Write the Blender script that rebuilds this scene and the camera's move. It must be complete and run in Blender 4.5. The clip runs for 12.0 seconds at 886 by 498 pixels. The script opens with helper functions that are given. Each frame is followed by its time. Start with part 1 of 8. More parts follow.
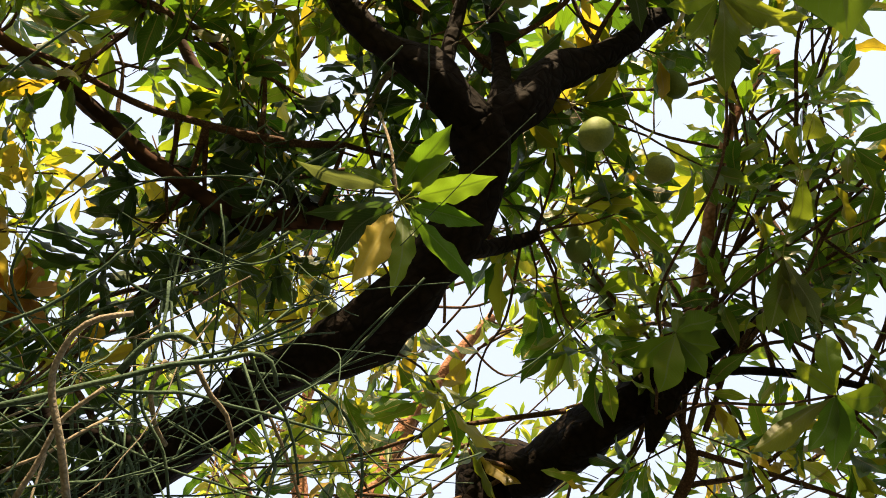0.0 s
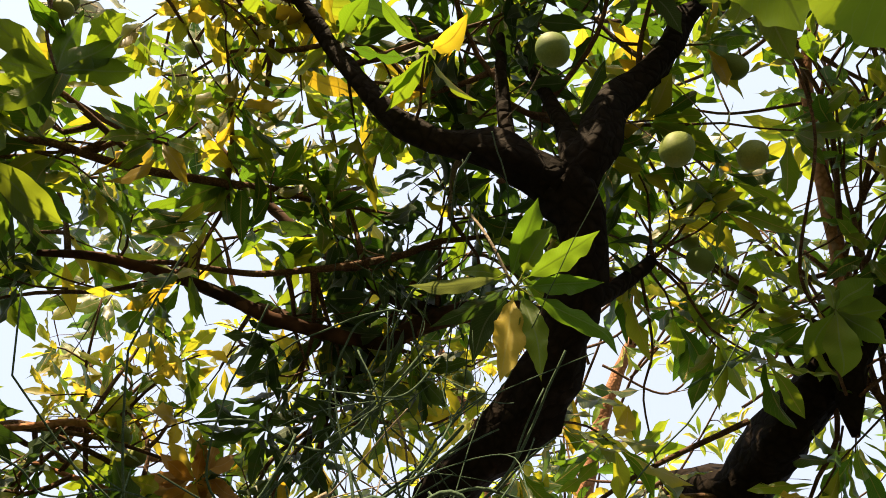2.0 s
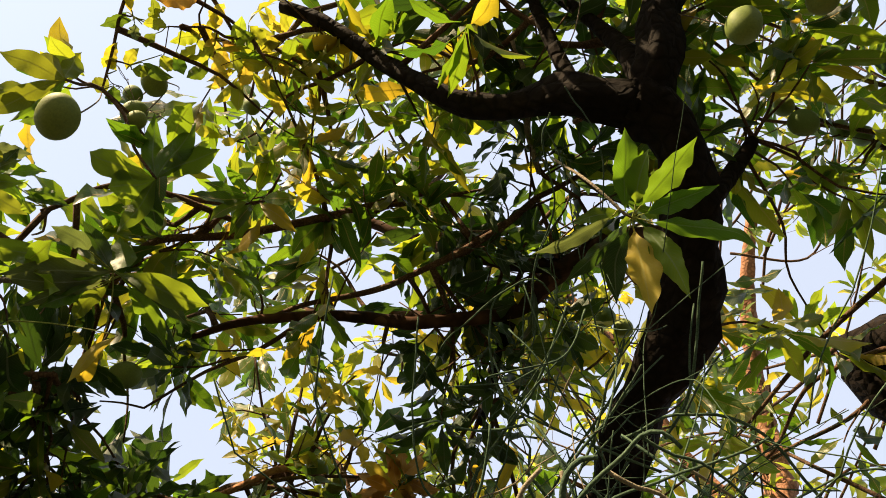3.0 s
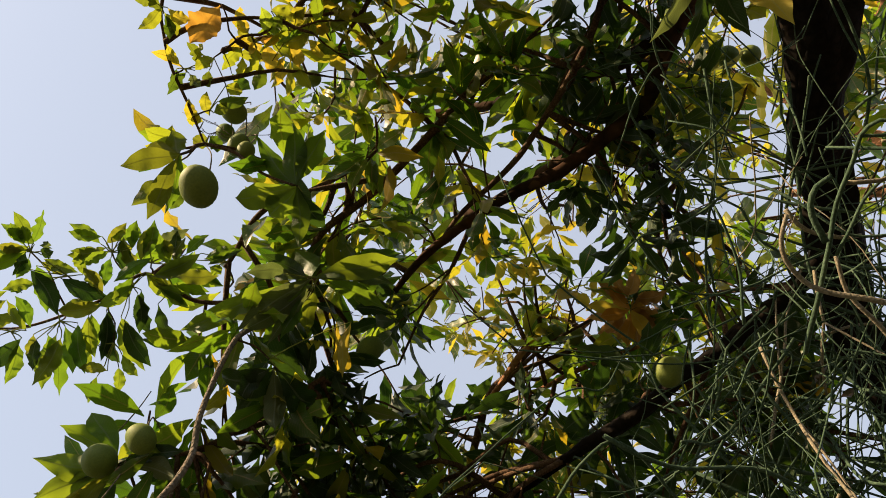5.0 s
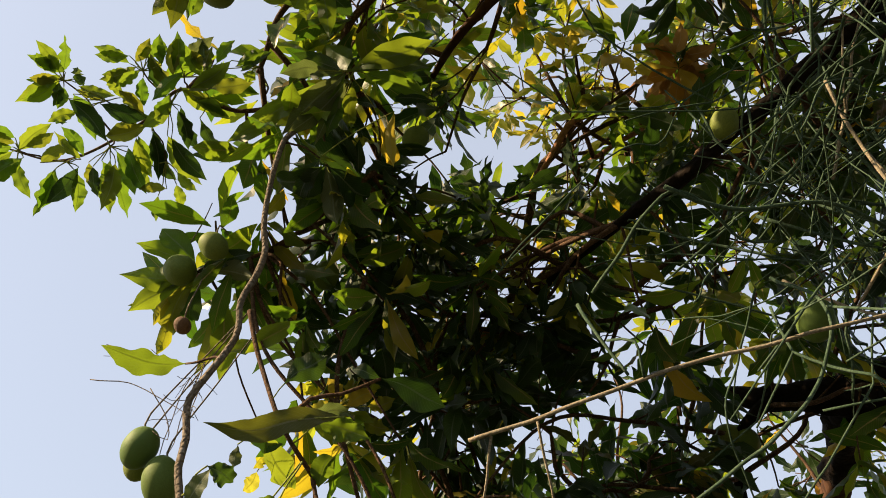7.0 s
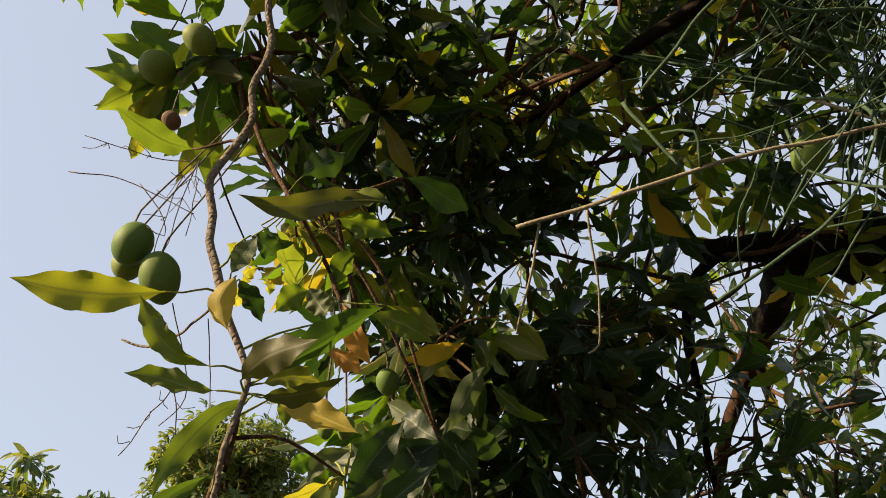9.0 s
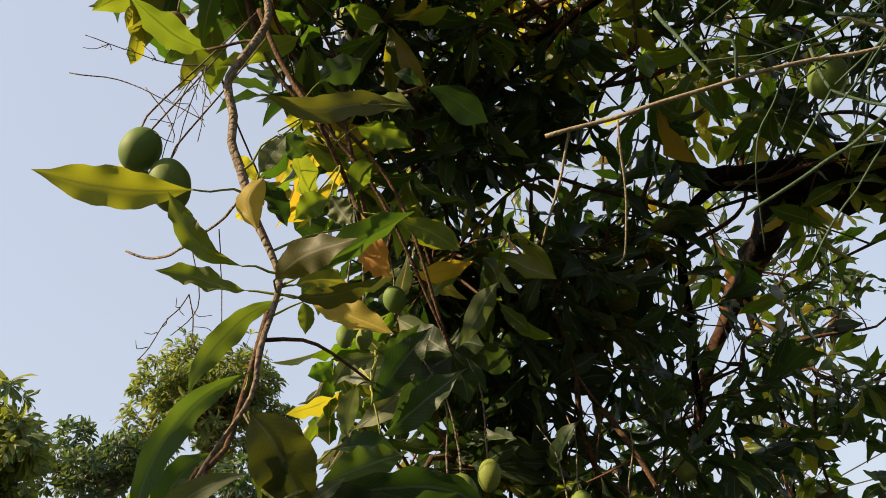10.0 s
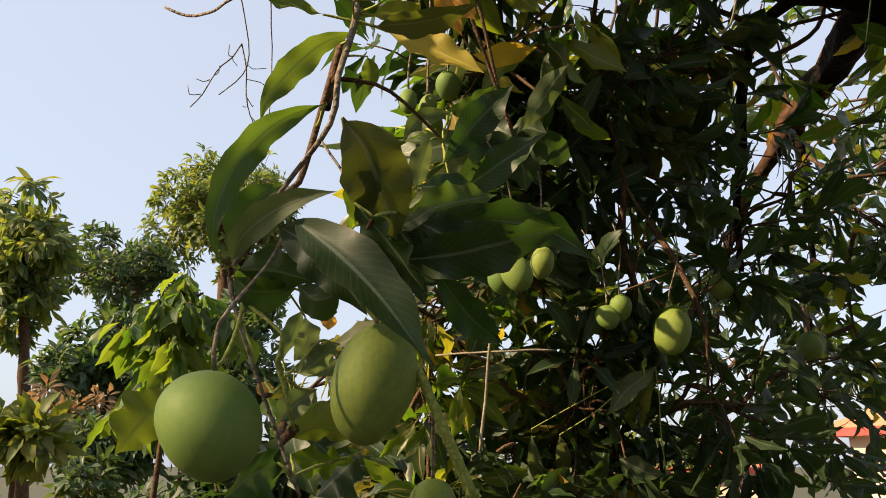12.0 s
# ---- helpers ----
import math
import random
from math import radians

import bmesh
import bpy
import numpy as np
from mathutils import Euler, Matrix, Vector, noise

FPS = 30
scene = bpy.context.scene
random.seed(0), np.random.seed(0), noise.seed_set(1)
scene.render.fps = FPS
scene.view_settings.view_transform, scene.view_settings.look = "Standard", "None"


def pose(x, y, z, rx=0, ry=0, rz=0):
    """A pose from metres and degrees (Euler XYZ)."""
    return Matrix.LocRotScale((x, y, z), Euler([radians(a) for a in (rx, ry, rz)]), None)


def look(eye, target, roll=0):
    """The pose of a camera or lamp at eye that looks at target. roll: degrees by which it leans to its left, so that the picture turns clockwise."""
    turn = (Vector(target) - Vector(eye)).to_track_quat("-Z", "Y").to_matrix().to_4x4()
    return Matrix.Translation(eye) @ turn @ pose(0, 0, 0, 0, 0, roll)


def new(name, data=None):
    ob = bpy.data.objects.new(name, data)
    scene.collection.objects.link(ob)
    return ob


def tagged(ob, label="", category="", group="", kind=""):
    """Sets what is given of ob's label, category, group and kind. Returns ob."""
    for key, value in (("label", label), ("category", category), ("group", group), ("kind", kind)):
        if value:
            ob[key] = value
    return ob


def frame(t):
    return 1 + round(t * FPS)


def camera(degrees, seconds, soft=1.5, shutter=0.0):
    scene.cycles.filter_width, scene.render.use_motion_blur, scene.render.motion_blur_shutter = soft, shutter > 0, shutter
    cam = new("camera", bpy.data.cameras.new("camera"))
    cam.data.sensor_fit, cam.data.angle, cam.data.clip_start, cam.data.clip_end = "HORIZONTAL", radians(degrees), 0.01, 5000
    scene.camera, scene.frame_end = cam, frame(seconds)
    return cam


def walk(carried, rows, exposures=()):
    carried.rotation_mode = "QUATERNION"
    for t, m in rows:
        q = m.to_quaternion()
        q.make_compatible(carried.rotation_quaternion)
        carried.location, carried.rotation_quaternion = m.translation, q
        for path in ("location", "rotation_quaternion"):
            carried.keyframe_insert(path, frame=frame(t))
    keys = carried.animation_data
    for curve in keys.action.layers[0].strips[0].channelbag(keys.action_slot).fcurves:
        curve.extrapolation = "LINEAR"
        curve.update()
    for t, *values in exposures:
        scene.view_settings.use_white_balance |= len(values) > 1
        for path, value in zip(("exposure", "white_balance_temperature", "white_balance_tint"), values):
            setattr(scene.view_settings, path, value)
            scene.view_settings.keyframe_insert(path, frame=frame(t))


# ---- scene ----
cam = camera(64.85, 12.0, soft=0.9)
PATH = [
    (0, (-0.000, -0.000, 1.950), (0.063, 0.539, 3.875), -6.88),
    (0.5, (0.000, -0.013, 1.948), (0.040, 0.435, 3.897), -7.44),
    (1, (0.002, -0.032, 1.943), (-0.071, 0.325, 3.910), 5.14),
    (1.5, (-0.003, -0.057, 1.941), (-0.150, 0.300, 3.904), 8.67),
    (2, (-0.010, -0.091, 1.943), (-0.212, 0.254, 3.902), 9.18),
    (2.5, (-0.026, -0.124, 1.930), (-0.310, 0.223, 3.879), 11.31),
    (3, (-0.026, -0.162, 1.902), (-0.506, 0.140, 3.820), 15.76),
    (3.2, (-0.030, -0.169, 1.897), (-0.554, 0.141, 3.802), 13.49),
    (4.8, (-0.041, -0.293, 1.852), (-0.880, -0.068, 3.653), 1.67),
    (5, (-0.047, -0.294, 1.835), (-0.969, -0.082, 3.597), 0.69),
    (5.5, (-0.071, -0.316, 1.812), (-1.189, -0.103, 3.457), 0.51),
    (6, (-0.088, -0.326, 1.806), (-1.301, -0.166, 3.388), -0.06),
    (6.5, (-0.083, -0.314, 1.804), (-1.411, -0.184, 3.294), 0.32),
    (7, (-0.094, -0.315, 1.820), (-1.489, -0.129, 3.241), -1.66),
    (7.2, (-0.101, -0.338, 1.820), (-1.528, -0.157, 3.210), -1.71),
    (8.8, (-0.282, -0.529, 1.730), (-1.829, -0.082, 2.916), -4.77),
    (9, (-0.299, -0.540, 1.728), (-1.854, -0.066, 2.894), -4.75),
    (9.5, (-0.336, -0.572, 1.718), (-1.911, -0.034, 2.827), -5.13),
    (10, (-0.361, -0.612, 1.706), (-1.998, -0.059, 2.712), -4.59),
    (10.5, (-0.386, -0.637, 1.690), (-2.087, -0.099, 2.593), -3.40),
    (11, (-0.394, -0.656, 1.681), (-2.169, -0.178, 2.469), -1.44),
    (11.5, (-0.441, -0.657, 1.652), (-2.271, -0.195, 2.313), -0.15),
    (12, (-0.506, -0.669, 1.633), (-2.337, -0.116, 2.218), 0.16),
]
EXPOSURES = [(0.0, 1.72), (1.0, 1.82), (1.5, 1.70), (2.0, 1.66), (3.0, 1.46), (4.8, 1.04), (7.2, 1.08), (9.0, 0.98), (11.5, 1.02), (12.0, 1.19)]
walk(cam, [(t, look(eye, target, roll)) for t, eye, target, roll in PATH], EXPOSURES)

# ---- sky and sun ----
SUN_AZIMUTH, SUN_HEIGHT = radians(176), radians(33)
world = bpy.data.worlds.new("sky")
scene.world = world
world.use_nodes = True
wn = world.node_tree.nodes
sky = wn.new("ShaderNodeTexSky")
sky.sky_type, sky.sun_disc = "NISHITA", False
sky.sun_elevation, sky.sun_rotation = SUN_HEIGHT, SUN_AZIMUTH
sky.air_density, sky.dust_density, sky.ozone_density = 1.3, 2.5, 2.0
wn["Background"].inputs["Strength"].default_value = 0.070
haze = wn.new("ShaderNodeMix")
haze.data_type = "RGBA"
haze.inputs[0].default_value = 0.62
haze.inputs[7].default_value = (5.7, 6.05, 7.0, 1)
world.node_tree.links.new(sky.outputs["Color"], haze.inputs[6])
world.node_tree.links.new(haze.outputs[2], wn["Background"].inputs["Color"])
sun = new("sun", bpy.data.lights.new("sun", "SUN"))
sun.data.energy, sun.data.angle, sun.data.color = 5.0, radians(0.6), (1.0, 0.76, 0.46)
sun_from = Vector((math.sin(SUN_AZIMUTH) * math.cos(SUN_HEIGHT), math.cos(SUN_AZIMUTH) * math.cos(SUN_HEIGHT), math.sin(SUN_HEIGHT)))
sun.matrix_world = look(sun_from * 60, (0, 0, 0))


# ---- materials ----
def material(name):
    m = bpy.data.materials.new(name)
    m.use_nodes = True
    nodes, links = m.node_tree.nodes, m.node_tree.links
    return m, nodes, links, nodes["Principled BSDF"]


def math_node(nodes, links, op, a, b=None, c=None):
    n = nodes.new("ShaderNodeMath")
    n.operation = op
    for slot, v in zip(n.inputs, (a, b, c)):
        if v is None:
            continue
        if isinstance(v, (int, float)):
            slot.default_value = v
        else:
            links.new(v, slot)
    return n.outputs[0]


def ramp(nodes, links, value, stops):
    n = nodes.new("ShaderNodeValToRGB")
    while len(n.color_ramp.elements) < len(stops):
        n.color_ramp.elements.new(0.5)
    for e, (at, col) in zip(n.color_ramp.elements, stops):
        e.position, e.color = at, (*col, 1)
    links.new(value, n.inputs["Fac"])
    return n.outputs["Color"]


def noise_node(nodes, links, scale, detail=3, vector=None):
    n = nodes.new("ShaderNodeTexNoise")
    n.inputs["Scale"].default_value, n.inputs["Detail"].default_value = scale, detail
    if vector is not None:
        links.new(vector, n.inputs["Vector"])
    return n.outputs["Fac"]


def mix(nodes, links, fac, a, b):
    n = nodes.new("ShaderNodeMix")
    n.data_type = "RGBA"
    for slot, v in ((n.inputs[0], fac), (n.inputs[6], a), (n.inputs[7], b)):
        if isinstance(v, (int, float)):
            slot.default_value = v
        elif isinstance(v, tuple):
            slot.default_value = (*v, 1)
        else:
            links.new(v, slot)
    return n.outputs[2]


def leaf_material(name, colours, glow, thin=0.36, rough=0.42, spots=0.35, gloss=0.34):
    """Leaf blade: colour by leaf, pale midrib and side veins, brown specks, light passing through."""
    m, nodes, links, bsdf = material(name)
    info, geo, uv = nodes.new("ShaderNodeObjectInfo"), nodes.new("ShaderNodeNewGeometry"), nodes.new("ShaderNodeUVMap")
    pick = math_node(nodes, links, "FRACT", math_node(nodes, links, "ADD", info.outputs["Random"], geo.outputs["Random Per Island"]))
    base = ramp(nodes, links, pick, colours)
    sep = nodes.new("ShaderNodeSeparateXYZ")
    links.new(uv.outputs["UV"], sep.inputs[0])
    off = math_node(nodes, links, "ABSOLUTE", math_node(nodes, links, "SUBTRACT", sep.outputs["X"], 0.5))
    rib = math_node(nodes, links, "LESS_THAN", off, 0.034)
    along = math_node(nodes, links, "SUBTRACT", math_node(nodes, links, "MULTIPLY", sep.outputs["Y"], 20.0), math_node(nodes, links, "MULTIPLY", off, 7.0))
    wave = math_node(nodes, links, "ABSOLUTE", math_node(nodes, links, "SUBTRACT", math_node(nodes, links, "FRACT", along), 0.5))
    vein = math_node(nodes, links, "LESS_THAN", wave, 0.055)
    marks = math_node(nodes, links, "MAXIMUM", rib, math_node(nodes, links, "MULTIPLY", vein, 0.35))
    patch = noise_node(nodes, links, 14, 4)
    shade = mix(nodes, links, math_node(nodes, links, "MULTIPLY", patch, 0.55), base, tuple(c * 0.45 for c in colours[0][1]))
    shade = mix(nodes, links, math_node(nodes, links, "MULTIPLY", marks, 0.78), shade, tuple(min(1, c * 1.5 + 0.12) for c in colours[-1][1]))
    stretch = nodes.new("ShaderNodeVectorMath")
    stretch.operation = "MULTIPLY"
    stretch.inputs[1].default_value = (7.0, 30.0, 1.0)
    links.new(uv.outputs["UV"], stretch.inputs[0])
    shift = nodes.new("ShaderNodeVectorMath")
    links.new(stretch.outputs[0], shift.inputs[0])
    links.new(pick, shift.inputs[1])
    shift.operation = "ADD"
    mottle = noise_node(nodes, links, 1.6, 4, shift.outputs[0])
    shade = mix(nodes, links, math_node(nodes, links, "MULTIPLY", mottle, 0.5), shade, tuple(c * 0.5 for c in colours[0][1]))
    speck = math_node(nodes, links, "GREATER_THAN", noise_node(nodes, links, 85, 2), 0.70)
    edge = math_node(nodes, links, "GREATER_THAN", math_node(nodes, links, "ADD", off, math_node(nodes, links, "MULTIPLY", noise_node(nodes, links, 30, 2), 0.25)), 0.61)
    worn = math_node(nodes, links, "MULTIPLY", math_node(nodes, links, "MAXIMUM", speck, edge), spots)
    shade = mix(nodes, links, worn, shade, (0.10, 0.055, 0.02))
    links.new(shade, bsdf.inputs["Base Color"])
    links.new(math_node(nodes, links, "ADD", rough - 0.08, math_node(nodes, links, "MULTIPLY", patch, 0.26)), bsdf.inputs["Roughness"])
    bsdf.inputs["Specular IOR Level"].default_value = gloss
    bump = nodes.new("ShaderNodeBump")
    bump.inputs["Strength"].default_value, bump.inputs["Distance"].default_value = 0.35, 0.004
    links.new(math_node(nodes, links, "SUBTRACT", 1.0, marks), bump.inputs["Height"])
    links.new(bump.outputs["Normal"], bsdf.inputs["Normal"])
    through_light = nodes.new("ShaderNodeBsdfTranslucent")
    tinted = nodes.new("ShaderNodeMix")
    tinted.data_type, tinted.blend_type = "RGBA", "MULTIPLY"
    tinted.inputs[0].default_value = 1.0
    links.new(ramp(nodes, links, pick, glow), tinted.inputs[6])
    links.new(mix(nodes, links, math_node(nodes, links, "MULTIPLY", marks, 0.5), (1.0, 1.0, 1.0), (0.15, 0.15, 0.12)), tinted.inputs[7])
    links.new(tinted.outputs[2], through_light.inputs["Color"])
    both = nodes.new("ShaderNodeMixShader")
    both.inputs[0].default_value = thin
    links.new(bsdf.outputs[0], both.inputs[1])
    links.new(through_light.outputs[0], both.inputs[2])
    links.new(both.outputs[0], nodes["Material Output"].inputs["Surface"])
    return m


GREEN = leaf_material("leaf_green", [(0.0, (0.035, 0.082, 0.012)), (0.5, (0.055, 0.11, 0.016)), (1.0, (0.09, 0.14, 0.022))], [(0.0, (0.17, 0.34, 0.016)), (1.0, (0.38, 0.47, 0.026))], 0.40, 0.44)
# dark leaf; also carries the shade of leaves inside the crown
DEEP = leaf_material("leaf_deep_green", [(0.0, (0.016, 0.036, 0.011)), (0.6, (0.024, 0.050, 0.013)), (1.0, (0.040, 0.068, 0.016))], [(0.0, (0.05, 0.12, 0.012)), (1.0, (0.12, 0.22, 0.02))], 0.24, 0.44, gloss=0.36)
OLIVE = leaf_material("leaf_olive", [(0.0, (0.08, 0.11, 0.02)), (0.5, (0.11, 0.14, 0.024)), (1.0, (0.15, 0.16, 0.03))], [(0.0, (0.20, 0.30, 0.016)), (1.0, (0.36, 0.37, 0.025))], 0.38, 0.42, 0.6)
YELLOW = leaf_material("leaf_yellow", [(0.0, (0.46, 0.34, 0.045)), (0.5, (0.52, 0.40, 0.07)), (1.0, (0.42, 0.35, 0.04))], [(0.0, (0.72, 0.52, 0.035)), (1.0, (0.78, 0.60, 0.07))], 0.42, 0.55, 0.4)
# pale grey-green puts the sky's sheen on a leaf into its colour
PALE = leaf_material("leaf_pale_sheen", [(0.0, (0.08, 0.112, 0.045)), (0.5, (0.105, 0.135, 0.058)), (1.0, (0.135, 0.155, 0.07))], [(0.0, (0.20, 0.28, 0.06)), (1.0, (0.28, 0.32, 0.08))], 0.26, 0.52, 0.4, 0.28)
ORANGE = leaf_material("leaf_orange", [(0.0, (0.45, 0.20, 0.03)), (1.0, (0.55, 0.28, 0.04))], [(0.0, (0.75, 0.36, 0.04)), (1.0, (0.8, 0.45, 0.06))], 0.42, 0.5, 0.7)
CROWN = leaf_material("leaf_canopy", [(0.0, (0.018, 0.040, 0.010)), (0.45, (0.026, 0.054, 0.012)), (0.75, (0.050, 0.085, 0.016)), (0.94, (0.11, 0.12, 0.018)), (1.0, (0.34, 0.22, 0.03))], [(0.0, (0.07, 0.17, 0.009)), (0.40, (0.20, 0.36, 0.013)), (0.75, (0.42, 0.54, 0.024)), (0.92, (0.66, 0.58, 0.03)), (1.0, (0.84, 0.54, 0.03))], 0.42, 0.31)
FAR_LEAF = leaf_material("leaf_far", [(0.0, (0.05, 0.10, 0.034)), (0.5, (0.09, 0.15, 0.045)), (1.0, (0.20, 0.21, 0.055))], [(0.0, (0.18, 0.32, 0.04)), (1.0, (0.48, 0.46, 0.05))], 0.38, 0.5)
# darker copy of the far leaf, with shade put into its colours
FAR_DEEP = leaf_material("leaf_far_shaded", [(0.0, (0.026, 0.06, 0.028)), (0.5, (0.04, 0.08, 0.034)), (1.0, (0.08, 0.12, 0.04))], [(0.0, (0.10, 0.21, 0.035)), (1.0, (0.24, 0.32, 0.05))], 0.30, 0.4)
BRONZE = leaf_material("leaf_young_bronze", [(0.0, (0.16, 0.09, 0.05)), (0.5, (0.14, 0.13, 0.04)), (1.0, (0.24, 0.15, 0.09))], [(0.0, (0.4, 0.2, 0.08)), (1.0, (0.5, 0.32, 0.12))], 0.32, 0.45)
DRY = leaf_material("leaf_dry_brown", [(0.0, (0.24, 0.12, 0.05)), (0.5, (0.33, 0.18, 0.075)), (1.0, (0.42, 0.26, 0.11))], [(0.0, (0.58, 0.28, 0.07)), (1.0, (0.72, 0.40, 0.11))], 0.42, 0.6, 0.5)
# brighter copy of the leaf, with sunlight put into its colours
SUNLIT_LEAF = leaf_material("leaf_sunlit_tone", [(0.0, (0.10, 0.15, 0.025)), (0.6, (0.15, 0.19, 0.03)), (1.0, (0.26, 0.23, 0.04))], [(0.0, (0.34, 0.50, 0.025)), (0.6, (0.50, 0.58, 0.04)), (1.0, (0.74, 0.62, 0.06))], 0.50, 0.4)
MID = leaf_material("leaf_mid_green", [(0.0, (0.028, 0.062, 0.012)), (0.6, (0.040, 0.078, 0.014)), (1.0, (0.060, 0.095, 0.018))], [(0.0, (0.11, 0.22, 0.014)), (1.0, (0.24, 0.33, 0.022))], 0.33, 0.42, 0.45, 0.30)
# olive leaf with shade and a dull sheen mixed into its colours
DUSKY = leaf_material("leaf_dim_olive", [(0.0, (0.060, 0.068, 0.022)), (0.6, (0.082, 0.086, 0.030)), (1.0, (0.105, 0.100, 0.036))], [(0.0, (0.20, 0.23, 0.02)), (1.0, (0.34, 0.30, 0.03))], 0.30, 0.50, 0.6, 0.30)
LIME = leaf_material("leaf_yellow_green", [(0.0, (0.12, 0.14, 0.022)), (0.6, (0.18, 0.18, 0.03)), (1.0, (0.28, 0.23, 0.04))], [(0.0, (0.38, 0.44, 0.02)), (0.6, (0.56, 0.52, 0.03)), (1.0, (0.74, 0.54, 0.04))], 0.48, 0.45, 0.5, 0.28)
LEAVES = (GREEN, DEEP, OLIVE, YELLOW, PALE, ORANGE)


def bark_material(name, dark, light, scale=24.0, relief=0.6, lichen_share=0.35):
    m, nodes, links, bsdf = material(name)
    co = nodes.new("ShaderNodeTexCoord")
    coarse = noise_node(nodes, links, scale * 0.25, 5, co.outputs["Object"])
    fine = noise_node(nodes, links, scale * 2.2, 6, co.outputs["Object"])
    crack = nodes.new("ShaderNodeTexVoronoi")
    crack.feature, crack.inputs["Scale"].default_value = "DISTANCE_TO_EDGE", scale
    links.new(co.outputs["Object"], crack.inputs["Vector"])
    gap = math_node(nodes, links, "MINIMUM", math_node(nodes, links, "MULTIPLY", crack.outputs["Distance"], 4.0), 1.0)
    value = math_node(nodes, links, "ADD", math_node(nodes, links, "MULTIPLY", coarse, 0.6), math_node(nodes, links, "MULTIPLY", fine, 0.4))
    col = ramp(nodes, links, value, [(0.32, dark), (0.52, tuple((a + b) / 2 for a, b in zip(dark, light))), (0.7, light)])
    lichen = math_node(nodes, links, "GREATER_THAN", noise_node(nodes, links, scale * 0.5, 4, co.outputs["Object"]), 0.66)
    col = mix(nodes, links, math_node(nodes, links, "MULTIPLY", lichen, lichen_share), col, tuple(min(0.3, c * 2.6 + 0.004) for c in light))
    links.new(mix(nodes, links, math_node(nodes, links, "MULTIPLY", math_node(nodes, links, "SUBTRACT", 1.0, gap), 0.5), col, tuple(c * 0.4 for c in dark)), bsdf.inputs["Base Color"])
    bsdf.inputs["Roughness"].default_value = 0.9
    bsdf.inputs["Specular IOR Level"].default_value = 0.1
    bump = nodes.new("ShaderNodeBump")
    bump.inputs["Strength"].default_value, bump.inputs["Distance"].default_value = relief, 0.006
    links.new(math_node(nodes, links, "ADD", gap, fine), bump.inputs["Height"])
    links.new(bump.outputs["Normal"], bsdf.inputs["Normal"])
    return m


# darker than mango bark itself: the limbs' shade is put into the colour
BARK = bark_material("shaded_mango_bark", (0.008, 0.006, 0.005), (0.022, 0.015, 0.011), lichen_share=0.08)
# red-brown bark, brightened to put orange sunlight into its colours
BARK_RED = bark_material("red_sunlit_bark", (0.24, 0.11, 0.06), (0.52, 0.27, 0.155), 30, 0.4)
# orange patches stand for sunlight, and for a flaked patch on one branch
BARK_PATCHED = bark_material("sun_patched_bark", (0.018, 0.013, 0.010), (0.13, 0.062, 0.034), 12, 0.5, 0.2)
TWIG = bark_material("twig_bark", (0.055, 0.032, 0.022), (0.20, 0.12, 0.072), 90, 0.3)
TWIG_GREY = bark_material("weathered_twig_bark", (0.15, 0.118, 0.09), (0.34, 0.275, 0.21), 70, 0.5)
TWIG_PALE = bark_material("dry_twig_bark", (0.22, 0.17, 0.12), (0.45, 0.38, 0.29), 90, 0.3)
STALK = bark_material("green_stalk", (0.22, 0.26, 0.06), (0.40, 0.41, 0.11), 120, 0.15)
WIRE_GREEN = bark_material("climber_green", (0.045, 0.08, 0.05), (0.115, 0.165, 0.105), 140, 0.15, 0.15)
WIRE_TAN = bark_material("climber_tan", (0.22, 0.18, 0.12), (0.42, 0.36, 0.27), 140, 0.2)


def mango_material():
    m, nodes, links, bsdf = material("mango_skin")
    info, co = nodes.new("ShaderNodeObjectInfo"), nodes.new("ShaderNodeTexCoord")
    pick = ramp(nodes, links, info.outputs["Random"], [(0.0, (0.11, 0.19, 0.044)), (0.4, (0.18, 0.235, 0.045)), (1.0, (0.27, 0.285, 0.05))])
    cloud = noise_node(nodes, links, 16, 4, co.outputs["Object"])
    col = mix(nodes, links, cloud, pick, (0.10, 0.15, 0.034))
    dots = nodes.new("ShaderNodeTexVoronoi")
    dots.inputs["Scale"].default_value = 260
    links.new(co.outputs["Object"], dots.inputs["Vector"])
    dot = math_node(nodes, links, "LESS_THAN", dots.outputs["Distance"], 0.17)
    col = mix(nodes, links, math_node(nodes, links, "MULTIPLY", dot, 0.35), col, (0.36, 0.40, 0.18))
    scar = math_node(nodes, links, "GREATER_THAN", noise_node(nodes, links, 42, 5, co.outputs["Object"]), 0.72)
    col = mix(nodes, links, math_node(nodes, links, "MULTIPLY", scar, 0.5), col, (0.10, 0.09, 0.03))
    links.new(col, bsdf.inputs["Base Color"])
    bsdf.inputs["Roughness"].default_value = 0.62
    bsdf.inputs["Specular IOR Level"].default_value = 0.22
    bump = nodes.new("ShaderNodeBump")
    bump.inputs["Strength"].default_value, bump.inputs["Distance"].default_value = 0.12, 0.002
    links.new(cloud, bump.inputs["Height"])
    links.new(bump.outputs["Normal"], bsdf.inputs["Normal"])
    return m


MANGO = mango_material()


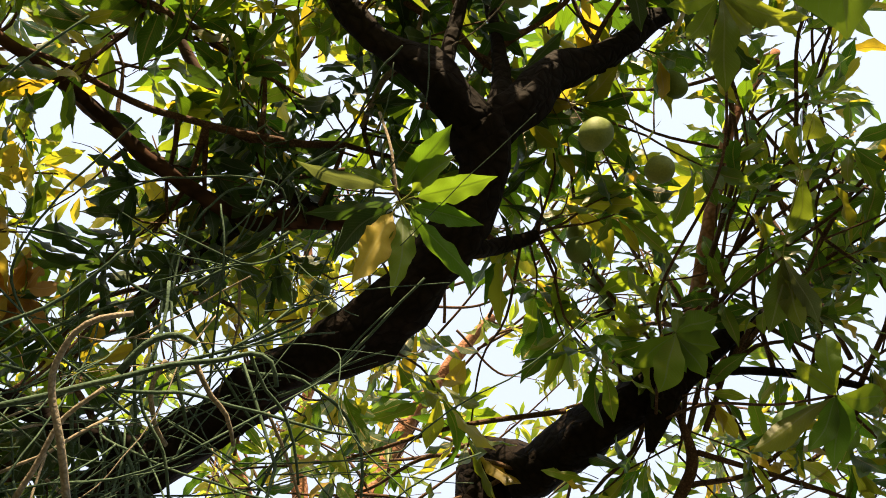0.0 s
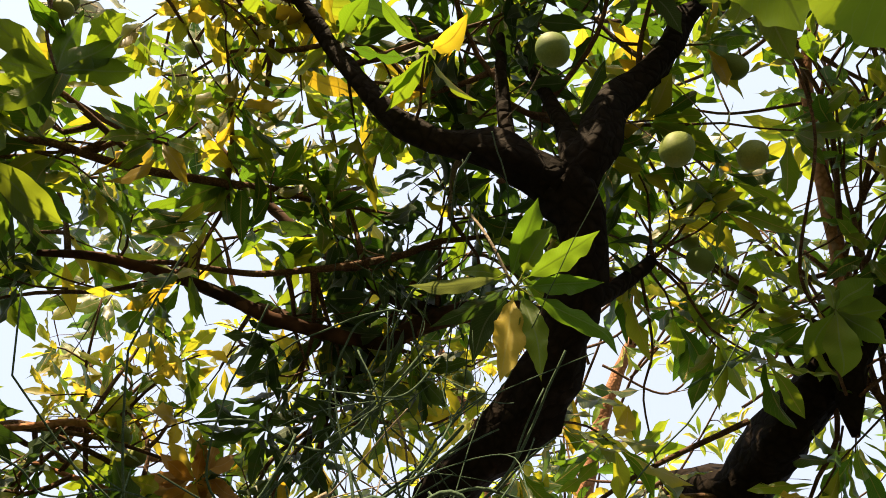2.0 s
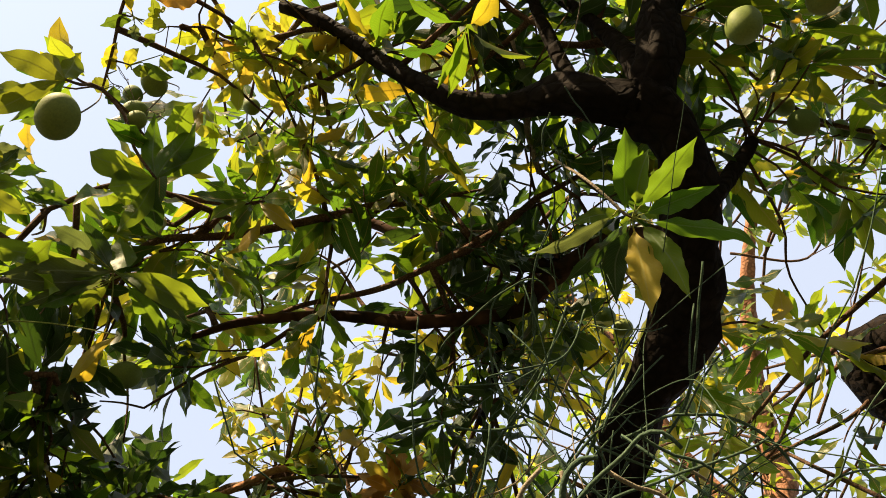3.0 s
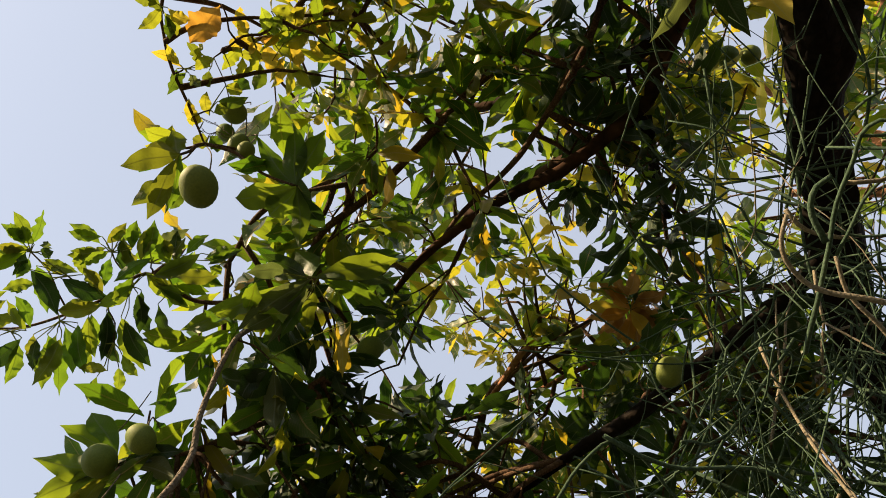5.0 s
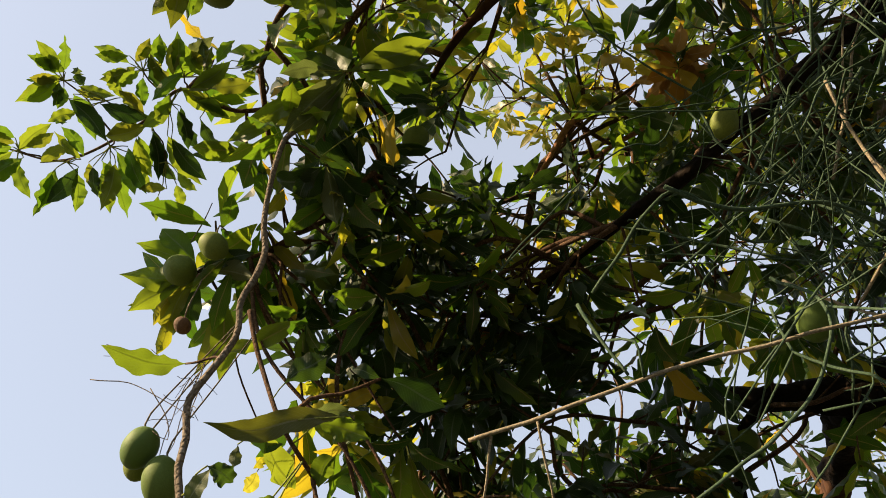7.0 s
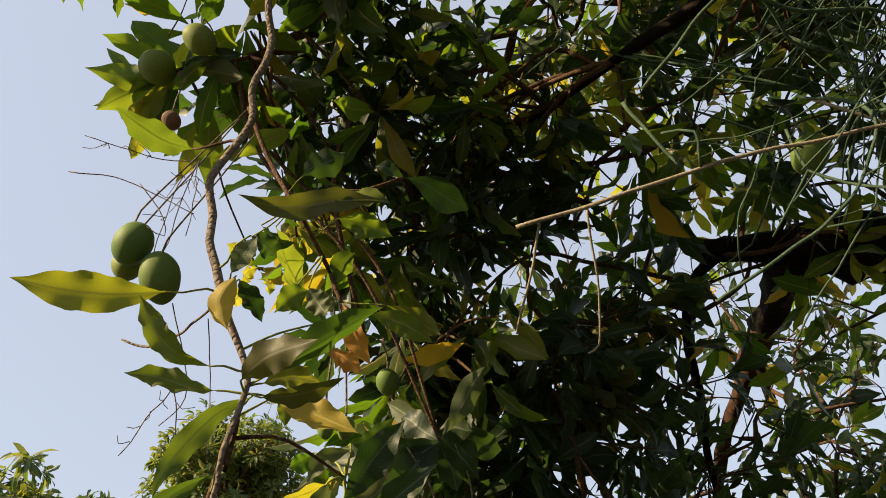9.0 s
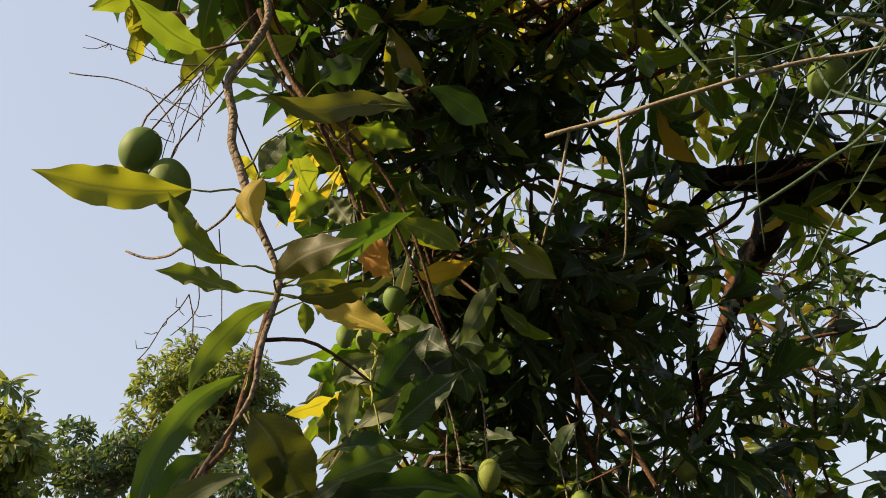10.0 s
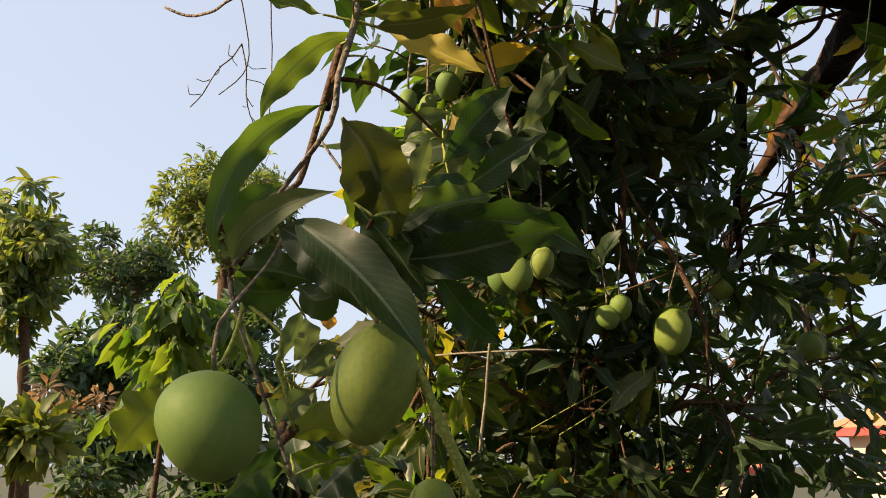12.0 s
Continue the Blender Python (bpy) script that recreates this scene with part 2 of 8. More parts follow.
def plain_material(name, a, b, scale, rough=0.85, relief=0.3, distance=0.01):
    m, nodes, links, bsdf = material(name)
    co = nodes.new("ShaderNodeTexCoord")
    n1, n2 = noise_node(nodes, links, scale, 6, co.outputs["Object"]), noise_node(nodes, links, scale * 9, 4, co.outputs["Object"])
    v = math_node(nodes, links, "ADD", math_node(nodes, links, "MULTIPLY", n1, 0.65), math_node(nodes, links, "MULTIPLY", n2, 0.35))
    links.new(ramp(nodes, links, v, [(0.35, a), (0.65, b)]), bsdf.inputs["Base Color"])
    bsdf.inputs["Roughness"].default_value = rough
    bump = nodes.new("ShaderNodeBump")
    bump.inputs["Strength"].default_value, bump.inputs["Distance"].default_value = relief, distance
    links.new(v, bump.inputs["Height"])
    links.new(bump.outputs["Normal"], bsdf.inputs["Normal"])
    return m


SOIL = plain_material("dry_grass_soil", (0.045, 0.038, 0.022), (0.055, 0.062, 0.026), 0.6, 0.95, 0.6, 0.05)
PLASTER = plain_material("peach_plaster", (0.60, 0.44, 0.33), (0.70, 0.54, 0.42), 1.2, 0.85, 0.1)
ROOF_RED = plain_material("orange_roof_tile", (0.50, 0.17, 0.09), (0.64, 0.26, 0.15), 2.0, 0.7, 0.2)
BRICK = plain_material("weathered_brick", (0.24, 0.13, 0.09), (0.36, 0.22, 0.16), 8.0, 0.9, 0.4)
MORTAR = plain_material("grey_mortar", (0.22, 0.20, 0.17), (0.34, 0.31, 0.27), 6.0, 0.95, 0.4)
CABLE = plain_material("black_cable", (0.02, 0.02, 0.02), (0.035, 0.035, 0.035), 20, 0.5, 0.1)

# ---- shapes ----
rng = np.random.default_rng(7)


def mesh_object(name, verts, faces, mat, parent=None, label="", uvs=None, smooth=True):
    me = bpy.data.meshes.new(name)
    me.from_pydata([tuple(v) for v in verts], [], faces)
    if uvs is not None:
        layer = me.uv_layers.new(name="UVMap")
        loops = np.empty(len(me.loops), np.int32)
        me.loops.foreach_get("vertex_index", loops)
        layer.data.foreach_set("uv", np.asarray(uvs, np.float32)[loops].ravel())
    me.materials.append(mat)
    if smooth:
        me.polygons.foreach_set("use_smooth", np.ones(len(me.polygons), bool))
    ob = new(name, me)
    ob.parent = parent
    if label:
        tagged(ob, label)
    return ob


def part(name, bm, mat, parent, label=""):
    """Links a bmesh as one mesh object under a thing or a part."""
    me = bpy.data.meshes.new(name)
    bm.to_mesh(me)
    bm.free()
    me.materials.append(mat)
    ob = new(name, me)
    ob.parent = parent
    if label:
        tagged(ob, label)
    return ob


def thing(name, label, category, group="", kind="", at=(0, 0, 0)):
    ob = new(name)
    ob.location = at
    ob.empty_display_size = 0.1
    return tagged(ob, label, category, group, kind)


def smooth_line(points, step):
    """A Catmull-Rom line through points of any dimension, one sample about every step metres."""
    p = np.asarray(points, float)
    p = np.vstack([2 * p[0] - p[1], p, 2 * p[-1] - p[-2]])
    out = []
    for a, b, c, d in zip(p, p[1:], p[2:], p[3:]):
        n = max(2, int(np.linalg.norm((c - b)[:3]) / step))
        for s in np.arange(n) / n:
            out.append(0.5 * (2 * b + (c - a) * s + (2 * a - 5 * b + 4 * c - d) * s**2 + (3 * b - a - 3 * c + d) * s**3))
    out.append(p[-2])
    return np.array(out)


def tube_arrays(line, radii, sides, rough=0.0):
    """Vertices and faces of a tapered tube with closed ends and an uneven skin."""
    line, n = np.asarray(line, float), len(line)
    ahead = np.gradient(line, axis=0)
    ahead /= np.linalg.norm(ahead, axis=1)[:, None] + 1e-9
    side = np.cross(ahead[0], (0.3, 0.2, 0.93))
    verts, turn = [], np.arange(sides) * 2 * math.pi / sides
    for i in range(n):
        side = side - ahead[i] * (side @ ahead[i])
        side /= np.linalg.norm(side) + 1e-9
        up = np.cross(ahead[i], side)
        r = np.full(sides, radii[i])
        if rough:
            at = i * 0.35
            r = r * (1 + rough * np.array([noise.noise(Vector((math.cos(a) * 1.3, math.sin(a) * 1.3, at + line[0][0] * 7))) for a in turn]))
            r = r * (1 + rough * 0.6 * np.array([noise.noise(Vector((math.cos(a) * 4, math.sin(a) * 4, at * 4 + line[0][1] * 5))) for a in turn]))
        verts.append(line[i] + r[:, None] * (np.cos(turn)[:, None] * side + np.sin(turn)[:, None] * up))
    verts = np.vstack(verts)
    faces = [(i * sides + j, i * sides + (j + 1) % sides, (i + 1) * sides + (j + 1) % sides, (i + 1) * sides + j) for i in range(n - 1) for j in range(sides)]
    faces += [tuple(range(sides))[::-1], tuple((n - 1) * sides + j for j in range(sides))]
    return verts, faces


# leaf blades: unit length along y, unit width along x, face along z
def leaf_outline(v, peak):
    """Half width of a lance-shaped blade along its length: short stalk, belly at peak, drawn-out tip."""
    w = np.clip((v - 0.03) / 0.97, 0, 1) ** (math.log(0.5) / math.log(peak))
    body = np.sin(math.pi * w) ** 0.9 * (1 - 0.45 * np.clip((v - 0.78) / 0.22, 0, 1))
    return 0.5 * np.maximum(body, 0.05 * (v < 0.1))


def leaf_arrays(rows, cols, curl, fold, ripple, twist, seed):
    r = np.random.default_rng(seed)
    v = np.linspace(0, 1, rows + 1)
    half = leaf_outline(v, r.uniform(0.44, 0.60))
    phase = r.uniform(0, 6, 2)
    notch, side = (r.uniform(0.35, 0.9), r.choice((-1, 1))) if r.random() < 0.2 else (0, 1)
    verts, uvs = [], []
    angle = curl * (v - 0.25)
    ys = np.concatenate([[0], np.cumsum(np.cos((angle[1:] + angle[:-1]) / 2) / rows)])
    zs = np.concatenate([[0], np.cumsum(-np.sin((angle[1:] + angle[:-1]) / 2) / rows)])
    ys, zs = ys / ys[-1], zs - v * zs[-1]
    sway = 0.16 * r.uniform(-1, 1) * np.sin(v * math.pi) + 0.07 * np.sin(v * 5.1 + phase[0]) * np.sin(v * math.pi)
    for i in range(rows + 1):
        for j in range(cols + 1):
            u = 2 * j / cols - 1
            x, z = u * half[i], zs[i] + fold * abs(u) * half[i] * 0.22
            if notch and abs(v[i] - notch) < 0.05 and u * side > 0:
                x *= 0.78
            x *= 1 + ripple * 0.045 * math.sin(v[i] * 23 + phase[0] + 2.2 * (u > 0))
            z += ripple * abs(u) * 0.04 * math.sin(v[i] * 17 + phase[1] + (1.9 if u > 0 else 0)) * math.sin(math.pi * v[i])
            tw = twist * (v[i] - 0.4)
            verts.append((x * math.cos(tw) + sway[i], ys[i], z + x * math.sin(tw) * 0.25))
            uvs.append((u * 0.5 + 0.5, v[i]))
    faces = [(i * (cols + 1) + j, i * (cols + 1) + j + 1, (i + 1) * (cols + 1) + j + 1, (i + 1) * (cols + 1) + j) for i in range(rows) for j in range(cols)]
    return np.array(verts), faces, np.array(uvs)


def blade_set(rows, cols, count, seed):
    r = np.random.default_rng(seed)
    return [leaf_arrays(rows, cols, r.uniform(-0.3, 1.25), r.uniform(0.1, 0.8), r.uniform(0.4, 1.6), r.uniform(-1.1, 1.1), seed + i) for i in range(count)]


NEAR_BLADES, CANOPY_BLADES, FAR_BLADES = blade_set(16, 4, 24, 100), blade_set(8, 2, 20, 200), blade_set(4, 2, 8, 300)
leaf_meshes = {}


def leaf_mesh(i, mat):
    if (i, mat.name) not in leaf_meshes:
        verts, faces, uvs = NEAR_BLADES[i]
        me = bpy.data.meshes.new("leaf")
        me.from_pydata([tuple(v) for v in verts], [], faces)
        layer = me.uv_layers.new(name="UVMap")
        loops = np.empty(len(me.loops), np.int32)
        me.loops.foreach_get("vertex_index", loops)
        layer.data.foreach_set("uv", uvs[loops].astype(np.float32).ravel())
        me.materials.append(mat)
        me.polygons.foreach_set("use_smooth", np.ones(len(me.polygons), bool))
        leaf_meshes[i, mat.name] = me
    return leaf_meshes[i, mat.name]


def unit(v):
    v = np.asarray(v, float)
    return v / (np.linalg.norm(v) + 1e-9)


def leaf_frame(base, tip, normal, width):
    y = np.asarray(tip, float) - np.asarray(base, float)
    length = np.linalg.norm(y)
    y = y / length
    x = unit(np.cross(y, normal))
    z = np.cross(x, y)
    m = np.eye(4)
    m[:3, 0], m[:3, 1], m[:3, 2], m[:3, 3] = x * width, y * length, z * length, base
    return m


class Foliage:
    """Leaf blades gathered into one mesh of uncountable stuff."""

    def __init__(self, blades):
        self.blades, self.verts, self.faces, self.uvs, self.count = blades, [], [], [], 0

    def add(self, base, tip, normal, width):
        verts, faces, uvs = self.blades[rng.integers(len(self.blades))]
        m = leaf_frame(base, tip, normal, width)
        self.verts.append(verts @ m[:3, :3].T + m[:3, 3])
        self.faces.append(np.array(faces) + self.count)
        self.uvs.append(uvs)
        self.count += len(verts)

    def build(self, name, mat, parent, label=""):
        if not self.verts:
            return None
        verts, faces, uvs = np.vstack(self.verts), np.vstack(self.faces), np.vstack(self.uvs)
        me = bpy.data.meshes.new(name)
        me.vertices.add(len(verts))
        me.vertices.foreach_set("co", verts.astype(np.float32).ravel())
        me.loops.add(faces.size)
        me.loops.foreach_set("vertex_index", faces.astype(np.int32).ravel())
        me.polygons.add(len(faces))
        me.polygons.foreach_set("loop_start", np.arange(0, faces.size, 4, dtype=np.int32))
        me.polygons.foreach_set("use_smooth", np.ones(len(faces), bool))
        layer = me.uv_layers.new(name="UVMap")
        layer.data.foreach_set("uv", uvs[faces.ravel()].astype(np.float32).ravel())
        me.materials.append(mat)
        me.update(calc_edges=True)
        ob = new(name, me)
        ob.parent = parent
        return tagged(ob, label, kind="stuff")


class Sticks:
    """Thin twigs gathered into one mesh of uncountable stuff."""

    def __init__(self):
        self.verts, self.faces, self.count = [], [], 0

    def add(self, points, r0, r1, sides=5):
        line = smooth_line(points, 0.06)
        verts, faces = tube_arrays(line, np.linspace(r0, r1, len(line)), sides)
        self.verts.append(verts)
        self.faces += [tuple(i + self.count for i in f) for f in faces]
        self.count += len(verts)

    def build(self, name, mat, parent, label=""):
        ob = mesh_object(name, np.vstack(self.verts), self.faces, mat, parent, label)
        return tagged(ob, kind="stuff")


# ---- ground ----
bm = bmesh.new()
bmesh.ops.create_grid(bm, x_segments=120, y_segments=120, size=260)
for v in bm.verts:
    v.co.z = 0.25 * noise.noise(v.co * 0.05) * min(1, v.co.length / 30) - 0.02
tagged(part("ground", bm, SOIL, None), "dry grassy earth under the trees", "ground", kind="structure")

# ---- mango trees ----
mango_tree = thing("mango_tree", "large mango tree with dark leaning limbs and fruit", "tree", at=(-1.0, 2.7, 0))
mango_tree_far = thing("mango_tree", "second mango tree with a dark leaning trunk", "tree", at=(0.9, 4.2, 0))
mango_tree_lit = thing("mango_tree", "mango tree with thin sunlit orange-brown stems", "tree", at=(-0.9, 4.4, 0))
hanging_bough = thing("hanging_bough", "drooping mango bough with long leaves and fruit stalks", "branch", at=(-1.3, -0.6, 2.4))
bpy.context.view_layer.update()
samples = {}
leaf_count = {}


def put_under(ob, parent):
    ob.parent = parent
    ob.matrix_parent_inverse = parent.matrix_world.inverted()
    return ob


def limb(name, tree, points, label=""):
    rmax = max(p[3] for p in points)
    line = smooth_line(points, max(0.02, min(0.05, rmax * 0.8)))
    sides = 18 if rmax > 0.05 else 12 if rmax > 0.015 else 8
    rough = 0.42 if rmax > 0.05 else 0.22 if rmax > 0.015 else 0.07
    wob = np.array([[noise.noise(Vector((i * 0.12, line[0][0] * 9, k * 7.7))) for k in range(3)] for i in range(len(line))])
    pts = line[:, :3] + wob * np.minimum(0.02, line[:, 3:4] * 0.45)
    verts, faces = tube_arrays(pts, np.maximum(line[:, 3], 0.002), sides, rough)
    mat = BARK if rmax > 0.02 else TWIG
    # stems in the sun take the bark that has sunlight painted in
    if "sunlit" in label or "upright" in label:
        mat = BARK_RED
    elif "orange" in label or "crook" in label:
        mat = BARK_PATCHED
    if "weathered" in label:
        mat = TWIG_GREY
    if "pale" in label:
        mat = TWIG_PALE
    if "stalk" in name:
        mat = STALK
    ob = put_under(mesh_object(name, verts, faces, mat, None, label), tree)
    samples.setdefault(tree.name, []).extend(np.c_[pts, line[:, 3]][::2])
    return ob


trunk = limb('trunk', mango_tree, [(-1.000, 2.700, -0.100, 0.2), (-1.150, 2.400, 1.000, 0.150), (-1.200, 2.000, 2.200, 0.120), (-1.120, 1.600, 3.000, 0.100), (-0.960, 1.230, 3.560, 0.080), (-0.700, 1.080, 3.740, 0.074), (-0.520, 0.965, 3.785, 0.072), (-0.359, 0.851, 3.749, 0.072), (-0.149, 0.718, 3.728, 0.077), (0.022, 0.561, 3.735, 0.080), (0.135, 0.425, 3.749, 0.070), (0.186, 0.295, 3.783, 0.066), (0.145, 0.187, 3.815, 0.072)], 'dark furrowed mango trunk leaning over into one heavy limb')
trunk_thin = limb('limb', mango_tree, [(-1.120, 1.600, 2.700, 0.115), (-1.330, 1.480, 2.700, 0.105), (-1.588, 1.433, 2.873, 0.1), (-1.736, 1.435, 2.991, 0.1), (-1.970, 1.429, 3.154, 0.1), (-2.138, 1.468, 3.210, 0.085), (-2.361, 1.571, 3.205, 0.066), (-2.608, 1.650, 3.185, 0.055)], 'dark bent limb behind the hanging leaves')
limb_crook = limb('limb', mango_tree, [(-2.560, 1.640, 3.190, 0.056), (-2.824, 1.726, 3.154, 0.050), (-2.970, 1.705, 3.019, 0.036), (-3.130, 1.682, 2.883, 0.033), (-3.285, 1.681, 2.713, 0.026), (-3.420, 1.690, 2.520, 0.018), (-3.520, 1.720, 2.250, 0.010)], 'orange-brown crook of the bent limb')
branch_drop = limb('branch', mango_tree, [(-2.824, 1.726, 3.154, 0.03), (-2.871, 1.776, 3.036, 0.026), (-2.922, 1.821, 2.903, 0.02), (-2.987, 1.883, 2.711, 0.016), (-3.054, 1.945, 2.551, 0.014), (-3.139, 1.974, 2.386, 0.012), (-3.230, 2.000, 2.050, 0.008)])
branch_drop_b = limb('branch', mango_tree, [(-2.115, 1.160, 3.220, 0.03), (-2.260, 1.056, 3.148, 0.02), (-2.353, 1.060, 3.050, 0.018), (-2.444, 1.094, 2.925, 0.018), (-2.532, 1.153, 2.799, 0.016), (-2.641, 1.191, 2.634, 0.014), (-2.700, 1.220, 2.350, 0.010)])
limb_side = limb('limb', mango_tree, [(-2.006, 1.388, 3.167, 0.08), (-2.087, 1.268, 3.223, 0.06), (-2.178, 1.139, 3.262, 0.045), (-2.240, 1.060, 3.330, 0.02)])
limb_left = limb('limb', mango_tree, [(0.137, 0.201, 3.811, 0.07), (0.041, 0.079, 3.849, 0.054), (-0.080, -0.001, 3.906, 0.042), (-0.168, -0.090, 3.893, 0.036), (-0.291, -0.331, 4.056, 0.030), (-0.385, -0.626, 4.235, 0.023), (-0.456, -0.754, 4.270, 0.02)])
limb_right = limb('limb', mango_tree, [(0.144, 0.238, 3.801, 0.065), (0.257, 0.155, 3.872, 0.058), (0.368, 0.070, 3.997, 0.056), (0.553, 0.016, 4.161, 0.046), (0.760, -0.099, 4.343, 0.043), (1.010, -0.284, 4.594, 0.042), (1.230, -0.420, 4.900, 0.034)])
limb_up = limb('branch', mango_tree, [(0.086, 0.138, 3.851, 0.04), (0.067, 0.037, 3.963, 0.024), (0.122, -0.121, 4.110, 0.02), (0.177, -0.267, 4.305, 0.015)])
limb_back = limb('branch', mango_tree, [(0.218, 0.162, 3.872, 0.04), (0.242, 0.039, 4.061, 0.026), (0.234, -0.078, 4.250, 0.022), (0.231, -0.254, 4.507, 0.016)])
limb_cross = limb('limb', mango_tree, [(-0.009, 0.570, 3.817, 0.05), (-0.165, 0.511, 4.046, 0.038), (-0.337, 0.514, 4.155, 0.034), (-0.587, 0.534, 4.209, 0.032), (-0.901, 0.391, 4.415, 0.026), (-1.163, 0.238, 4.571, 0.022), (-1.470, 0.041, 4.792, 0.018)], 'orange-brown mango limb catching the low sun')
limb_fork = limb('branch', mango_tree, [(-0.587, 0.534, 4.209, 0.03), (-0.729, 0.645, 4.287, 0.026), (-0.941, 0.795, 4.407, 0.02), (-0.975, 0.809, 4.260, 0.015)])
branch_orange = limb('branch', mango_tree, [(-0.337, 0.508, 4.156, 0.028), (-0.475, 0.439, 4.336, 0.026), (-0.655, 0.272, 4.493, 0.024), (-0.864, 0.030, 4.723, 0.022), (-0.966, -0.138, 4.825, 0.016), (-1.049, -0.333, 4.935, 0.01)], 'slender branch with a flaked orange patch')
twig_long = limb('twig', mango_tree, [(-0.249, 0.292, 4.266, 0.012), (-0.470, 0.260, 4.178, 0.012), (-0.841, 0.159, 4.167, 0.011), (-1.092, 0.024, 4.161, 0.009), (-1.262, -0.033, 4.182, 0.008)])
stub = limb('branch', mango_tree, [(0.086, 0.539, 3.822, 0.03), (0.212, 0.565, 3.967, 0.026), (0.323, 0.571, 4.086, 0.024), (0.373, 0.561, 4.118, 0.02)], 'short broken branch stub')
twig_pale = limb('twig', mango_tree, [(0.023, -0.156, 4.175, 0.007), (-0.031, -0.009, 4.239, 0.009), (-0.125, 0.097, 4.296, 0.011), (-0.193, 0.233, 4.281, 0.009)], 'pale peeling dry twig')
twig_rosette = limb('twig', mango_tree, [(-0.101, 0.143, 3.732, 0.004), (-0.067, 0.208, 3.556, 0.0038), (-0.052, 0.300, 3.468, 0.004)], 'pale shoot carrying the leaf rosette')
limb_far = limb('branch', mango_tree, [(-2.181, 0.173, 3.504, 0.012), (-1.866, 0.325, 3.520, 0.018), (-1.604, 0.430, 3.488, 0.018), (-1.315, 0.544, 3.409, 0.022), (-1.187, 0.653, 3.455, 0.023), (-1.060, 0.837, 3.561, 0.026), (-0.789, 1.034, 3.669, 0.03)])
branch_mid = limb('branch', mango_tree, [(-0.587, 0.534, 4.209, 0.026), (-0.825, 0.326, 4.129, 0.024), (-1.033, 0.111, 4.115, 0.02), (-1.218, -0.065, 4.050, 0.016), (-1.381, -0.164, 3.987, 0.01)], 'slender branch with orange sun patches painted into its bark')
branch_out = limb('branch', mango_tree, [(-0.498, 0.054, 4.371, 0.015), (-0.992, -0.271, 4.071, 0.014), (-1.207, -0.459, 3.938, 0.012), (-1.412, -0.463, 3.788, 0.01)])
twig_black = limb('twig', mango_tree, [(-0.989, -0.326, 4.024, 0.01), (-1.129, -0.637, 3.946, 0.01), (-1.317, -0.731, 3.812, 0.008)])
twig_leafy = limb('twig', mango_tree, [(-1.318, -0.566, 3.668, 0.008), (-1.400, -0.791, 3.716, 0.007), (-1.385, -0.971, 3.784, 0.006), (-1.482, -1.097, 3.722, 0.005), (-1.616, -1.346, 3.670, 0.004), (-1.614, -1.551, 3.705, 0.003)])
branch_fruit = limb('branch', mango_tree, [(-2.381, 0.276, 3.632, 0.016), (-1.851, 0.295, 3.971, 0.016), (-1.773, 0.400, 4.181, 0.014), (-1.698, 0.531, 4.356, 0.012)])
twig_hang = limb('twig', hanging_bough, [(-1.400, -0.462, 3.771, 0.0070), (-1.290, -0.570, 3.480, 0.0076), (-1.265, -0.594, 3.330, 0.0076), (-1.288, -0.599, 3.111, 0.0076), (-1.307, -0.585, 3.010, 0.0083), (-1.305, -0.591, 2.923, 0.0080), (-1.304, -0.609, 2.842, 0.0076), (-1.305, -0.602, 2.747, 0.0073), (-1.291, -0.650, 2.610, 0.0073), (-1.293, -0.659, 2.567, 0.0073), (-1.289, -0.644, 2.497, 0.0073), (-1.284, -0.643, 2.440, 0.0073), (-1.271, -0.624, 2.376, 0.0073), (-1.263, -0.603, 2.300, 0.0070), (-1.258, -0.580, 2.246, 0.0056), (-1.258, -0.563, 2.206, 0.0050), (-1.256, -0.556, 2.172, 0.0050), (-1.240, -0.567, 2.112, 0.0043), (-1.225, -0.579, 2.060, 0.0039), (-1.230, -0.585, 2.000, 0.0035), (-1.272, -0.630, 1.932, 0.0030), (-1.271, -0.662, 1.864, 0.0030), (-1.277, -0.678, 1.826, 0.0032), (-1.270, -0.660, 1.764, 0.0022), (-1.275, -0.624, 1.677, 0.0022), (-1.279, -0.589, 1.598, 0.0020)], 'slender grey-brown hanging twig with weathered bark')
twig_side = limb('twig', hanging_bough, [(-1.325, -0.566, 2.167, 0.005), (-1.331, -0.577, 2.074, 0.0045), (-1.335, -0.569, 2.156, 0.0045), (-1.302, -0.610, 1.955, 0.004), (-1.278, -0.640, 1.923, 0.004), (-1.286, -0.669, 1.842, 0.004)])
twig_under = limb('twig', hanging_bough, [(-1.456, -0.619, 2.945, 0.006), (-1.436, -0.560, 2.765, 0.0055), (-1.402, -0.488, 2.597, 0.005), (-1.489, -0.420, 2.531, 0.005)])
twig_under_b = limb('twig', hanging_bough, [(-1.610, -0.345, 3.225, 0.008), (-1.673, -0.401, 2.981, 0.007), (-1.692, -0.374, 2.761, 0.006), (-1.819, -0.290, 2.540, 0.005)])
stalk = limb('stalk', hanging_bough, [(-1.248, -0.627, 1.867, 0.0025), (-1.223, -0.561, 1.815, 0.0032), (-1.205, -0.515, 1.760, 0.004), (-1.187, -0.494, 1.730, 0.0048), (-1.185, -0.468, 1.675, 0.0055), (-1.188, -0.430, 1.596, 0.006)], 'thick yellow-green fruit stalk')
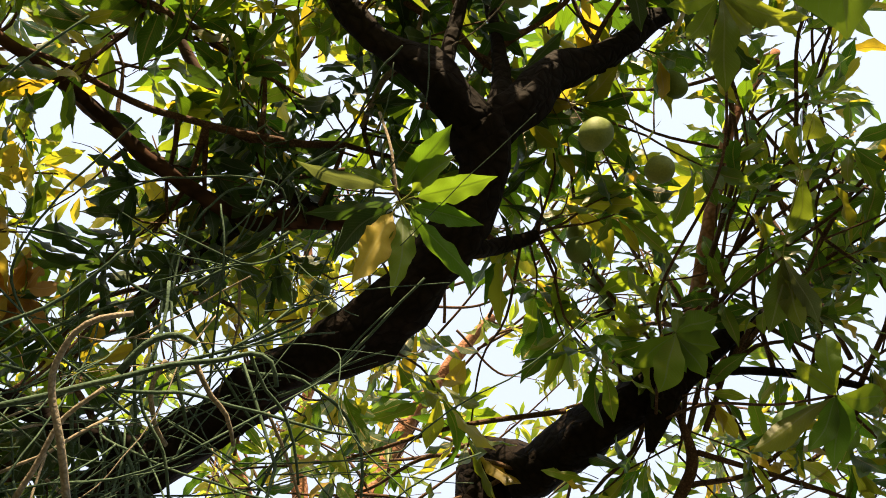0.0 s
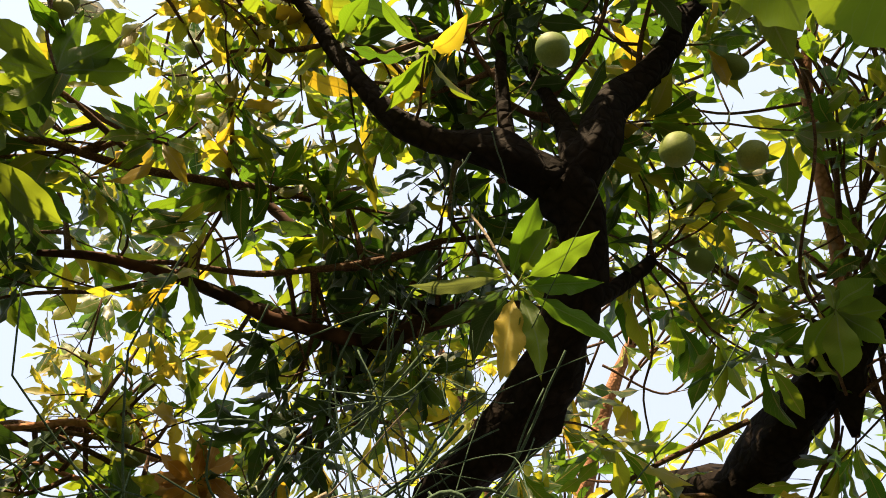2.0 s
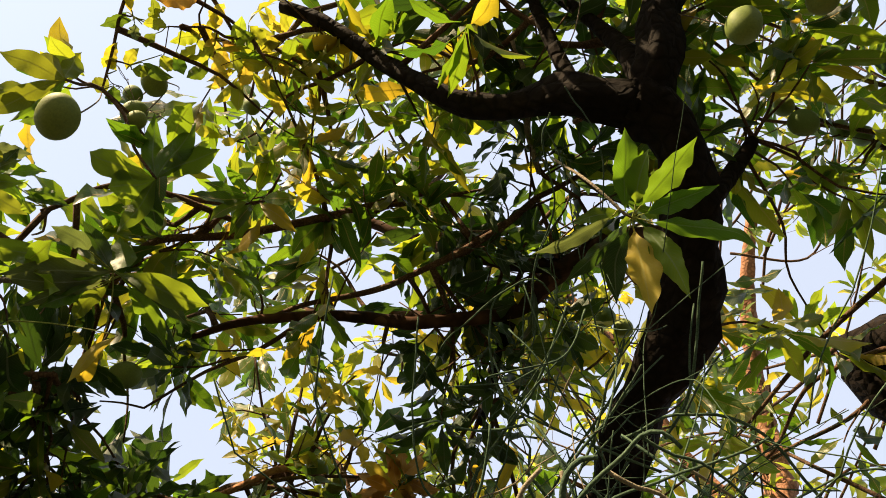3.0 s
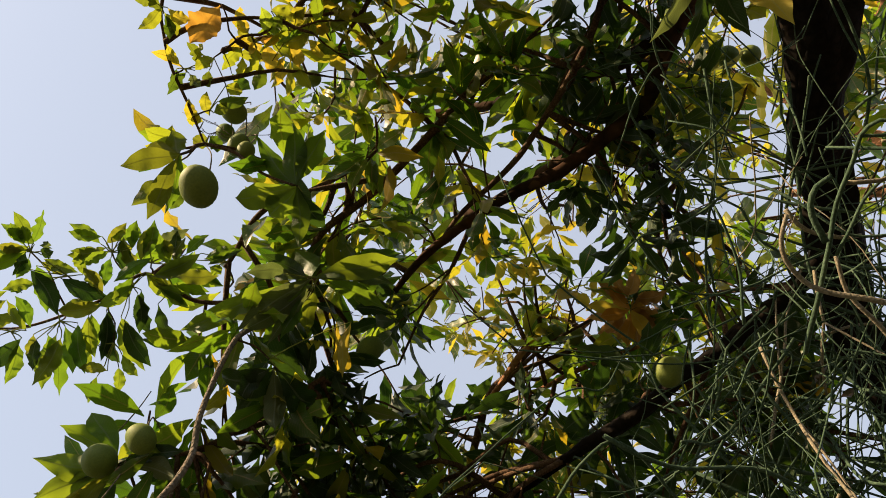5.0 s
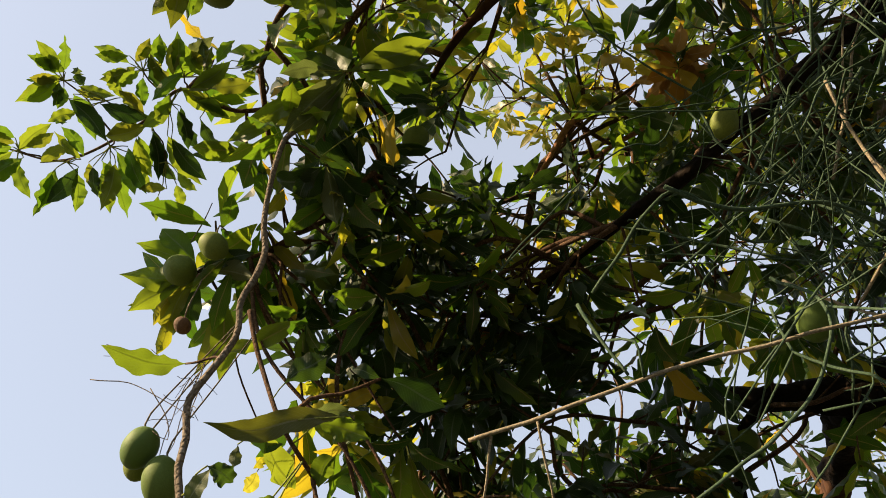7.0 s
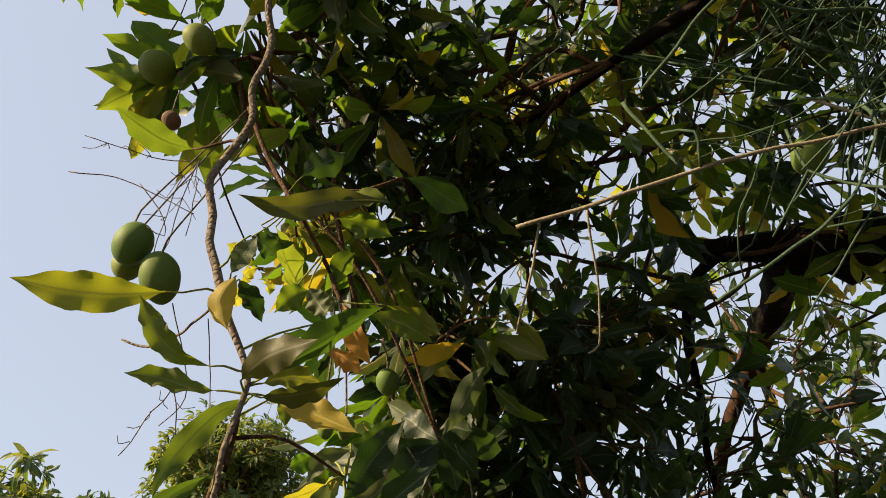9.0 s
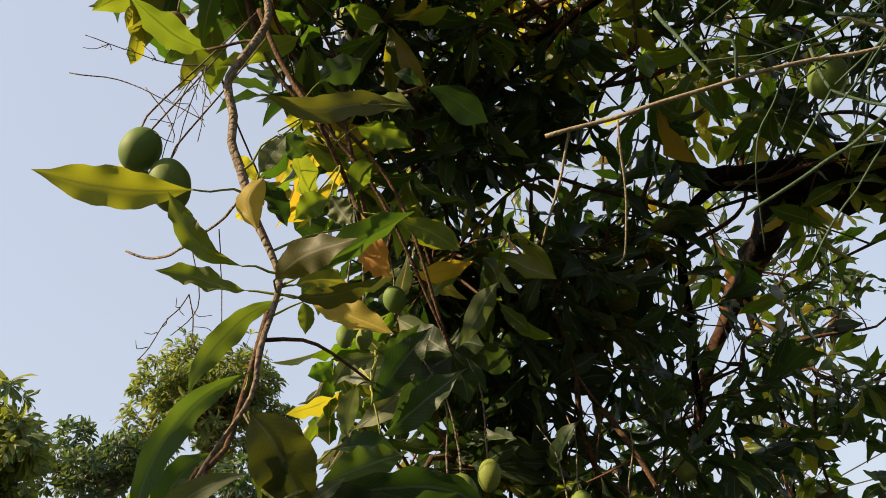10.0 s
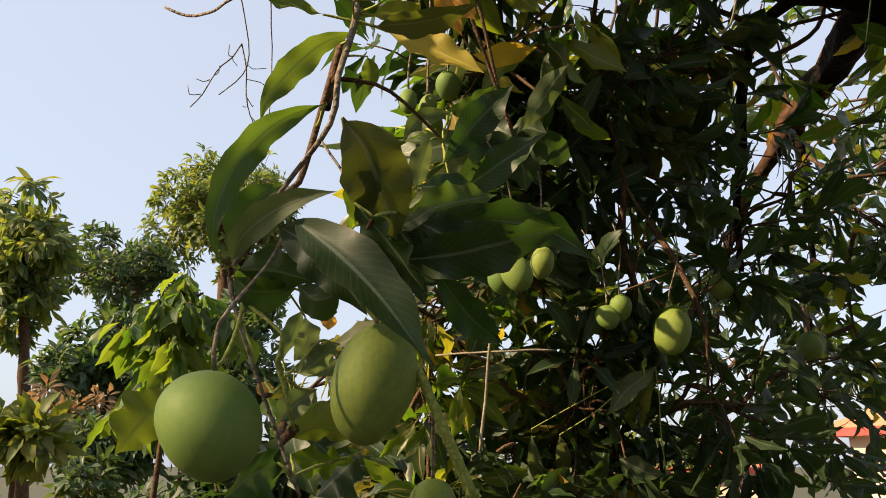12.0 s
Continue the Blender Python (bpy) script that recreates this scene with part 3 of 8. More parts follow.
stalk_b = limb('stalk', hanging_bough, [(-1.278, -0.675, 1.820, 0.003), (-1.272, -0.662, 1.791, 0.0026), (-1.252, -0.677, 1.731, 0.0022), (-1.217, -0.707, 1.698, 0.002), (-1.188, -0.692, 1.709, 0.002)], 'yellow-green fruit stalk')
stalk_c = limb('stalk', hanging_bough, [(-1.278, -0.675, 1.820, 0.003), (-1.275, -0.656, 1.795, 0.0024), (-1.257, -0.620, 1.764, 0.002), (-1.267, -0.622, 1.735, 0.0035), (-1.271, -0.616, 1.717, 0.003), (-1.277, -0.600, 1.666, 0.0018)], 'forked stalk with a dry brown bud')
trunk_second = limb('trunk', mango_tree_far, [(0.900, 4.200, -0.100, 0.17), (0.850, 3.600, 1.400, 0.15), (0.700, 2.900, 2.800, 0.13), (0.242, 1.695, 4.273, 0.105), (0.424, 1.490, 4.220, 0.09), (0.631, 1.287, 4.167, 0.085), (0.798, 1.165, 4.143, 0.08), (0.898, 1.098, 4.159, 0.06)], 'dark mango trunk leaning overhead')
limb_east = limb('limb', mango_tree_far, [(0.858, 1.137, 4.149, 0.05), (1.144, 1.013, 4.330, 0.042), (1.430, 0.937, 4.446, 0.036), (1.710, 0.840, 4.568, 0.032), (2.008, 0.734, 4.692, 0.03)])
limb_red = limb('limb', mango_tree_far, [(0.878, 1.137, 4.149, 0.05), (1.008, 0.942, 4.355, 0.03), (1.092, 0.747, 4.511, 0.028), (1.192, 0.512, 4.677, 0.026), (1.330, 0.264, 4.898, 0.024), (1.576, -0.013, 5.123, 0.02)], 'reddish-brown upright branch')
limb_low_east = limb('branch', mango_tree_far, [(0.878, 1.156, 4.143, 0.04), (1.018, 1.101, 4.206, 0.018), (1.374, 1.145, 4.286, 0.016), (1.776, 1.253, 4.347, 0.012)])
limb_knot = limb('branch', mango_tree_far, [(0.847, 1.142, 4.117, 0.06), (0.784, 1.200, 4.030, 0.04), (0.748, 1.264, 3.961, 0.012)], 'angular dark dead snag')
limb_spur = limb('branch', mango_tree_far, [(0.866, 1.507, 3.993, 0.02), (0.926, 1.357, 4.033, 0.02), (0.907, 1.232, 4.121, 0.012)])
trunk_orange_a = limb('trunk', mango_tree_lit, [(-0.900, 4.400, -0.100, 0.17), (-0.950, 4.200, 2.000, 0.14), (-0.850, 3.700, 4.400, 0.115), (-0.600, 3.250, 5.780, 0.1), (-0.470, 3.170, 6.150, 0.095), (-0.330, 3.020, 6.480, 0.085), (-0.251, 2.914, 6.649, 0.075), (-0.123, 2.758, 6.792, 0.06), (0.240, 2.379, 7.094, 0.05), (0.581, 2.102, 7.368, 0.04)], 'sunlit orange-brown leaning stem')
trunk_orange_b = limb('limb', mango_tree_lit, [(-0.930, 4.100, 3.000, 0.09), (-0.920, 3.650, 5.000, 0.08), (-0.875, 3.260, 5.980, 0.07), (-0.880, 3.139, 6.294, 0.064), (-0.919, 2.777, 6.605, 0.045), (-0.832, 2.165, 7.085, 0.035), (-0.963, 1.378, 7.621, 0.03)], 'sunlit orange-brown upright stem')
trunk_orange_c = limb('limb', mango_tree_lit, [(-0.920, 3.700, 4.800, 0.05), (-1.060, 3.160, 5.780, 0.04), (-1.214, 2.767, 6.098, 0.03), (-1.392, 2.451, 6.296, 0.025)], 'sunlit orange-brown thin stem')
twig_slack = limb('twig', mango_tree, [(-0.329, -1.017, 4.106, 0.006), (-0.557, -1.030, 3.975, 0.0055), (-0.644, -1.008, 3.938, 0.005), (-0.728, -0.967, 3.904, 0.005), (-0.820, -0.897, 3.860, 0.0045), (-0.904, -0.830, 3.811, 0.003)])
twig_yellow = limb('twig', mango_tree, [(-0.498, -0.507, 4.183, 0.006), (-0.534, -0.609, 4.164, 0.006), (-0.557, -0.702, 4.144, 0.006), (-0.596, -0.737, 4.118, 0.005), (-0.620, -0.765, 4.096, 0.005), (-0.630, -0.811, 4.073, 0.004), (-0.678, -0.856, 4.028, 0.003), (-0.699, -0.877, 4.005, 0.002)])
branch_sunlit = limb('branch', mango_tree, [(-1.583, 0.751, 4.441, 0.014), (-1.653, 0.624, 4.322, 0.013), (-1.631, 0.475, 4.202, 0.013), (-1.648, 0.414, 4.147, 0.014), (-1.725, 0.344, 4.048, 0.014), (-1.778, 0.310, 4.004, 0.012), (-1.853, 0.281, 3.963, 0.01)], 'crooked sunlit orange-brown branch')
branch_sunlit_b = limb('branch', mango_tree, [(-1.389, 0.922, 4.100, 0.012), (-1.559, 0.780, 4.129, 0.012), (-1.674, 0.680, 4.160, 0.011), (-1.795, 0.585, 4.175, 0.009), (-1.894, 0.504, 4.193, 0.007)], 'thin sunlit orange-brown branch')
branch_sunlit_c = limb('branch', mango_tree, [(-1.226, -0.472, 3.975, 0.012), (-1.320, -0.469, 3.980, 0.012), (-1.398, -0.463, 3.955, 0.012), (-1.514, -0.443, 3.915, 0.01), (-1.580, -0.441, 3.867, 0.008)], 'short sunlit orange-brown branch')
twig_near = limb('twig', mango_tree, [(1.010, -0.284, 4.594, 0.012), (0.950, -0.700, 3.900, 0.009), (0.620, -0.640, 3.000, 0.006), (0.271, -0.216, 2.517, 0.004)])
twig_fruit = limb('twig', mango_tree, [(-1.471, -0.345, 3.540, 0.008), (-1.557, -0.522, 3.383, 0.007), (-1.583, -0.658, 3.261, 0.006), (-1.589, -0.761, 3.234, 0.005), (-1.609, -0.822, 3.204, 0.004)])

for tree_ in (mango_tree, mango_tree_far, mango_tree_lit, hanging_bough):
    samples[tree_.name] = np.array(samples[tree_.name])
all_samples = np.vstack([samples[n] for n in samples])
canopy = Foliage(CANOPY_BLADES)
# inner leaves: their darker material stands in for shade
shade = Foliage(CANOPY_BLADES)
# yellow-green material stands in for sun shining through these leaves
golden = Foliage(CANOPY_BLADES)
dull = Foliage(CANOPY_BLADES)
canopy_far = Foliage(CANOPY_BLADES)
canopy_high = Foliage(FAR_BLADES)
twigs, twigs_far = Sticks(), Sticks()


def nearest(tree, p):
    """The closest place on the tree's limbs."""
    s = samples[tree.name]
    d = np.linalg.norm(s[:, :3] - p, axis=1) + 0.6 * np.maximum(0, s[:, 2] - p[2] - 0.5)
    return s[np.argmin(d), :3]


def one_near(tree, p, many=60):
    """One of the limb places not far from p."""
    s = samples[tree.name]
    d = np.linalg.norm(s[:, :3] - p, axis=1)
    return s[np.argsort(d)[int(rng.integers(min(many, len(s))))], :3]


def bent(a, b, sag=0.12):
    """A crooked way from a to b."""
    a, b = np.asarray(a, float), np.asarray(b, float)
    d = np.linalg.norm(b - a)
    mids = [a + (b - a) * s + rng.normal(0, sag * d * 0.35, 3) + np.array([0, 0, sag * d * math.sin(math.pi * s) * 0.5]) for s in (0.3, 0.65)]
    return [a, *mids, b]


def twig_to(tree, c, r0=0.006, r1=0.0035):
    a = nearest(tree, c)
    line = smooth_line(bent(a, c), 0.04)
    verts, faces = tube_arrays(line, np.linspace(r0, r1, len(line)), 7, 0.12)
    return put_under(mesh_object("twig", verts, faces, TWIG, None), tree)


def put_leaf(tree, twig, base, tip, normal, width, mat):
    m = leaf_frame(base, tip, normal, width)
    ob = new("leaf", leaf_mesh(int(rng.integers(len(NEAR_BLADES))), mat))
    ob.parent = twig
    ob.matrix_parent_inverse = twig.matrix_world.inverted()
    ob.matrix_world = Matrix(m.tolist())
    leaf_count[tree.name] = leaf_count.get(tree.name, 0) + 1
    return ob


def hero_shoot(tree, centre, facing, leaves):
    """A shoot whose leaves are set one by one: base, tip, width, kind of leaf."""
    twig = twig_to(tree, np.array(centre))
    bpy.context.view_layer.update()
    for base, tip, width, kind in leaves:
        normal = unit(np.array(facing) + rng.normal(0, 0.22, 3))
        if rng.random() < 0.5:
            normal = -normal
        put_leaf(tree, twig, base, tip, normal, width * 0.90, LEAVES[kind])
        if np.linalg.norm(np.subtract(base, centre)) > 0.03:
            line = smooth_line(bent(nearest_on(tree, base, centre), base, 0.05), 0.02)
            verts, faces = tube_arrays(line, np.full(len(line), 0.0016), 6)
            stem = mesh_object("leaf_stalk", verts, faces, STALK, None)
            stem.parent = twig
            stem.matrix_parent_inverse = twig.matrix_world.inverted()


def curved_leaf(tree, twig, points, width, facing, mat):
    """One blade along its own bent midrib, a shallow gutter with wavy margins, facing about one way."""
    line = smooth_line(points, 0.004)
    away = np.concatenate([[0], np.cumsum(np.linalg.norm(np.diff(line, axis=0), axis=1))])
    v = np.linspace(0, 1, 29)
    mid = np.stack([np.interp(v * away[-1], away, line[:, k]) for k in range(3)], 1)
    ahead = np.gradient(mid, axis=0)
    tilt, spin, wavy = rng.normal(0, 0.35), rng.normal(0, 0.6), rng.uniform(0.4, 1.2)
    half, waves, fold = leaf_outline(v, rng.uniform(0.42, 0.55)) * width, rng.uniform(0, 6, 4), rng.uniform(0.1, 0.5)
    verts, uvs = [], []
    for i in range(29):
        y = unit(ahead[i])
        x = unit(np.cross(y, facing))
        z = np.cross(x, y)
        a = tilt + spin * (v[i] - 0.4)
        x, z = x * math.cos(a) + z * math.sin(a), z * math.cos(a) - x * math.sin(a)
        for j in range(7):
            u = j / 3 - 1
            rim = 1 + wavy * (0.07 * math.sin(v[i] * 24 + waves[0] + 2 * (u > 0)) + 0.05 * math.sin(v[i] * 47 + waves[1] + (u > 0)))
            lift = fold * abs(u) * half[i] + abs(u) ** 2 * wavy * width * 0.15 * math.sin(v[i] * 21 + waves[2] + (2.2 if u > 0 else 0)) * math.sin(math.pi * v[i])
            verts.append(mid[i] + x * u * half[i] * rim + z * lift)
            uvs.append((u * 0.5 + 0.5, v[i]))
    faces = [(i * 7 + j, i * 7 + j + 1, i * 7 + j + 8, i * 7 + j + 7) for i in range(28) for j in range(6)]
    ob = mesh_object("leaf", verts, faces, mat, None, uvs=np.array(uvs))
    ob.parent = twig
    ob.matrix_parent_inverse = twig.matrix_world.inverted()
    leaf_count[tree.name] = leaf_count.get(tree.name, 0) + 1


def blade_shoot(tree, centre, facing, leaves):
    """A shoot whose leaves bend each along a midrib of its own: midrib, width, kind of leaf."""
    twig = twig_to(tree, np.array(centre), 0.0034, 0.0022)
    bpy.context.view_layer.update()
    for points, width, mat in leaves:
        way = unit(np.array(facing) + rng.normal(0, 0.12, 3))
        curved_leaf(tree, twig, points, width, -way if rng.random() < 0.3 else way, mat)
        gap = np.linalg.norm(np.subtract(points[0], centre))
        if 0.008 < gap < 0.4:
            start = nearest_on(tree, points[0], centre)
            line = smooth_line(bent(start, points[0], 0.08), 0.015)
            verts, faces = tube_arrays(line, np.linspace(0.0022, 0.0014, len(line)), 6)
            stem = mesh_object("leaf_stalk", verts, faces, STALK, None)
            stem.parent = twig
            stem.matrix_parent_inverse = twig.matrix_world.inverted()


def nearest_on(tree, p, centre):
    a = nearest(tree, np.array(p))
    return a if np.linalg.norm(a - p) < np.linalg.norm(np.subtract(centre, p)) else np.array(centre)


def whorl(centre, axis, n, length, droop=0.0):
    """Leaves that ring a shoot's tip and hang a little: base, tip, normal, width."""
    axis, centre = unit(axis), np.asarray(centre, float)
    side = unit(np.cross(axis, (0.21, 0.34, 0.92)))
    other = np.cross(axis, side)
    start = rng.uniform(0, 6.28)
    for i in range(n):
        a = start + i * 2.4 + rng.normal(0, 0.2)
        spread = rng.uniform(0.65, 1.55)
        ring = math.cos(a) * side + math.sin(a) * other
        way = unit(axis * math.cos(spread) + ring * math.sin(spread) + np.array([0, 0, -rng.uniform(0.1, 0.55) - droop]))
        size = length * rng.uniform(0.7, 1.15)
        base = centre - axis * rng.uniform(0, 0.06) + way * 0.025
        normal = unit(axis - way * (axis @ way) + np.array([0, 0, 0.35]) + rng.normal(0, 0.25, 3))
        yield base, base + way * size, normal, size * rng.uniform(0.23, 0.34)


def leafy_shoot(tree, centre, axis, n, length):
    """A shoot ringed by leaves at its tip."""
    centre = np.array(centre)
    length = length * (1.12 if centre[2] > 3.9 else 1.0)
    if leaf_count.get(tree.name, 0) < 290:
        twig = twig_to(tree, centre)
        bpy.context.view_layer.update()
        for base, tip, normal, width in whorl(centre, axis, n, length):
            kind = rng.choice(6, p=(0.46, 0.38, 0.11, 0.02, 0.01, 0.02))
            put_leaf(tree, twig, base, tip, normal, width, LEAVES[kind])
    else:
        twigs.add(bent(nearest(tree, centre), centre), 0.006, 0.003)
        for leaf in whorl(centre, axis, n, length):
            canopy.add(*leaf)


blade_shoot(mango_tree, (-0.046, 0.315, 3.464), (0.02, -0.26, -0.97), [
    ([(-0.077, 0.282, 3.466), (-0.127, 0.269, 3.446), (-0.198, 0.246, 3.424), (-0.258, 0.211, 3.391)], 0.036, PALE),
    ([(-0.054, 0.293, 3.475), (-0.110, 0.262, 3.500), (-0.167, 0.248, 3.519)], 0.034, GREEN),
    ([(-0.047, 0.291, 3.465), (-0.007, 0.238, 3.468), (0.038, 0.187, 3.467), (0.070, 0.147, 3.483)], 0.056, GREEN),
    ([(-0.021, 0.294, 3.465), (0.019, 0.250, 3.445), (0.076, 0.210, 3.441)], 0.056, GREEN),
    ([(-0.012, 0.304, 3.463), (0.080, 0.278, 3.436), (0.165, 0.250, 3.414)], 0.062, GREEN),
    ([(-0.019, 0.323, 3.457), (0.057, 0.330, 3.402), (0.131, 0.342, 3.351)], 0.045, GREEN),
    ([(-0.021, 0.346, 3.451), (0.044, 0.394, 3.382), (0.094, 0.435, 3.322), (0.101, 0.474, 3.274)], 0.056, GREEN),
    ([(-0.039, 0.339, 3.453), (-0.041, 0.413, 3.366), (-0.062, 0.478, 3.298)], 0.055, GREEN),
    ([(-0.059, 0.332, 3.454), (-0.100, 0.389, 3.361), (-0.141, 0.442, 3.274)], 0.070, YELLOW),
    ([(-0.069, 0.331, 3.464), (-0.138, 0.371, 3.470), (-0.200, 0.444, 3.439)], 0.055, DEEP),
    ([(-0.057, 0.321, 3.488), (-0.140, 0.345, 3.529), (-0.275, 0.357, 3.540)], 0.050, DEEP)])
blade_shoot(mango_tree, (-1.531, -1.439, 3.596), (0.56, 0.44, -0.70), [
    ([(-1.523, -1.456, 3.601), (-1.505, -1.503, 3.555), (-1.499, -1.542, 3.501)], 0.053, GREEN),
    ([(-1.514, -1.448, 3.608), (-1.493, -1.494, 3.601), (-1.482, -1.540, 3.585)], 0.042, OLIVE),
    ([(-1.501, -1.450, 3.619), (-1.474, -1.485, 3.609), (-1.457, -1.521, 3.590)], 0.038, GREEN),
    ([(-1.533, -1.455, 3.593), (-1.550, -1.500, 3.551), (-1.578, -1.536, 3.504)], 0.050, GREEN),
    ([(-1.551, -1.443, 3.580), (-1.577, -1.495, 3.538), (-1.588, -1.553, 3.503)], 0.055, GREEN),
    ([(-1.548, -1.426, 3.584), (-1.553, -1.471, 3.513), (-1.571, -1.503, 3.438)], 0.056, GREEN),
    ([(-1.557, -1.446, 3.575), (-1.600, -1.429, 3.534), (-1.642, -1.400, 3.500)], 0.044, GREEN),
    ([(-1.522, -1.422, 3.604), (-1.519, -1.386, 3.634), (-1.506, -1.354, 3.668)], 0.038, OLIVE),
    ([(-1.531, -1.444, 3.596), (-1.506, -1.410, 3.648), (-1.491, -1.366, 3.695)], 0.049, GREEN)])
blade_shoot(mango_tree, (-1.553, -1.299, 3.585), (0.59, 0.39, -0.71), [
    ([(-1.571, -1.331, 3.570), (-1.641, -1.359, 3.524), (-1.699, -1.401, 3.476)], 0.056, GREEN),
    ([(-1.581, -1.341, 3.562), (-1.636, -1.358, 3.527), (-1.683, -1.387, 3.490)], 0.046, GREEN),
    ([(-1.564, -1.263, 3.577), (-1.612, -1.301, 3.529), (-1.645, -1.349, 3.483)], 0.054, DEEP),
    ([(-1.577, -1.268, 3.567), (-1.624, -1.261, 3.524), (-1.667, -1.265, 3.477)], 0.044, GREEN),
    ([(-1.559, -1.377, 3.578), (-1.529, -1.333, 3.600), (-1.509, -1.282, 3.617)], 0.041, OLIVE),
    ([(-1.545, -1.256, 3.592), (-1.504, -1.294, 3.598), (-1.457, -1.322, 3.612)], 0.042, GREEN),
    ([(-1.536, -1.247, 3.599), (-1.494, -1.274, 3.623), (-1.457, -1.309, 3.636)], 0.040, GREEN)])
blade_shoot(mango_tree, (-1.507, -1.169, 3.620), (0.58, 0.35, -0.74), [
    ([(-1.551, -1.233, 3.588), (-1.588, -1.228, 3.567), (-1.626, -1.215, 3.549)], 0.038, OLIVE),
    ([(-1.560, -1.220, 3.580), (-1.589, -1.212, 3.539), (-1.618, -1.194, 3.502)], 0.038, DEEP),
    ([(-1.544, -1.194, 3.593), (-1.629, -1.153, 3.565), (-1.719, -1.128, 3.520)], 0.056, GREEN),
    ([(-1.536, -1.167, 3.598), (-1.606, -1.176, 3.544), (-1.677, -1.166, 3.493)], 0.056, GREEN),
    ([(-1.546, -1.152, 3.590), (-1.592, -1.155, 3.521), (-1.627, -1.172, 3.451)], 0.054, OLIVE),
    ([(-1.516, -1.151, 3.613), (-1.564, -1.111, 3.571), (-1.614, -1.085, 3.519)], 0.051, GREEN),
    ([(-1.503, -1.116, 3.622), (-1.556, -1.089, 3.565), (-1.604, -1.047, 3.516)], 0.054, GREEN),
    ([(-1.520, -1.097, 3.608), (-1.567, -1.079, 3.580), (-1.611, -1.049, 3.558)], 0.039, GREEN),
    ([(-1.473, -1.085, 3.642), (-1.529, -1.066, 3.620), (-1.586, -1.059, 3.590)], 0.042, GREEN),
    ([(-1.478, -1.091, 3.639), (-1.533, -1.074, 3.604), (-1.586, -1.043, 3.575)], 0.046, GREEN),
    ([(-1.482, -1.185, 3.639), (-1.463, -1.132, 3.658), (-1.454, -1.074, 3.669)], 0.042, OLIVE),
    ([(-1.484, -1.186, 3.638), (-1.470, -1.117, 3.648), (-1.441, -1.053, 3.665)], 0.049, OLIVE)])
blade_shoot(mango_tree, (-1.351, -1.307, 3.730), (0.51, 0.40, -0.77), [
    ([(-1.338, -1.328, 3.738), (-1.305, -1.361, 3.744), (-1.279, -1.398, 3.741)], 0.038, GREEN),
    ([(-1.333, -1.333, 3.741), (-1.304, -1.355, 3.739), (-1.270, -1.370, 3.742)], 0.038, GREEN),
    ([(-1.330, -1.321, 3.744), (-1.283, -1.343, 3.760), (-1.242, -1.373, 3.768)], 0.041, GREEN),
    ([(-1.331, -1.301, 3.743), (-1.309, -1.342, 3.758), (-1.280, -1.375, 3.781)], 0.038, GREEN),
    ([(-1.329, -1.307, 3.745), (-1.290, -1.304, 3.787), (-1.248, -1.310, 3.824)], 0.040, GREEN),
    ([(-1.347, -1.325, 3.733), (-1.338, -1.354, 3.706), (-1.322, -1.383, 3.685)], 0.038, OLIVE),
    ([(-1.350, -1.336, 3.730), (-1.343, -1.372, 3.721), (-1.345, -1.407, 3.706)], 0.038, DEEP),
    ([(-1.355, -1.324, 3.727), (-1.368, -1.357, 3.675), (-1.367, -1.394, 3.628)], 0.044, GREEN),
    ([(-1.338, -1.315, 3.739), (-1.367, -1.366, 3.685), (-1.380, -1.422, 3.637)], 0.056, GREEN),
    ([(-1.369, -1.307, 3.719), (-1.392, -1.309, 3.691), (-1.412, -1.317, 3.662)], 0.038, GREEN),
    ([(-1.355, -1.320, 3.727), (-1.380, -1.319, 3.693), (-1.400, -1.325, 3.657)], 0.038, DEEP),
    ([(-1.347, -1.269, 3.733), (-1.332, -1.270, 3.745), (-1.318, -1.267, 3.758)], 0.038, PALE),
    ([(-1.355, -1.273, 3.729), (-1.339, -1.253, 3.725), (-1.327, -1.232, 3.720)], 0.038, DEEP)])
blade_shoot(mango_tree, (-1.394, -1.183, 3.702), (0.53, 0.35, -0.77), [
    ([(-1.384, -1.280, 3.709), (-1.456, -1.251, 3.699), (-1.533, -1.234, 3.675)], 0.056, GREEN),
    ([(-1.396, -1.296, 3.701), (-1.439, -1.231, 3.670), (-1.491, -1.178, 3.624)], 0.056, DEEP),
    ([(-1.403, -1.201, 3.696), (-1.424, -1.127, 3.686), (-1.429, -1.049, 3.686)], 0.055, DEEP),
    ([(-1.363, -1.263, 3.723), (-1.381, -1.213, 3.718), (-1.387, -1.159, 3.722)], 0.040, OLIVE),
    ([(-1.372, -1.275, 3.717), (-1.396, -1.233, 3.739), (-1.408, -1.189, 3.768)], 0.039, OLIVE),
    ([(-1.430, -1.270, 3.677), (-1.431, -1.309, 3.656), (-1.441, -1.343, 3.630)], 0.038, GREEN),
    ([(-1.429, -1.287, 3.678), (-1.451, -1.317, 3.678), (-1.478, -1.344, 3.675)], 0.038, DEEP),
    ([(-1.383, -1.139, 3.708), (-1.346, -1.151, 3.717), (-1.312, -1.170, 3.721)], 0.038, GREEN),
    ([(-1.417, -1.084, 3.681), (-1.386, -1.111, 3.704), (-1.360, -1.145, 3.719)], 0.038, OLIVE),
    ([(-1.423, -1.064, 3.676), (-1.387, -1.099, 3.698), (-1.358, -1.141, 3.711)], 0.038, OLIVE)])
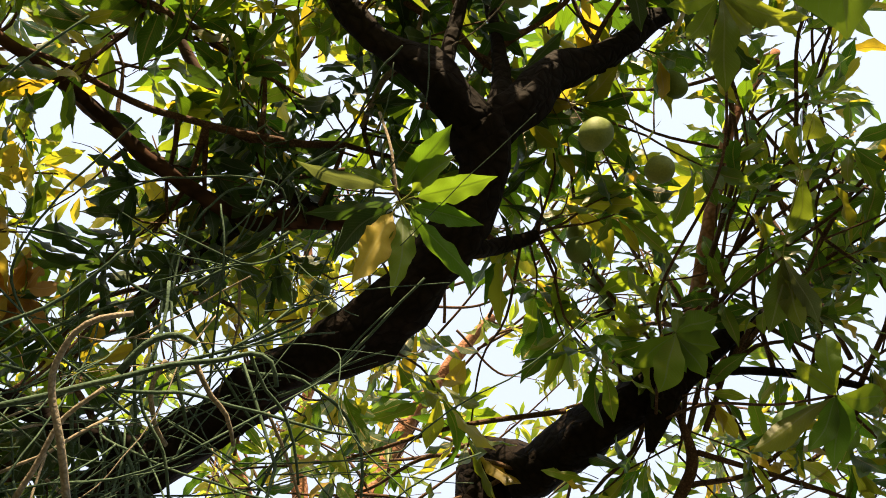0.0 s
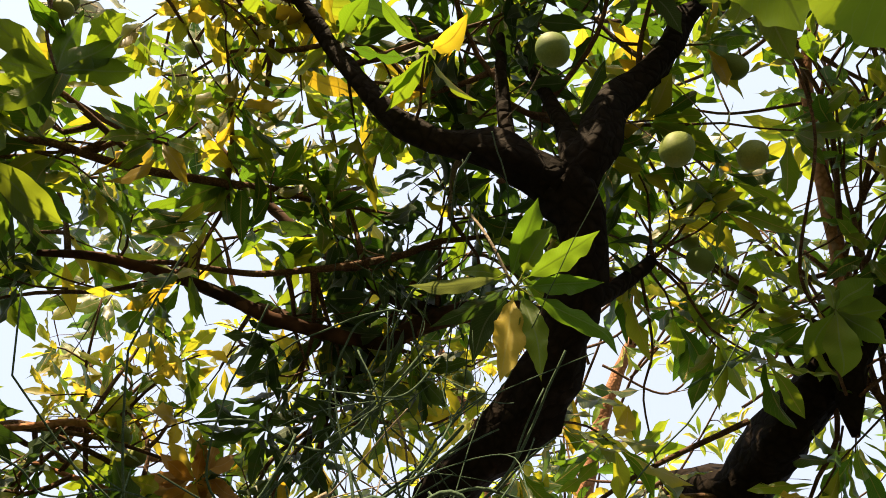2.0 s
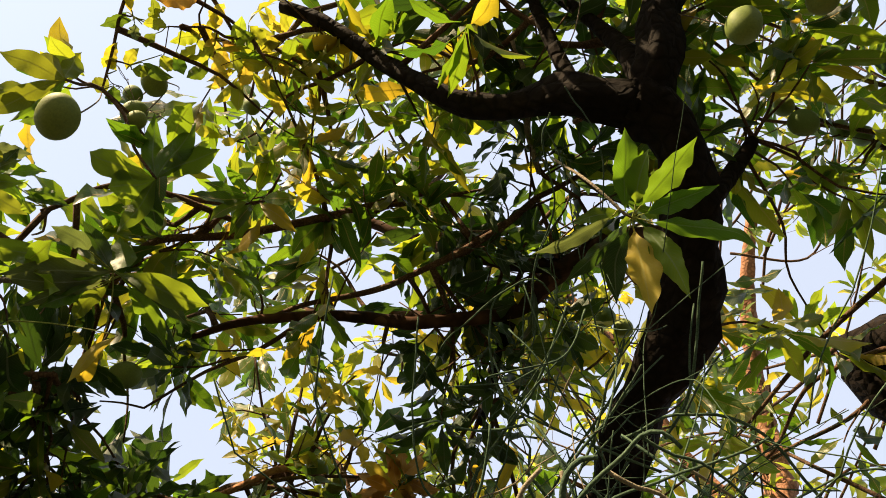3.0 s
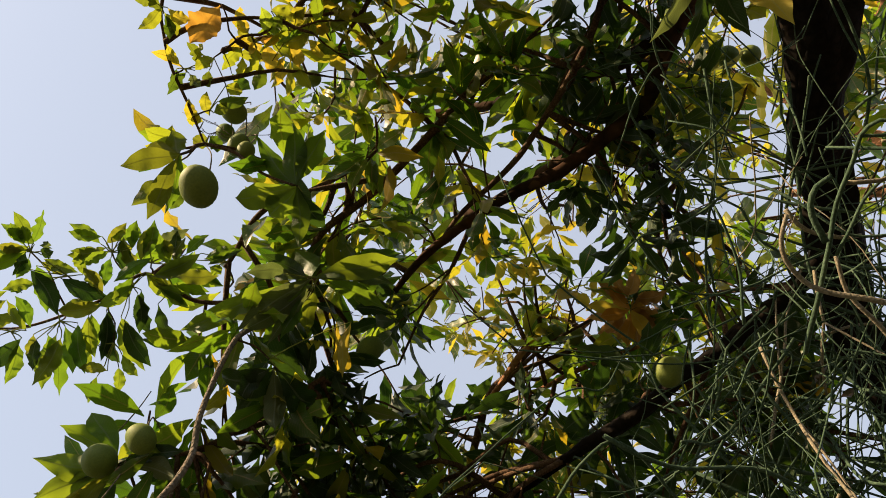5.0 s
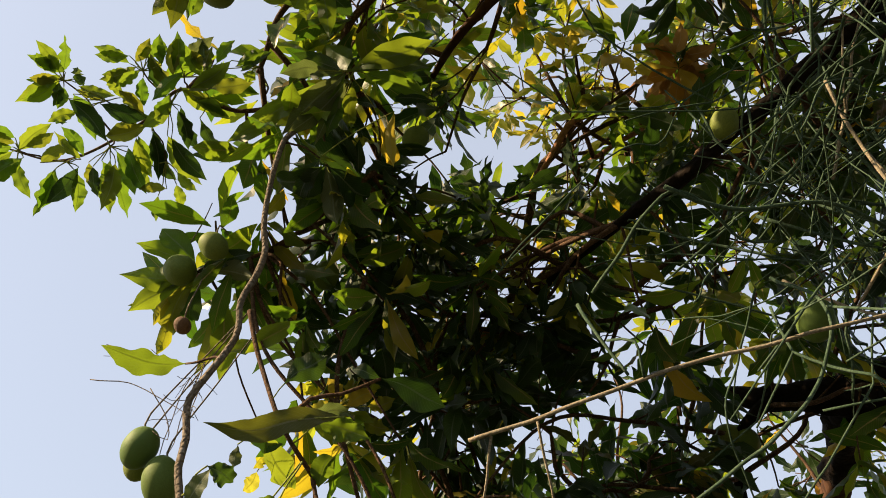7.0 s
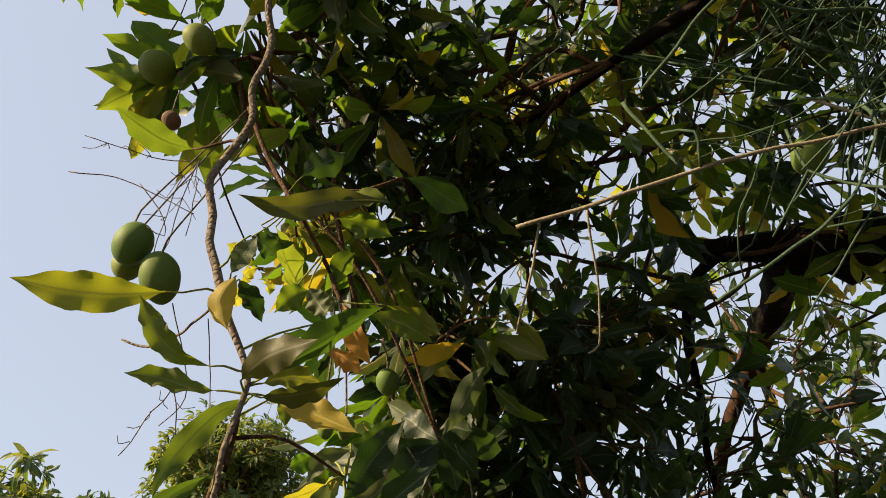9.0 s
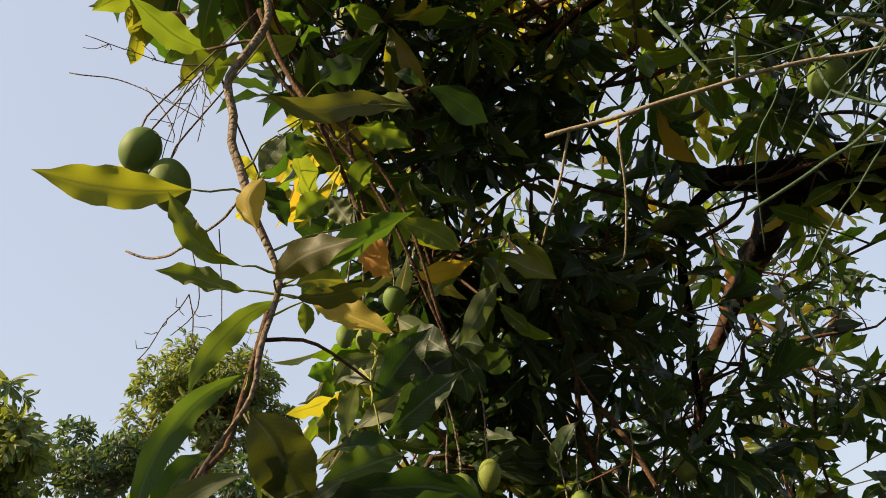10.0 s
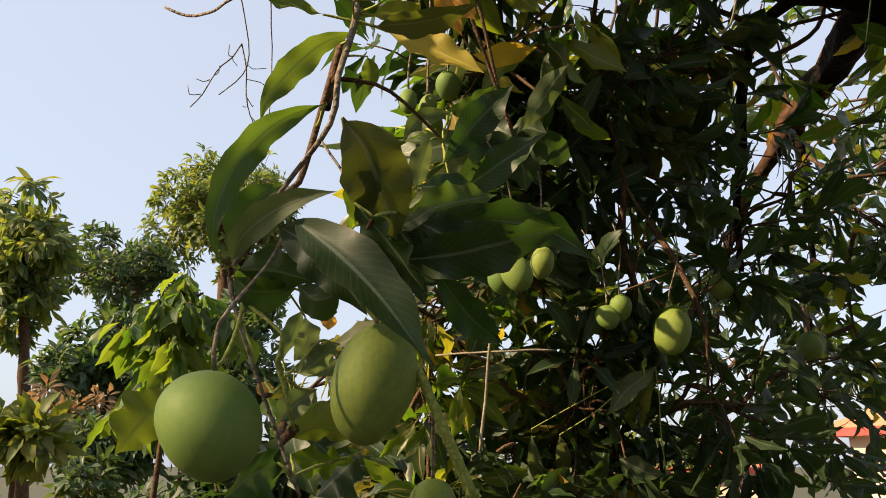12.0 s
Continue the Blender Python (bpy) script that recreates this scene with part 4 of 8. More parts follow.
blade_shoot(mango_tree, (-1.308, -1.069, 3.752), (0.51, 0.31, -0.80), [
    ([(-1.293, -1.109, 3.763), (-1.265, -1.156, 3.772), (-1.247, -1.208, 3.770)], 0.041, GREEN),
    ([(-1.273, -1.110, 3.775), (-1.276, -1.158, 3.763), (-1.267, -1.205, 3.756)], 0.038, GREEN),
    ([(-1.288, -1.093, 3.765), (-1.265, -1.071, 3.797), (-1.236, -1.056, 3.828)], 0.038, OLIVE),
    ([(-1.270, -1.083, 3.776), (-1.275, -1.062, 3.809), (-1.274, -1.044, 3.845)], 0.038, GREEN),
    ([(-1.309, -1.078, 3.752), (-1.313, -1.109, 3.713), (-1.324, -1.134, 3.671)], 0.038, GREEN),
    ([(-1.287, -1.012, 3.760), (-1.244, -1.018, 3.778), (-1.201, -1.013, 3.798)], 0.038, GREEN),
    ([(-1.272, -1.005, 3.768), (-1.249, -1.017, 3.791), (-1.225, -1.023, 3.816)], 0.038, GREEN),
    ([(-1.269, -1.052, 3.774), (-1.332, -1.035, 3.761), (-1.391, -1.004, 3.753)], 0.046, DEEP),
    ([(-1.259, -1.049, 3.780), (-1.315, -1.019, 3.760), (-1.364, -0.974, 3.746)], 0.047, OLIVE),
    ([(-1.323, -1.069, 3.742), (-1.352, -1.068, 3.703), (-1.380, -1.056, 3.667)], 0.038, GREEN),
    ([(-1.312, -1.105, 3.752), (-1.327, -1.150, 3.748), (-1.331, -1.196, 3.748)], 0.038, OLIVE),
    ([(-1.298, -1.086, 3.759), (-1.321, -1.139, 3.738), (-1.332, -1.195, 3.721)], 0.042, OLIVE)])
blade_shoot(mango_tree, (-1.309, -0.943, 3.739), (0.52, 0.26, -0.81), [
    ([(-1.305, -0.970, 3.745), (-1.250, -0.960, 3.779), (-1.193, -0.963, 3.808)], 0.044, GREEN),
    ([(-1.312, -0.978, 3.741), (-1.258, -0.976, 3.776), (-1.207, -0.959, 3.811)], 0.043, OLIVE),
    ([(-1.260, -0.963, 3.771), (-1.241, -0.907, 3.796), (-1.209, -0.859, 3.824)], 0.043, PALE),
    ([(-1.285, -0.898, 3.748), (-1.250, -0.901, 3.749), (-1.218, -0.910, 3.747)], 0.038, OLIVE),
    ([(-1.303, -0.880, 3.735), (-1.253, -0.909, 3.738), (-1.200, -0.926, 3.746)], 0.039, GREEN),
    ([(-1.262, -0.844, 3.754), (-1.229, -0.822, 3.778), (-1.202, -0.790, 3.801)], 0.038, GREEN),
    ([(-1.259, -0.784, 3.745), (-1.230, -0.742, 3.755), (-1.210, -0.696, 3.759)], 0.038, GREEN),
    ([(-1.269, -0.768, 3.736), (-1.243, -0.727, 3.767), (-1.225, -0.678, 3.793)], 0.038, DEEP),
    ([(-1.270, -0.817, 3.744), (-1.294, -0.862, 3.698), (-1.304, -0.913, 3.657)], 0.044, PALE),
    ([(-1.246, -0.797, 3.754), (-1.276, -0.846, 3.701), (-1.291, -0.903, 3.652)], 0.050, GREEN),
    ([(-1.293, -0.940, 3.749), (-1.312, -0.986, 3.699), (-1.341, -1.020, 3.644)], 0.046, GREEN),
    ([(-1.285, -0.880, 3.745), (-1.253, -0.874, 3.768), (-1.223, -0.859, 3.791)], 0.038, OLIVE),
    ([(-1.293, -0.863, 3.738), (-1.257, -0.884, 3.776), (-1.219, -0.894, 3.817)], 0.038, DEEP),
    ([(-1.275, -0.762, 3.731), (-1.281, -0.741, 3.731), (-1.292, -0.723, 3.728)], 0.038, GREEN)])
blade_shoot(mango_tree, (-1.381, -0.986, 3.698), (0.54, 0.28, -0.79), [
    ([(-1.369, -0.973, 3.704), (-1.411, -1.016, 3.669), (-1.440, -1.067, 3.636)], 0.046, GREEN),
    ([(-1.358, -0.988, 3.713), (-1.395, -1.011, 3.692), (-1.425, -1.042, 3.671)], 0.038, GREEN),
    ([(-1.342, -0.949, 3.719), (-1.381, -0.898, 3.733), (-1.431, -0.853, 3.736)], 0.043, OLIVE),
    ([(-1.336, -0.954, 3.724), (-1.389, -0.911, 3.730), (-1.432, -0.857, 3.744)], 0.045, GREEN),
    ([(-1.385, -0.954, 3.692), (-1.459, -0.941, 3.672), (-1.531, -0.910, 3.656)], 0.050, DEEP),
    ([(-1.395, -0.962, 3.686), (-1.452, -0.941, 3.664), (-1.510, -0.934, 3.634)], 0.043, DEEP),
    ([(-1.454, -1.037, 3.652), (-1.516, -1.024, 3.618), (-1.576, -0.996, 3.589)], 0.048, DEEP),
    ([(-1.459, -1.041, 3.649), (-1.519, -1.021, 3.605), (-1.577, -1.017, 3.553)], 0.052, DEEP),
    ([(-1.470, -0.981, 3.636), (-1.523, -0.931, 3.593), (-1.567, -0.867, 3.560)], 0.056, DEEP),
    ([(-1.463, -0.994, 3.642), (-1.538, -0.951, 3.605), (-1.604, -0.889, 3.577)], 0.056, GREEN),
    ([(-1.365, -0.913, 3.700), (-1.394, -0.853, 3.723), (-1.436, -0.796, 3.734)], 0.046, GREEN),
    ([(-1.350, -0.923, 3.711), (-1.399, -0.870, 3.708), (-1.435, -0.807, 3.715)], 0.049, OLIVE),
    ([(-1.324, -0.888, 3.723), (-1.327, -0.810, 3.733), (-1.313, -0.733, 3.751)], 0.053, OLIVE),
    ([(-1.351, -0.868, 3.702), (-1.364, -0.816, 3.736), (-1.389, -0.762, 3.761)], 0.040, GREEN),
    ([(-1.349, -0.855, 3.702), (-1.361, -0.809, 3.722), (-1.383, -0.763, 3.735)], 0.038, GREEN),
    ([(-1.407, -0.893, 3.669), (-1.484, -0.860, 3.652), (-1.555, -0.809, 3.641)], 0.055, DEEP)])
blade_shoot(mango_tree, (-1.529, -0.995, 3.592), (0.60, 0.28, -0.75), [
    ([(-1.544, -1.040, 3.585), (-1.560, -1.001, 3.582), (-1.583, -0.965, 3.570)], 0.034, DEEP),
    ([(-1.550, -0.962, 3.573), (-1.572, -0.932, 3.549), (-1.589, -0.895, 3.532)], 0.034, GREEN),
    ([(-1.581, -0.960, 3.547), (-1.616, -0.950, 3.527), (-1.650, -0.949, 3.503)], 0.034, GREEN),
    ([(-1.596, -0.990, 3.539), (-1.588, -1.030, 3.532), (-1.587, -1.069, 3.518)], 0.034, OLIVE),
    ([(-1.614, -1.016, 3.526), (-1.657, -1.028, 3.511), (-1.702, -1.030, 3.496)], 0.034, OLIVE)])
blade_shoot(mango_tree, (-1.181, -0.417, 3.650), (0.51, 0.05, -0.86), [
    ([(-1.195, -0.428, 3.640), (-1.249, -0.501, 3.541), (-1.284, -0.595, 3.442)], 0.055, PALE),
    ([(-1.163, -0.371, 3.662), (-1.134, -0.282, 3.736), (-1.104, -0.180, 3.771)], 0.060, GREEN),
    ([(-1.182, -0.454, 3.646), (-1.189, -0.527, 3.694), (-1.168, -0.604, 3.696)], 0.050, DEEP),
    ([(-1.217, -0.435, 3.626), (-1.266, -0.478, 3.556), (-1.337, -0.518, 3.476)], 0.040, PALE),
    ([(-1.253, -0.448, 3.602), (-1.282, -0.474, 3.521), (-1.316, -0.484, 3.495)], 0.050, GREEN),
    ([(-1.185, -0.521, 3.639), (-1.153, -0.549, 3.596), (-1.168, -0.620, 3.576)], 0.050, PALE),
    ([(-1.186, -0.386, 3.648), (-1.233, -0.281, 3.679), (-1.254, -0.191, 3.662)], 0.060, GREEN)])
blade_shoot(hanging_bough, (-1.303, -0.491, 3.379), (0.61, 0.09, -0.79), [
    ([(-1.327, -0.454, 3.364), (-1.356, -0.455, 3.274), (-1.396, -0.427, 3.200)], 0.055, PALE),
    ([(-1.303, -0.491, 3.379), (-1.333, -0.527, 3.286), (-1.380, -0.537, 3.243)], 0.050, DEEP),
    ([(-1.190, -0.294, 3.470), (-1.231, -0.302, 3.417), (-1.286, -0.286, 3.339)], 0.030, YELLOW)])
blade_shoot(mango_tree, (-1.908, -0.399, 2.971), (0.55, 0.49, -0.67), [
    ([(-1.925, -0.400, 2.981), (-1.902, -0.440, 3.013), (-1.871, -0.490, 3.017)], 0.043, LIME),
    ([(-1.885, -0.399, 2.966), (-1.862, -0.410, 3.000), (-1.825, -0.436, 3.016)], 0.043, YELLOW),
    ([(-1.915, -0.383, 2.986), (-1.895, -0.365, 3.017), (-1.855, -0.363, 3.041)], 0.045, LIME),
    ([(-1.887, -0.373, 2.959), (-1.870, -0.336, 2.987), (-1.844, -0.289, 2.990)], 0.052, YELLOW),
    ([(-1.893, -0.372, 2.943), (-1.896, -0.330, 2.939), (-1.890, -0.293, 2.911)], 0.041, SUNLIT_LEAF),
    ([(-1.931, -0.398, 2.966), (-1.945, -0.428, 2.940), (-1.947, -0.442, 2.897)], 0.046, LIME),
    ([(-1.906, -0.388, 2.941), (-1.930, -0.381, 2.901), (-1.933, -0.357, 2.857)], 0.053, LIME),
    ([(-1.918, -0.416, 2.972), (-1.917, -0.467, 2.968), (-1.909, -0.511, 2.937)], 0.048, SUNLIT_LEAF),
    ([(-1.927, -0.330, 2.947), (-1.938, -0.290, 2.927), (-1.924, -0.245, 2.911)], 0.055, LIME),
    ([(-1.929, -0.326, 2.892), (-1.938, -0.363, 2.875), (-1.935, -0.387, 2.838)], 0.041, YELLOW),
    ([(-1.912, -0.315, 2.978), (-1.909, -0.271, 2.983), (-1.879, -0.233, 2.990)], 0.051, LIME),
    ([(-1.941, -0.463, 2.940), (-1.962, -0.484, 2.901), (-1.957, -0.519, 2.863)], 0.044, SUNLIT_LEAF),
    ([(-1.883, -0.451, 2.991), (-1.872, -0.491, 3.001), (-1.854, -0.532, 2.987)], 0.044, LIME),
    ([(-1.877, -0.467, 2.986), (-1.866, -0.481, 3.001), (-1.841, -0.500, 2.999)], 0.053, SUNLIT_LEAF),
    ([(-1.873, -0.351, 2.989), (-1.858, -0.349, 3.011), (-1.828, -0.337, 3.020)], 0.043, LIME),
    ([(-1.885, -0.318, 2.999), (-1.874, -0.306, 3.015), (-1.845, -0.303, 3.021)], 0.045, LIME)])
blade_shoot(mango_tree, (-1.921, -0.576, 2.823), (0.56, 0.54, -0.62), [
    ([(-1.946, -0.579, 2.836), (-1.923, -0.616, 2.866), (-1.889, -0.659, 2.871)], 0.048, LIME),
    ([(-1.903, -0.573, 2.813), (-1.909, -0.600, 2.795), (-1.902, -0.613, 2.760)], 0.043, LIME),
    ([(-1.929, -0.568, 2.819), (-1.946, -0.546, 2.792), (-1.945, -0.535, 2.752)], 0.041, SUNLIT_LEAF),
    ([(-1.926, -0.578, 2.834), (-1.910, -0.558, 2.867), (-1.872, -0.552, 2.894)], 0.047, MID),
    ([(-1.909, -0.558, 2.817), (-1.922, -0.525, 2.800), (-1.911, -0.484, 2.786)], 0.045, LIME),
    ([(-1.913, -0.448, 2.806), (-1.925, -0.410, 2.789), (-1.912, -0.367, 2.775)], 0.037, YELLOW),
    ([(-1.922, -0.605, 2.762), (-1.934, -0.615, 2.735), (-1.924, -0.633, 2.705)], 0.047, SUNLIT_LEAF),
    ([(-1.958, -0.445, 2.778), (-1.942, -0.443, 2.808), (-1.912, -0.426, 2.824)], 0.042, LIME)])
blade_shoot(mango_tree, (-1.957, 0.033, 3.292), (0.59, 0.29, -0.75), [
    ([(-1.932, 0.030, 3.296), (-1.955, 0.013, 3.271), (-1.958, -0.017, 3.241)], 0.045, YELLOW),
    ([(-1.949, 0.044, 3.335), (-1.957, 0.072, 3.318), (-1.956, 0.087, 3.282)], 0.050, ORANGE),
    ([(-1.954, 0.033, 3.289), (-1.973, 0.051, 3.259), (-1.981, 0.052, 3.216)], 0.048, LIME),
    ([(-1.928, 0.051, 3.343), (-1.919, 0.026, 3.360), (-1.888, 0.008, 3.369)], 0.050, YELLOW),
    ([(-1.940, 0.070, 3.305), (-1.951, 0.106, 3.282), (-1.935, 0.144, 3.258)], 0.051, LIME)])
blade_shoot(mango_tree, (-1.424, 0.371, 4.304), (0.31, 0.26, -0.92), [
    ([(-1.408, 0.369, 4.320), (-1.379, 0.339, 4.343), (-1.355, 0.293, 4.343)], 0.054, YELLOW),
    ([(-1.423, 0.386, 4.328), (-1.379, 0.394, 4.349), (-1.329, 0.379, 4.355)], 0.060, YELLOW),
    ([(-1.416, 0.391, 4.294), (-1.382, 0.412, 4.306), (-1.349, 0.441, 4.291)], 0.045, LIME),
    ([(-1.432, 0.360, 4.294), (-1.454, 0.327, 4.291), (-1.455, 0.283, 4.278)], 0.057, LIME),
    ([(-1.539, 0.277, 4.268), (-1.520, 0.245, 4.287), (-1.481, 0.222, 4.291)], 0.045, YELLOW),
    ([(-1.395, 0.147, 4.391), (-1.366, 0.127, 4.410), (-1.337, 0.093, 4.407)], 0.054, LIME),
    ([(-1.587, 0.364, 4.232), (-1.619, 0.334, 4.221), (-1.628, 0.288, 4.202)], 0.045, YELLOW),
    ([(-1.338, 0.158, 4.375), (-1.313, 0.172, 4.385), (-1.286, 0.192, 4.371)], 0.057, LIME),
    ([(-1.532, 0.514, 4.171), (-1.539, 0.471, 4.181), (-1.550, 0.426, 4.165)], 0.052, LIME),
    ([(-1.389, 0.562, 4.277), (-1.402, 0.603, 4.255), (-1.420, 0.626, 4.213)], 0.054, YELLOW)])
blade_shoot(mango_tree, (-1.265, -0.184, 4.249), (0.27, 0.37, -0.89), [
    ([(-1.374, -0.586, 4.166), (-1.359, -0.599, 4.173), (-1.340, -0.615, 4.158)], 0.051, YELLOW),
    ([(-1.272, -0.307, 4.239), (-1.294, -0.284, 4.228), (-1.313, -0.272, 4.196)], 0.043, LIME),
    ([(-1.284, -0.265, 4.227), (-1.269, -0.242, 4.234), (-1.253, -0.216, 4.219)], 0.054, YELLOW),
    ([(-1.560, -0.410, 4.053), (-1.574, -0.389, 4.045), (-1.582, -0.375, 4.016)], 0.048, LIME),
    ([(-1.574, -0.443, 4.089), (-1.599, -0.464, 4.071), (-1.616, -0.470, 4.035)], 0.044, YELLOW),
    ([(-1.307, -0.429, 4.239), (-1.327, -0.411, 4.230), (-1.330, -0.385, 4.207)], 0.042, LIME)])
blade_shoot(mango_tree, (-0.431, 0.921, 4.551), (0.09, -0.06, -0.99), [
    ([(-0.468, 0.928, 4.526), (-0.530, 0.907, 4.526), (-0.575, 0.855, 4.518)], 0.070, YELLOW),
    ([(-0.467, 0.961, 4.552), (-0.488, 1.006, 4.527), (-0.522, 1.032, 4.486)], 0.068, LIME),
    ([(-0.381, 0.890, 4.591), (-0.360, 0.843, 4.613), (-0.320, 0.800, 4.613)], 0.072, SUNLIT_LEAF),
    ([(-0.380, 0.940, 4.540), (-0.396, 0.993, 4.514), (-0.429, 1.027, 4.470)], 0.063, LIME),
    ([(-0.441, 0.875, 4.544), (-0.447, 0.821, 4.566), (-0.472, 0.766, 4.562)], 0.067, YELLOW),
    ([(-0.314, 0.870, 4.558), (-0.282, 0.884, 4.555), (-0.258, 0.901, 4.528)], 0.065, LIME),
    ([(-0.589, 0.789, 4.591), (-0.639, 0.768, 4.589), (-0.673, 0.722, 4.577)], 0.068, SUNLIT_LEAF),
    ([(-0.592, 1.044, 4.494), (-0.607, 1.096, 4.464), (-0.639, 1.129, 4.417)], 0.061, LIME),
    ([(-0.324, 1.268, 4.374), (-0.328, 1.312, 4.346), (-0.349, 1.341, 4.301)], 0.067, YELLOW),
    ([(-0.266, 1.275, 4.403), (-0.236, 1.303, 4.388), (-0.220, 1.329, 4.349)], 0.055, LIME),
    ([(-0.436, 1.281, 4.327), (-0.450, 1.325, 4.296), (-0.480, 1.351, 4.249)], 0.057, YELLOW),
    ([(-0.664, 0.770, 4.587), (-0.652, 0.727, 4.606), (-0.619, 0.685, 4.606)], 0.071, SUNLIT_LEAF),
    ([(-0.343, 0.780, 4.593), (-0.375, 0.764, 4.595), (-0.396, 0.730, 4.584)], 0.061, LIME),
    ([(-0.500, 1.052, 4.503), (-0.498, 1.023, 4.518), (-0.506, 0.987, 4.511)], 0.063, YELLOW),
    ([(-0.733, 0.770, 4.574), (-0.721, 0.736, 4.589), (-0.718, 0.693, 4.584)], 0.070, LIME)])
blade_shoot(mango_tree, (-0.571, -1.024, 3.952), (0.23, 0.32, -0.92), [
    ([(-0.571, -1.017, 3.932), (-0.610, -1.037, 3.915), (-0.632, -1.061, 3.877)], 0.038, LIME),
    ([(-0.562, -1.026, 3.933), (-0.555, -1.055, 3.924), (-0.556, -1.078, 3.894)], 0.038, OLIVE),
    ([(-0.582, -1.010, 3.938), (-0.607, -0.984, 3.940), (-0.635, -0.963, 3.918)], 0.042, LIME),
    ([(-0.567, -1.002, 3.940), (-0.586, -0.972, 3.945), (-0.585, -0.932, 3.936)], 0.040, LIME),
    ([(-0.580, -1.015, 3.938), (-0.558, -1.039, 3.935), (-0.524, -1.046, 3.918)], 0.033, OLIVE),
    ([(-0.585, -1.009, 3.933), (-0.616, -0.991, 3.931), (-0.647, -0.979, 3.905)], 0.034, MID)])
blade_shoot(mango_tree, (-0.536, -0.868, 4.008), (0.21, 0.25, -0.94), [
    ([(-0.540, -0.871, 4.006), (-0.590, -0.895, 3.977), (-0.655, -0.932, 3.938)], 0.095, ORANGE)])
blade_shoot(mango_tree, (-0.732, -0.943, 3.933), (0.30, 0.28, -0.91), [
    ([(-0.729, -0.947, 3.931), (-0.704, -0.989, 3.925), (-0.692, -1.028, 3.893)], 0.029, LIME),
    ([(-0.715, -0.947, 3.909), (-0.694, -0.973, 3.907), (-0.658, -0.983, 3.893)], 0.029, LIME),
    ([(-0.731, -0.913, 3.972), (-0.693, -0.927, 3.980), (-0.658, -0.949, 3.962)], 0.034, OLIVE),
    ([(-0.722, -0.910, 3.972), (-0.689, -0.915, 3.980), (-0.652, -0.902, 3.973)], 0.037, LIME),
    ([(-0.732, -0.926, 3.907), (-0.762, -0.953, 3.888), (-0.795, -0.960, 3.852)], 0.036, MID),
    ([(-0.734, -0.918, 3.908), (-0.754, -0.902, 3.905), (-0.760, -0.875, 3.889)], 0.038, PALE),
    ([(-0.729, -0.909, 3.931), (-0.703, -0.889, 3.945), (-0.682, -0.856, 3.939)], 0.037, LIME),
    ([(-0.731, -0.878, 3.970), (-0.756, -0.877, 3.962), (-0.773, -0.862, 3.939)], 0.036, OLIVE),
    ([(-0.744, -0.970, 3.951), (-0.773, -0.966, 3.943), (-0.793, -0.946, 3.920)], 0.034, MID)])
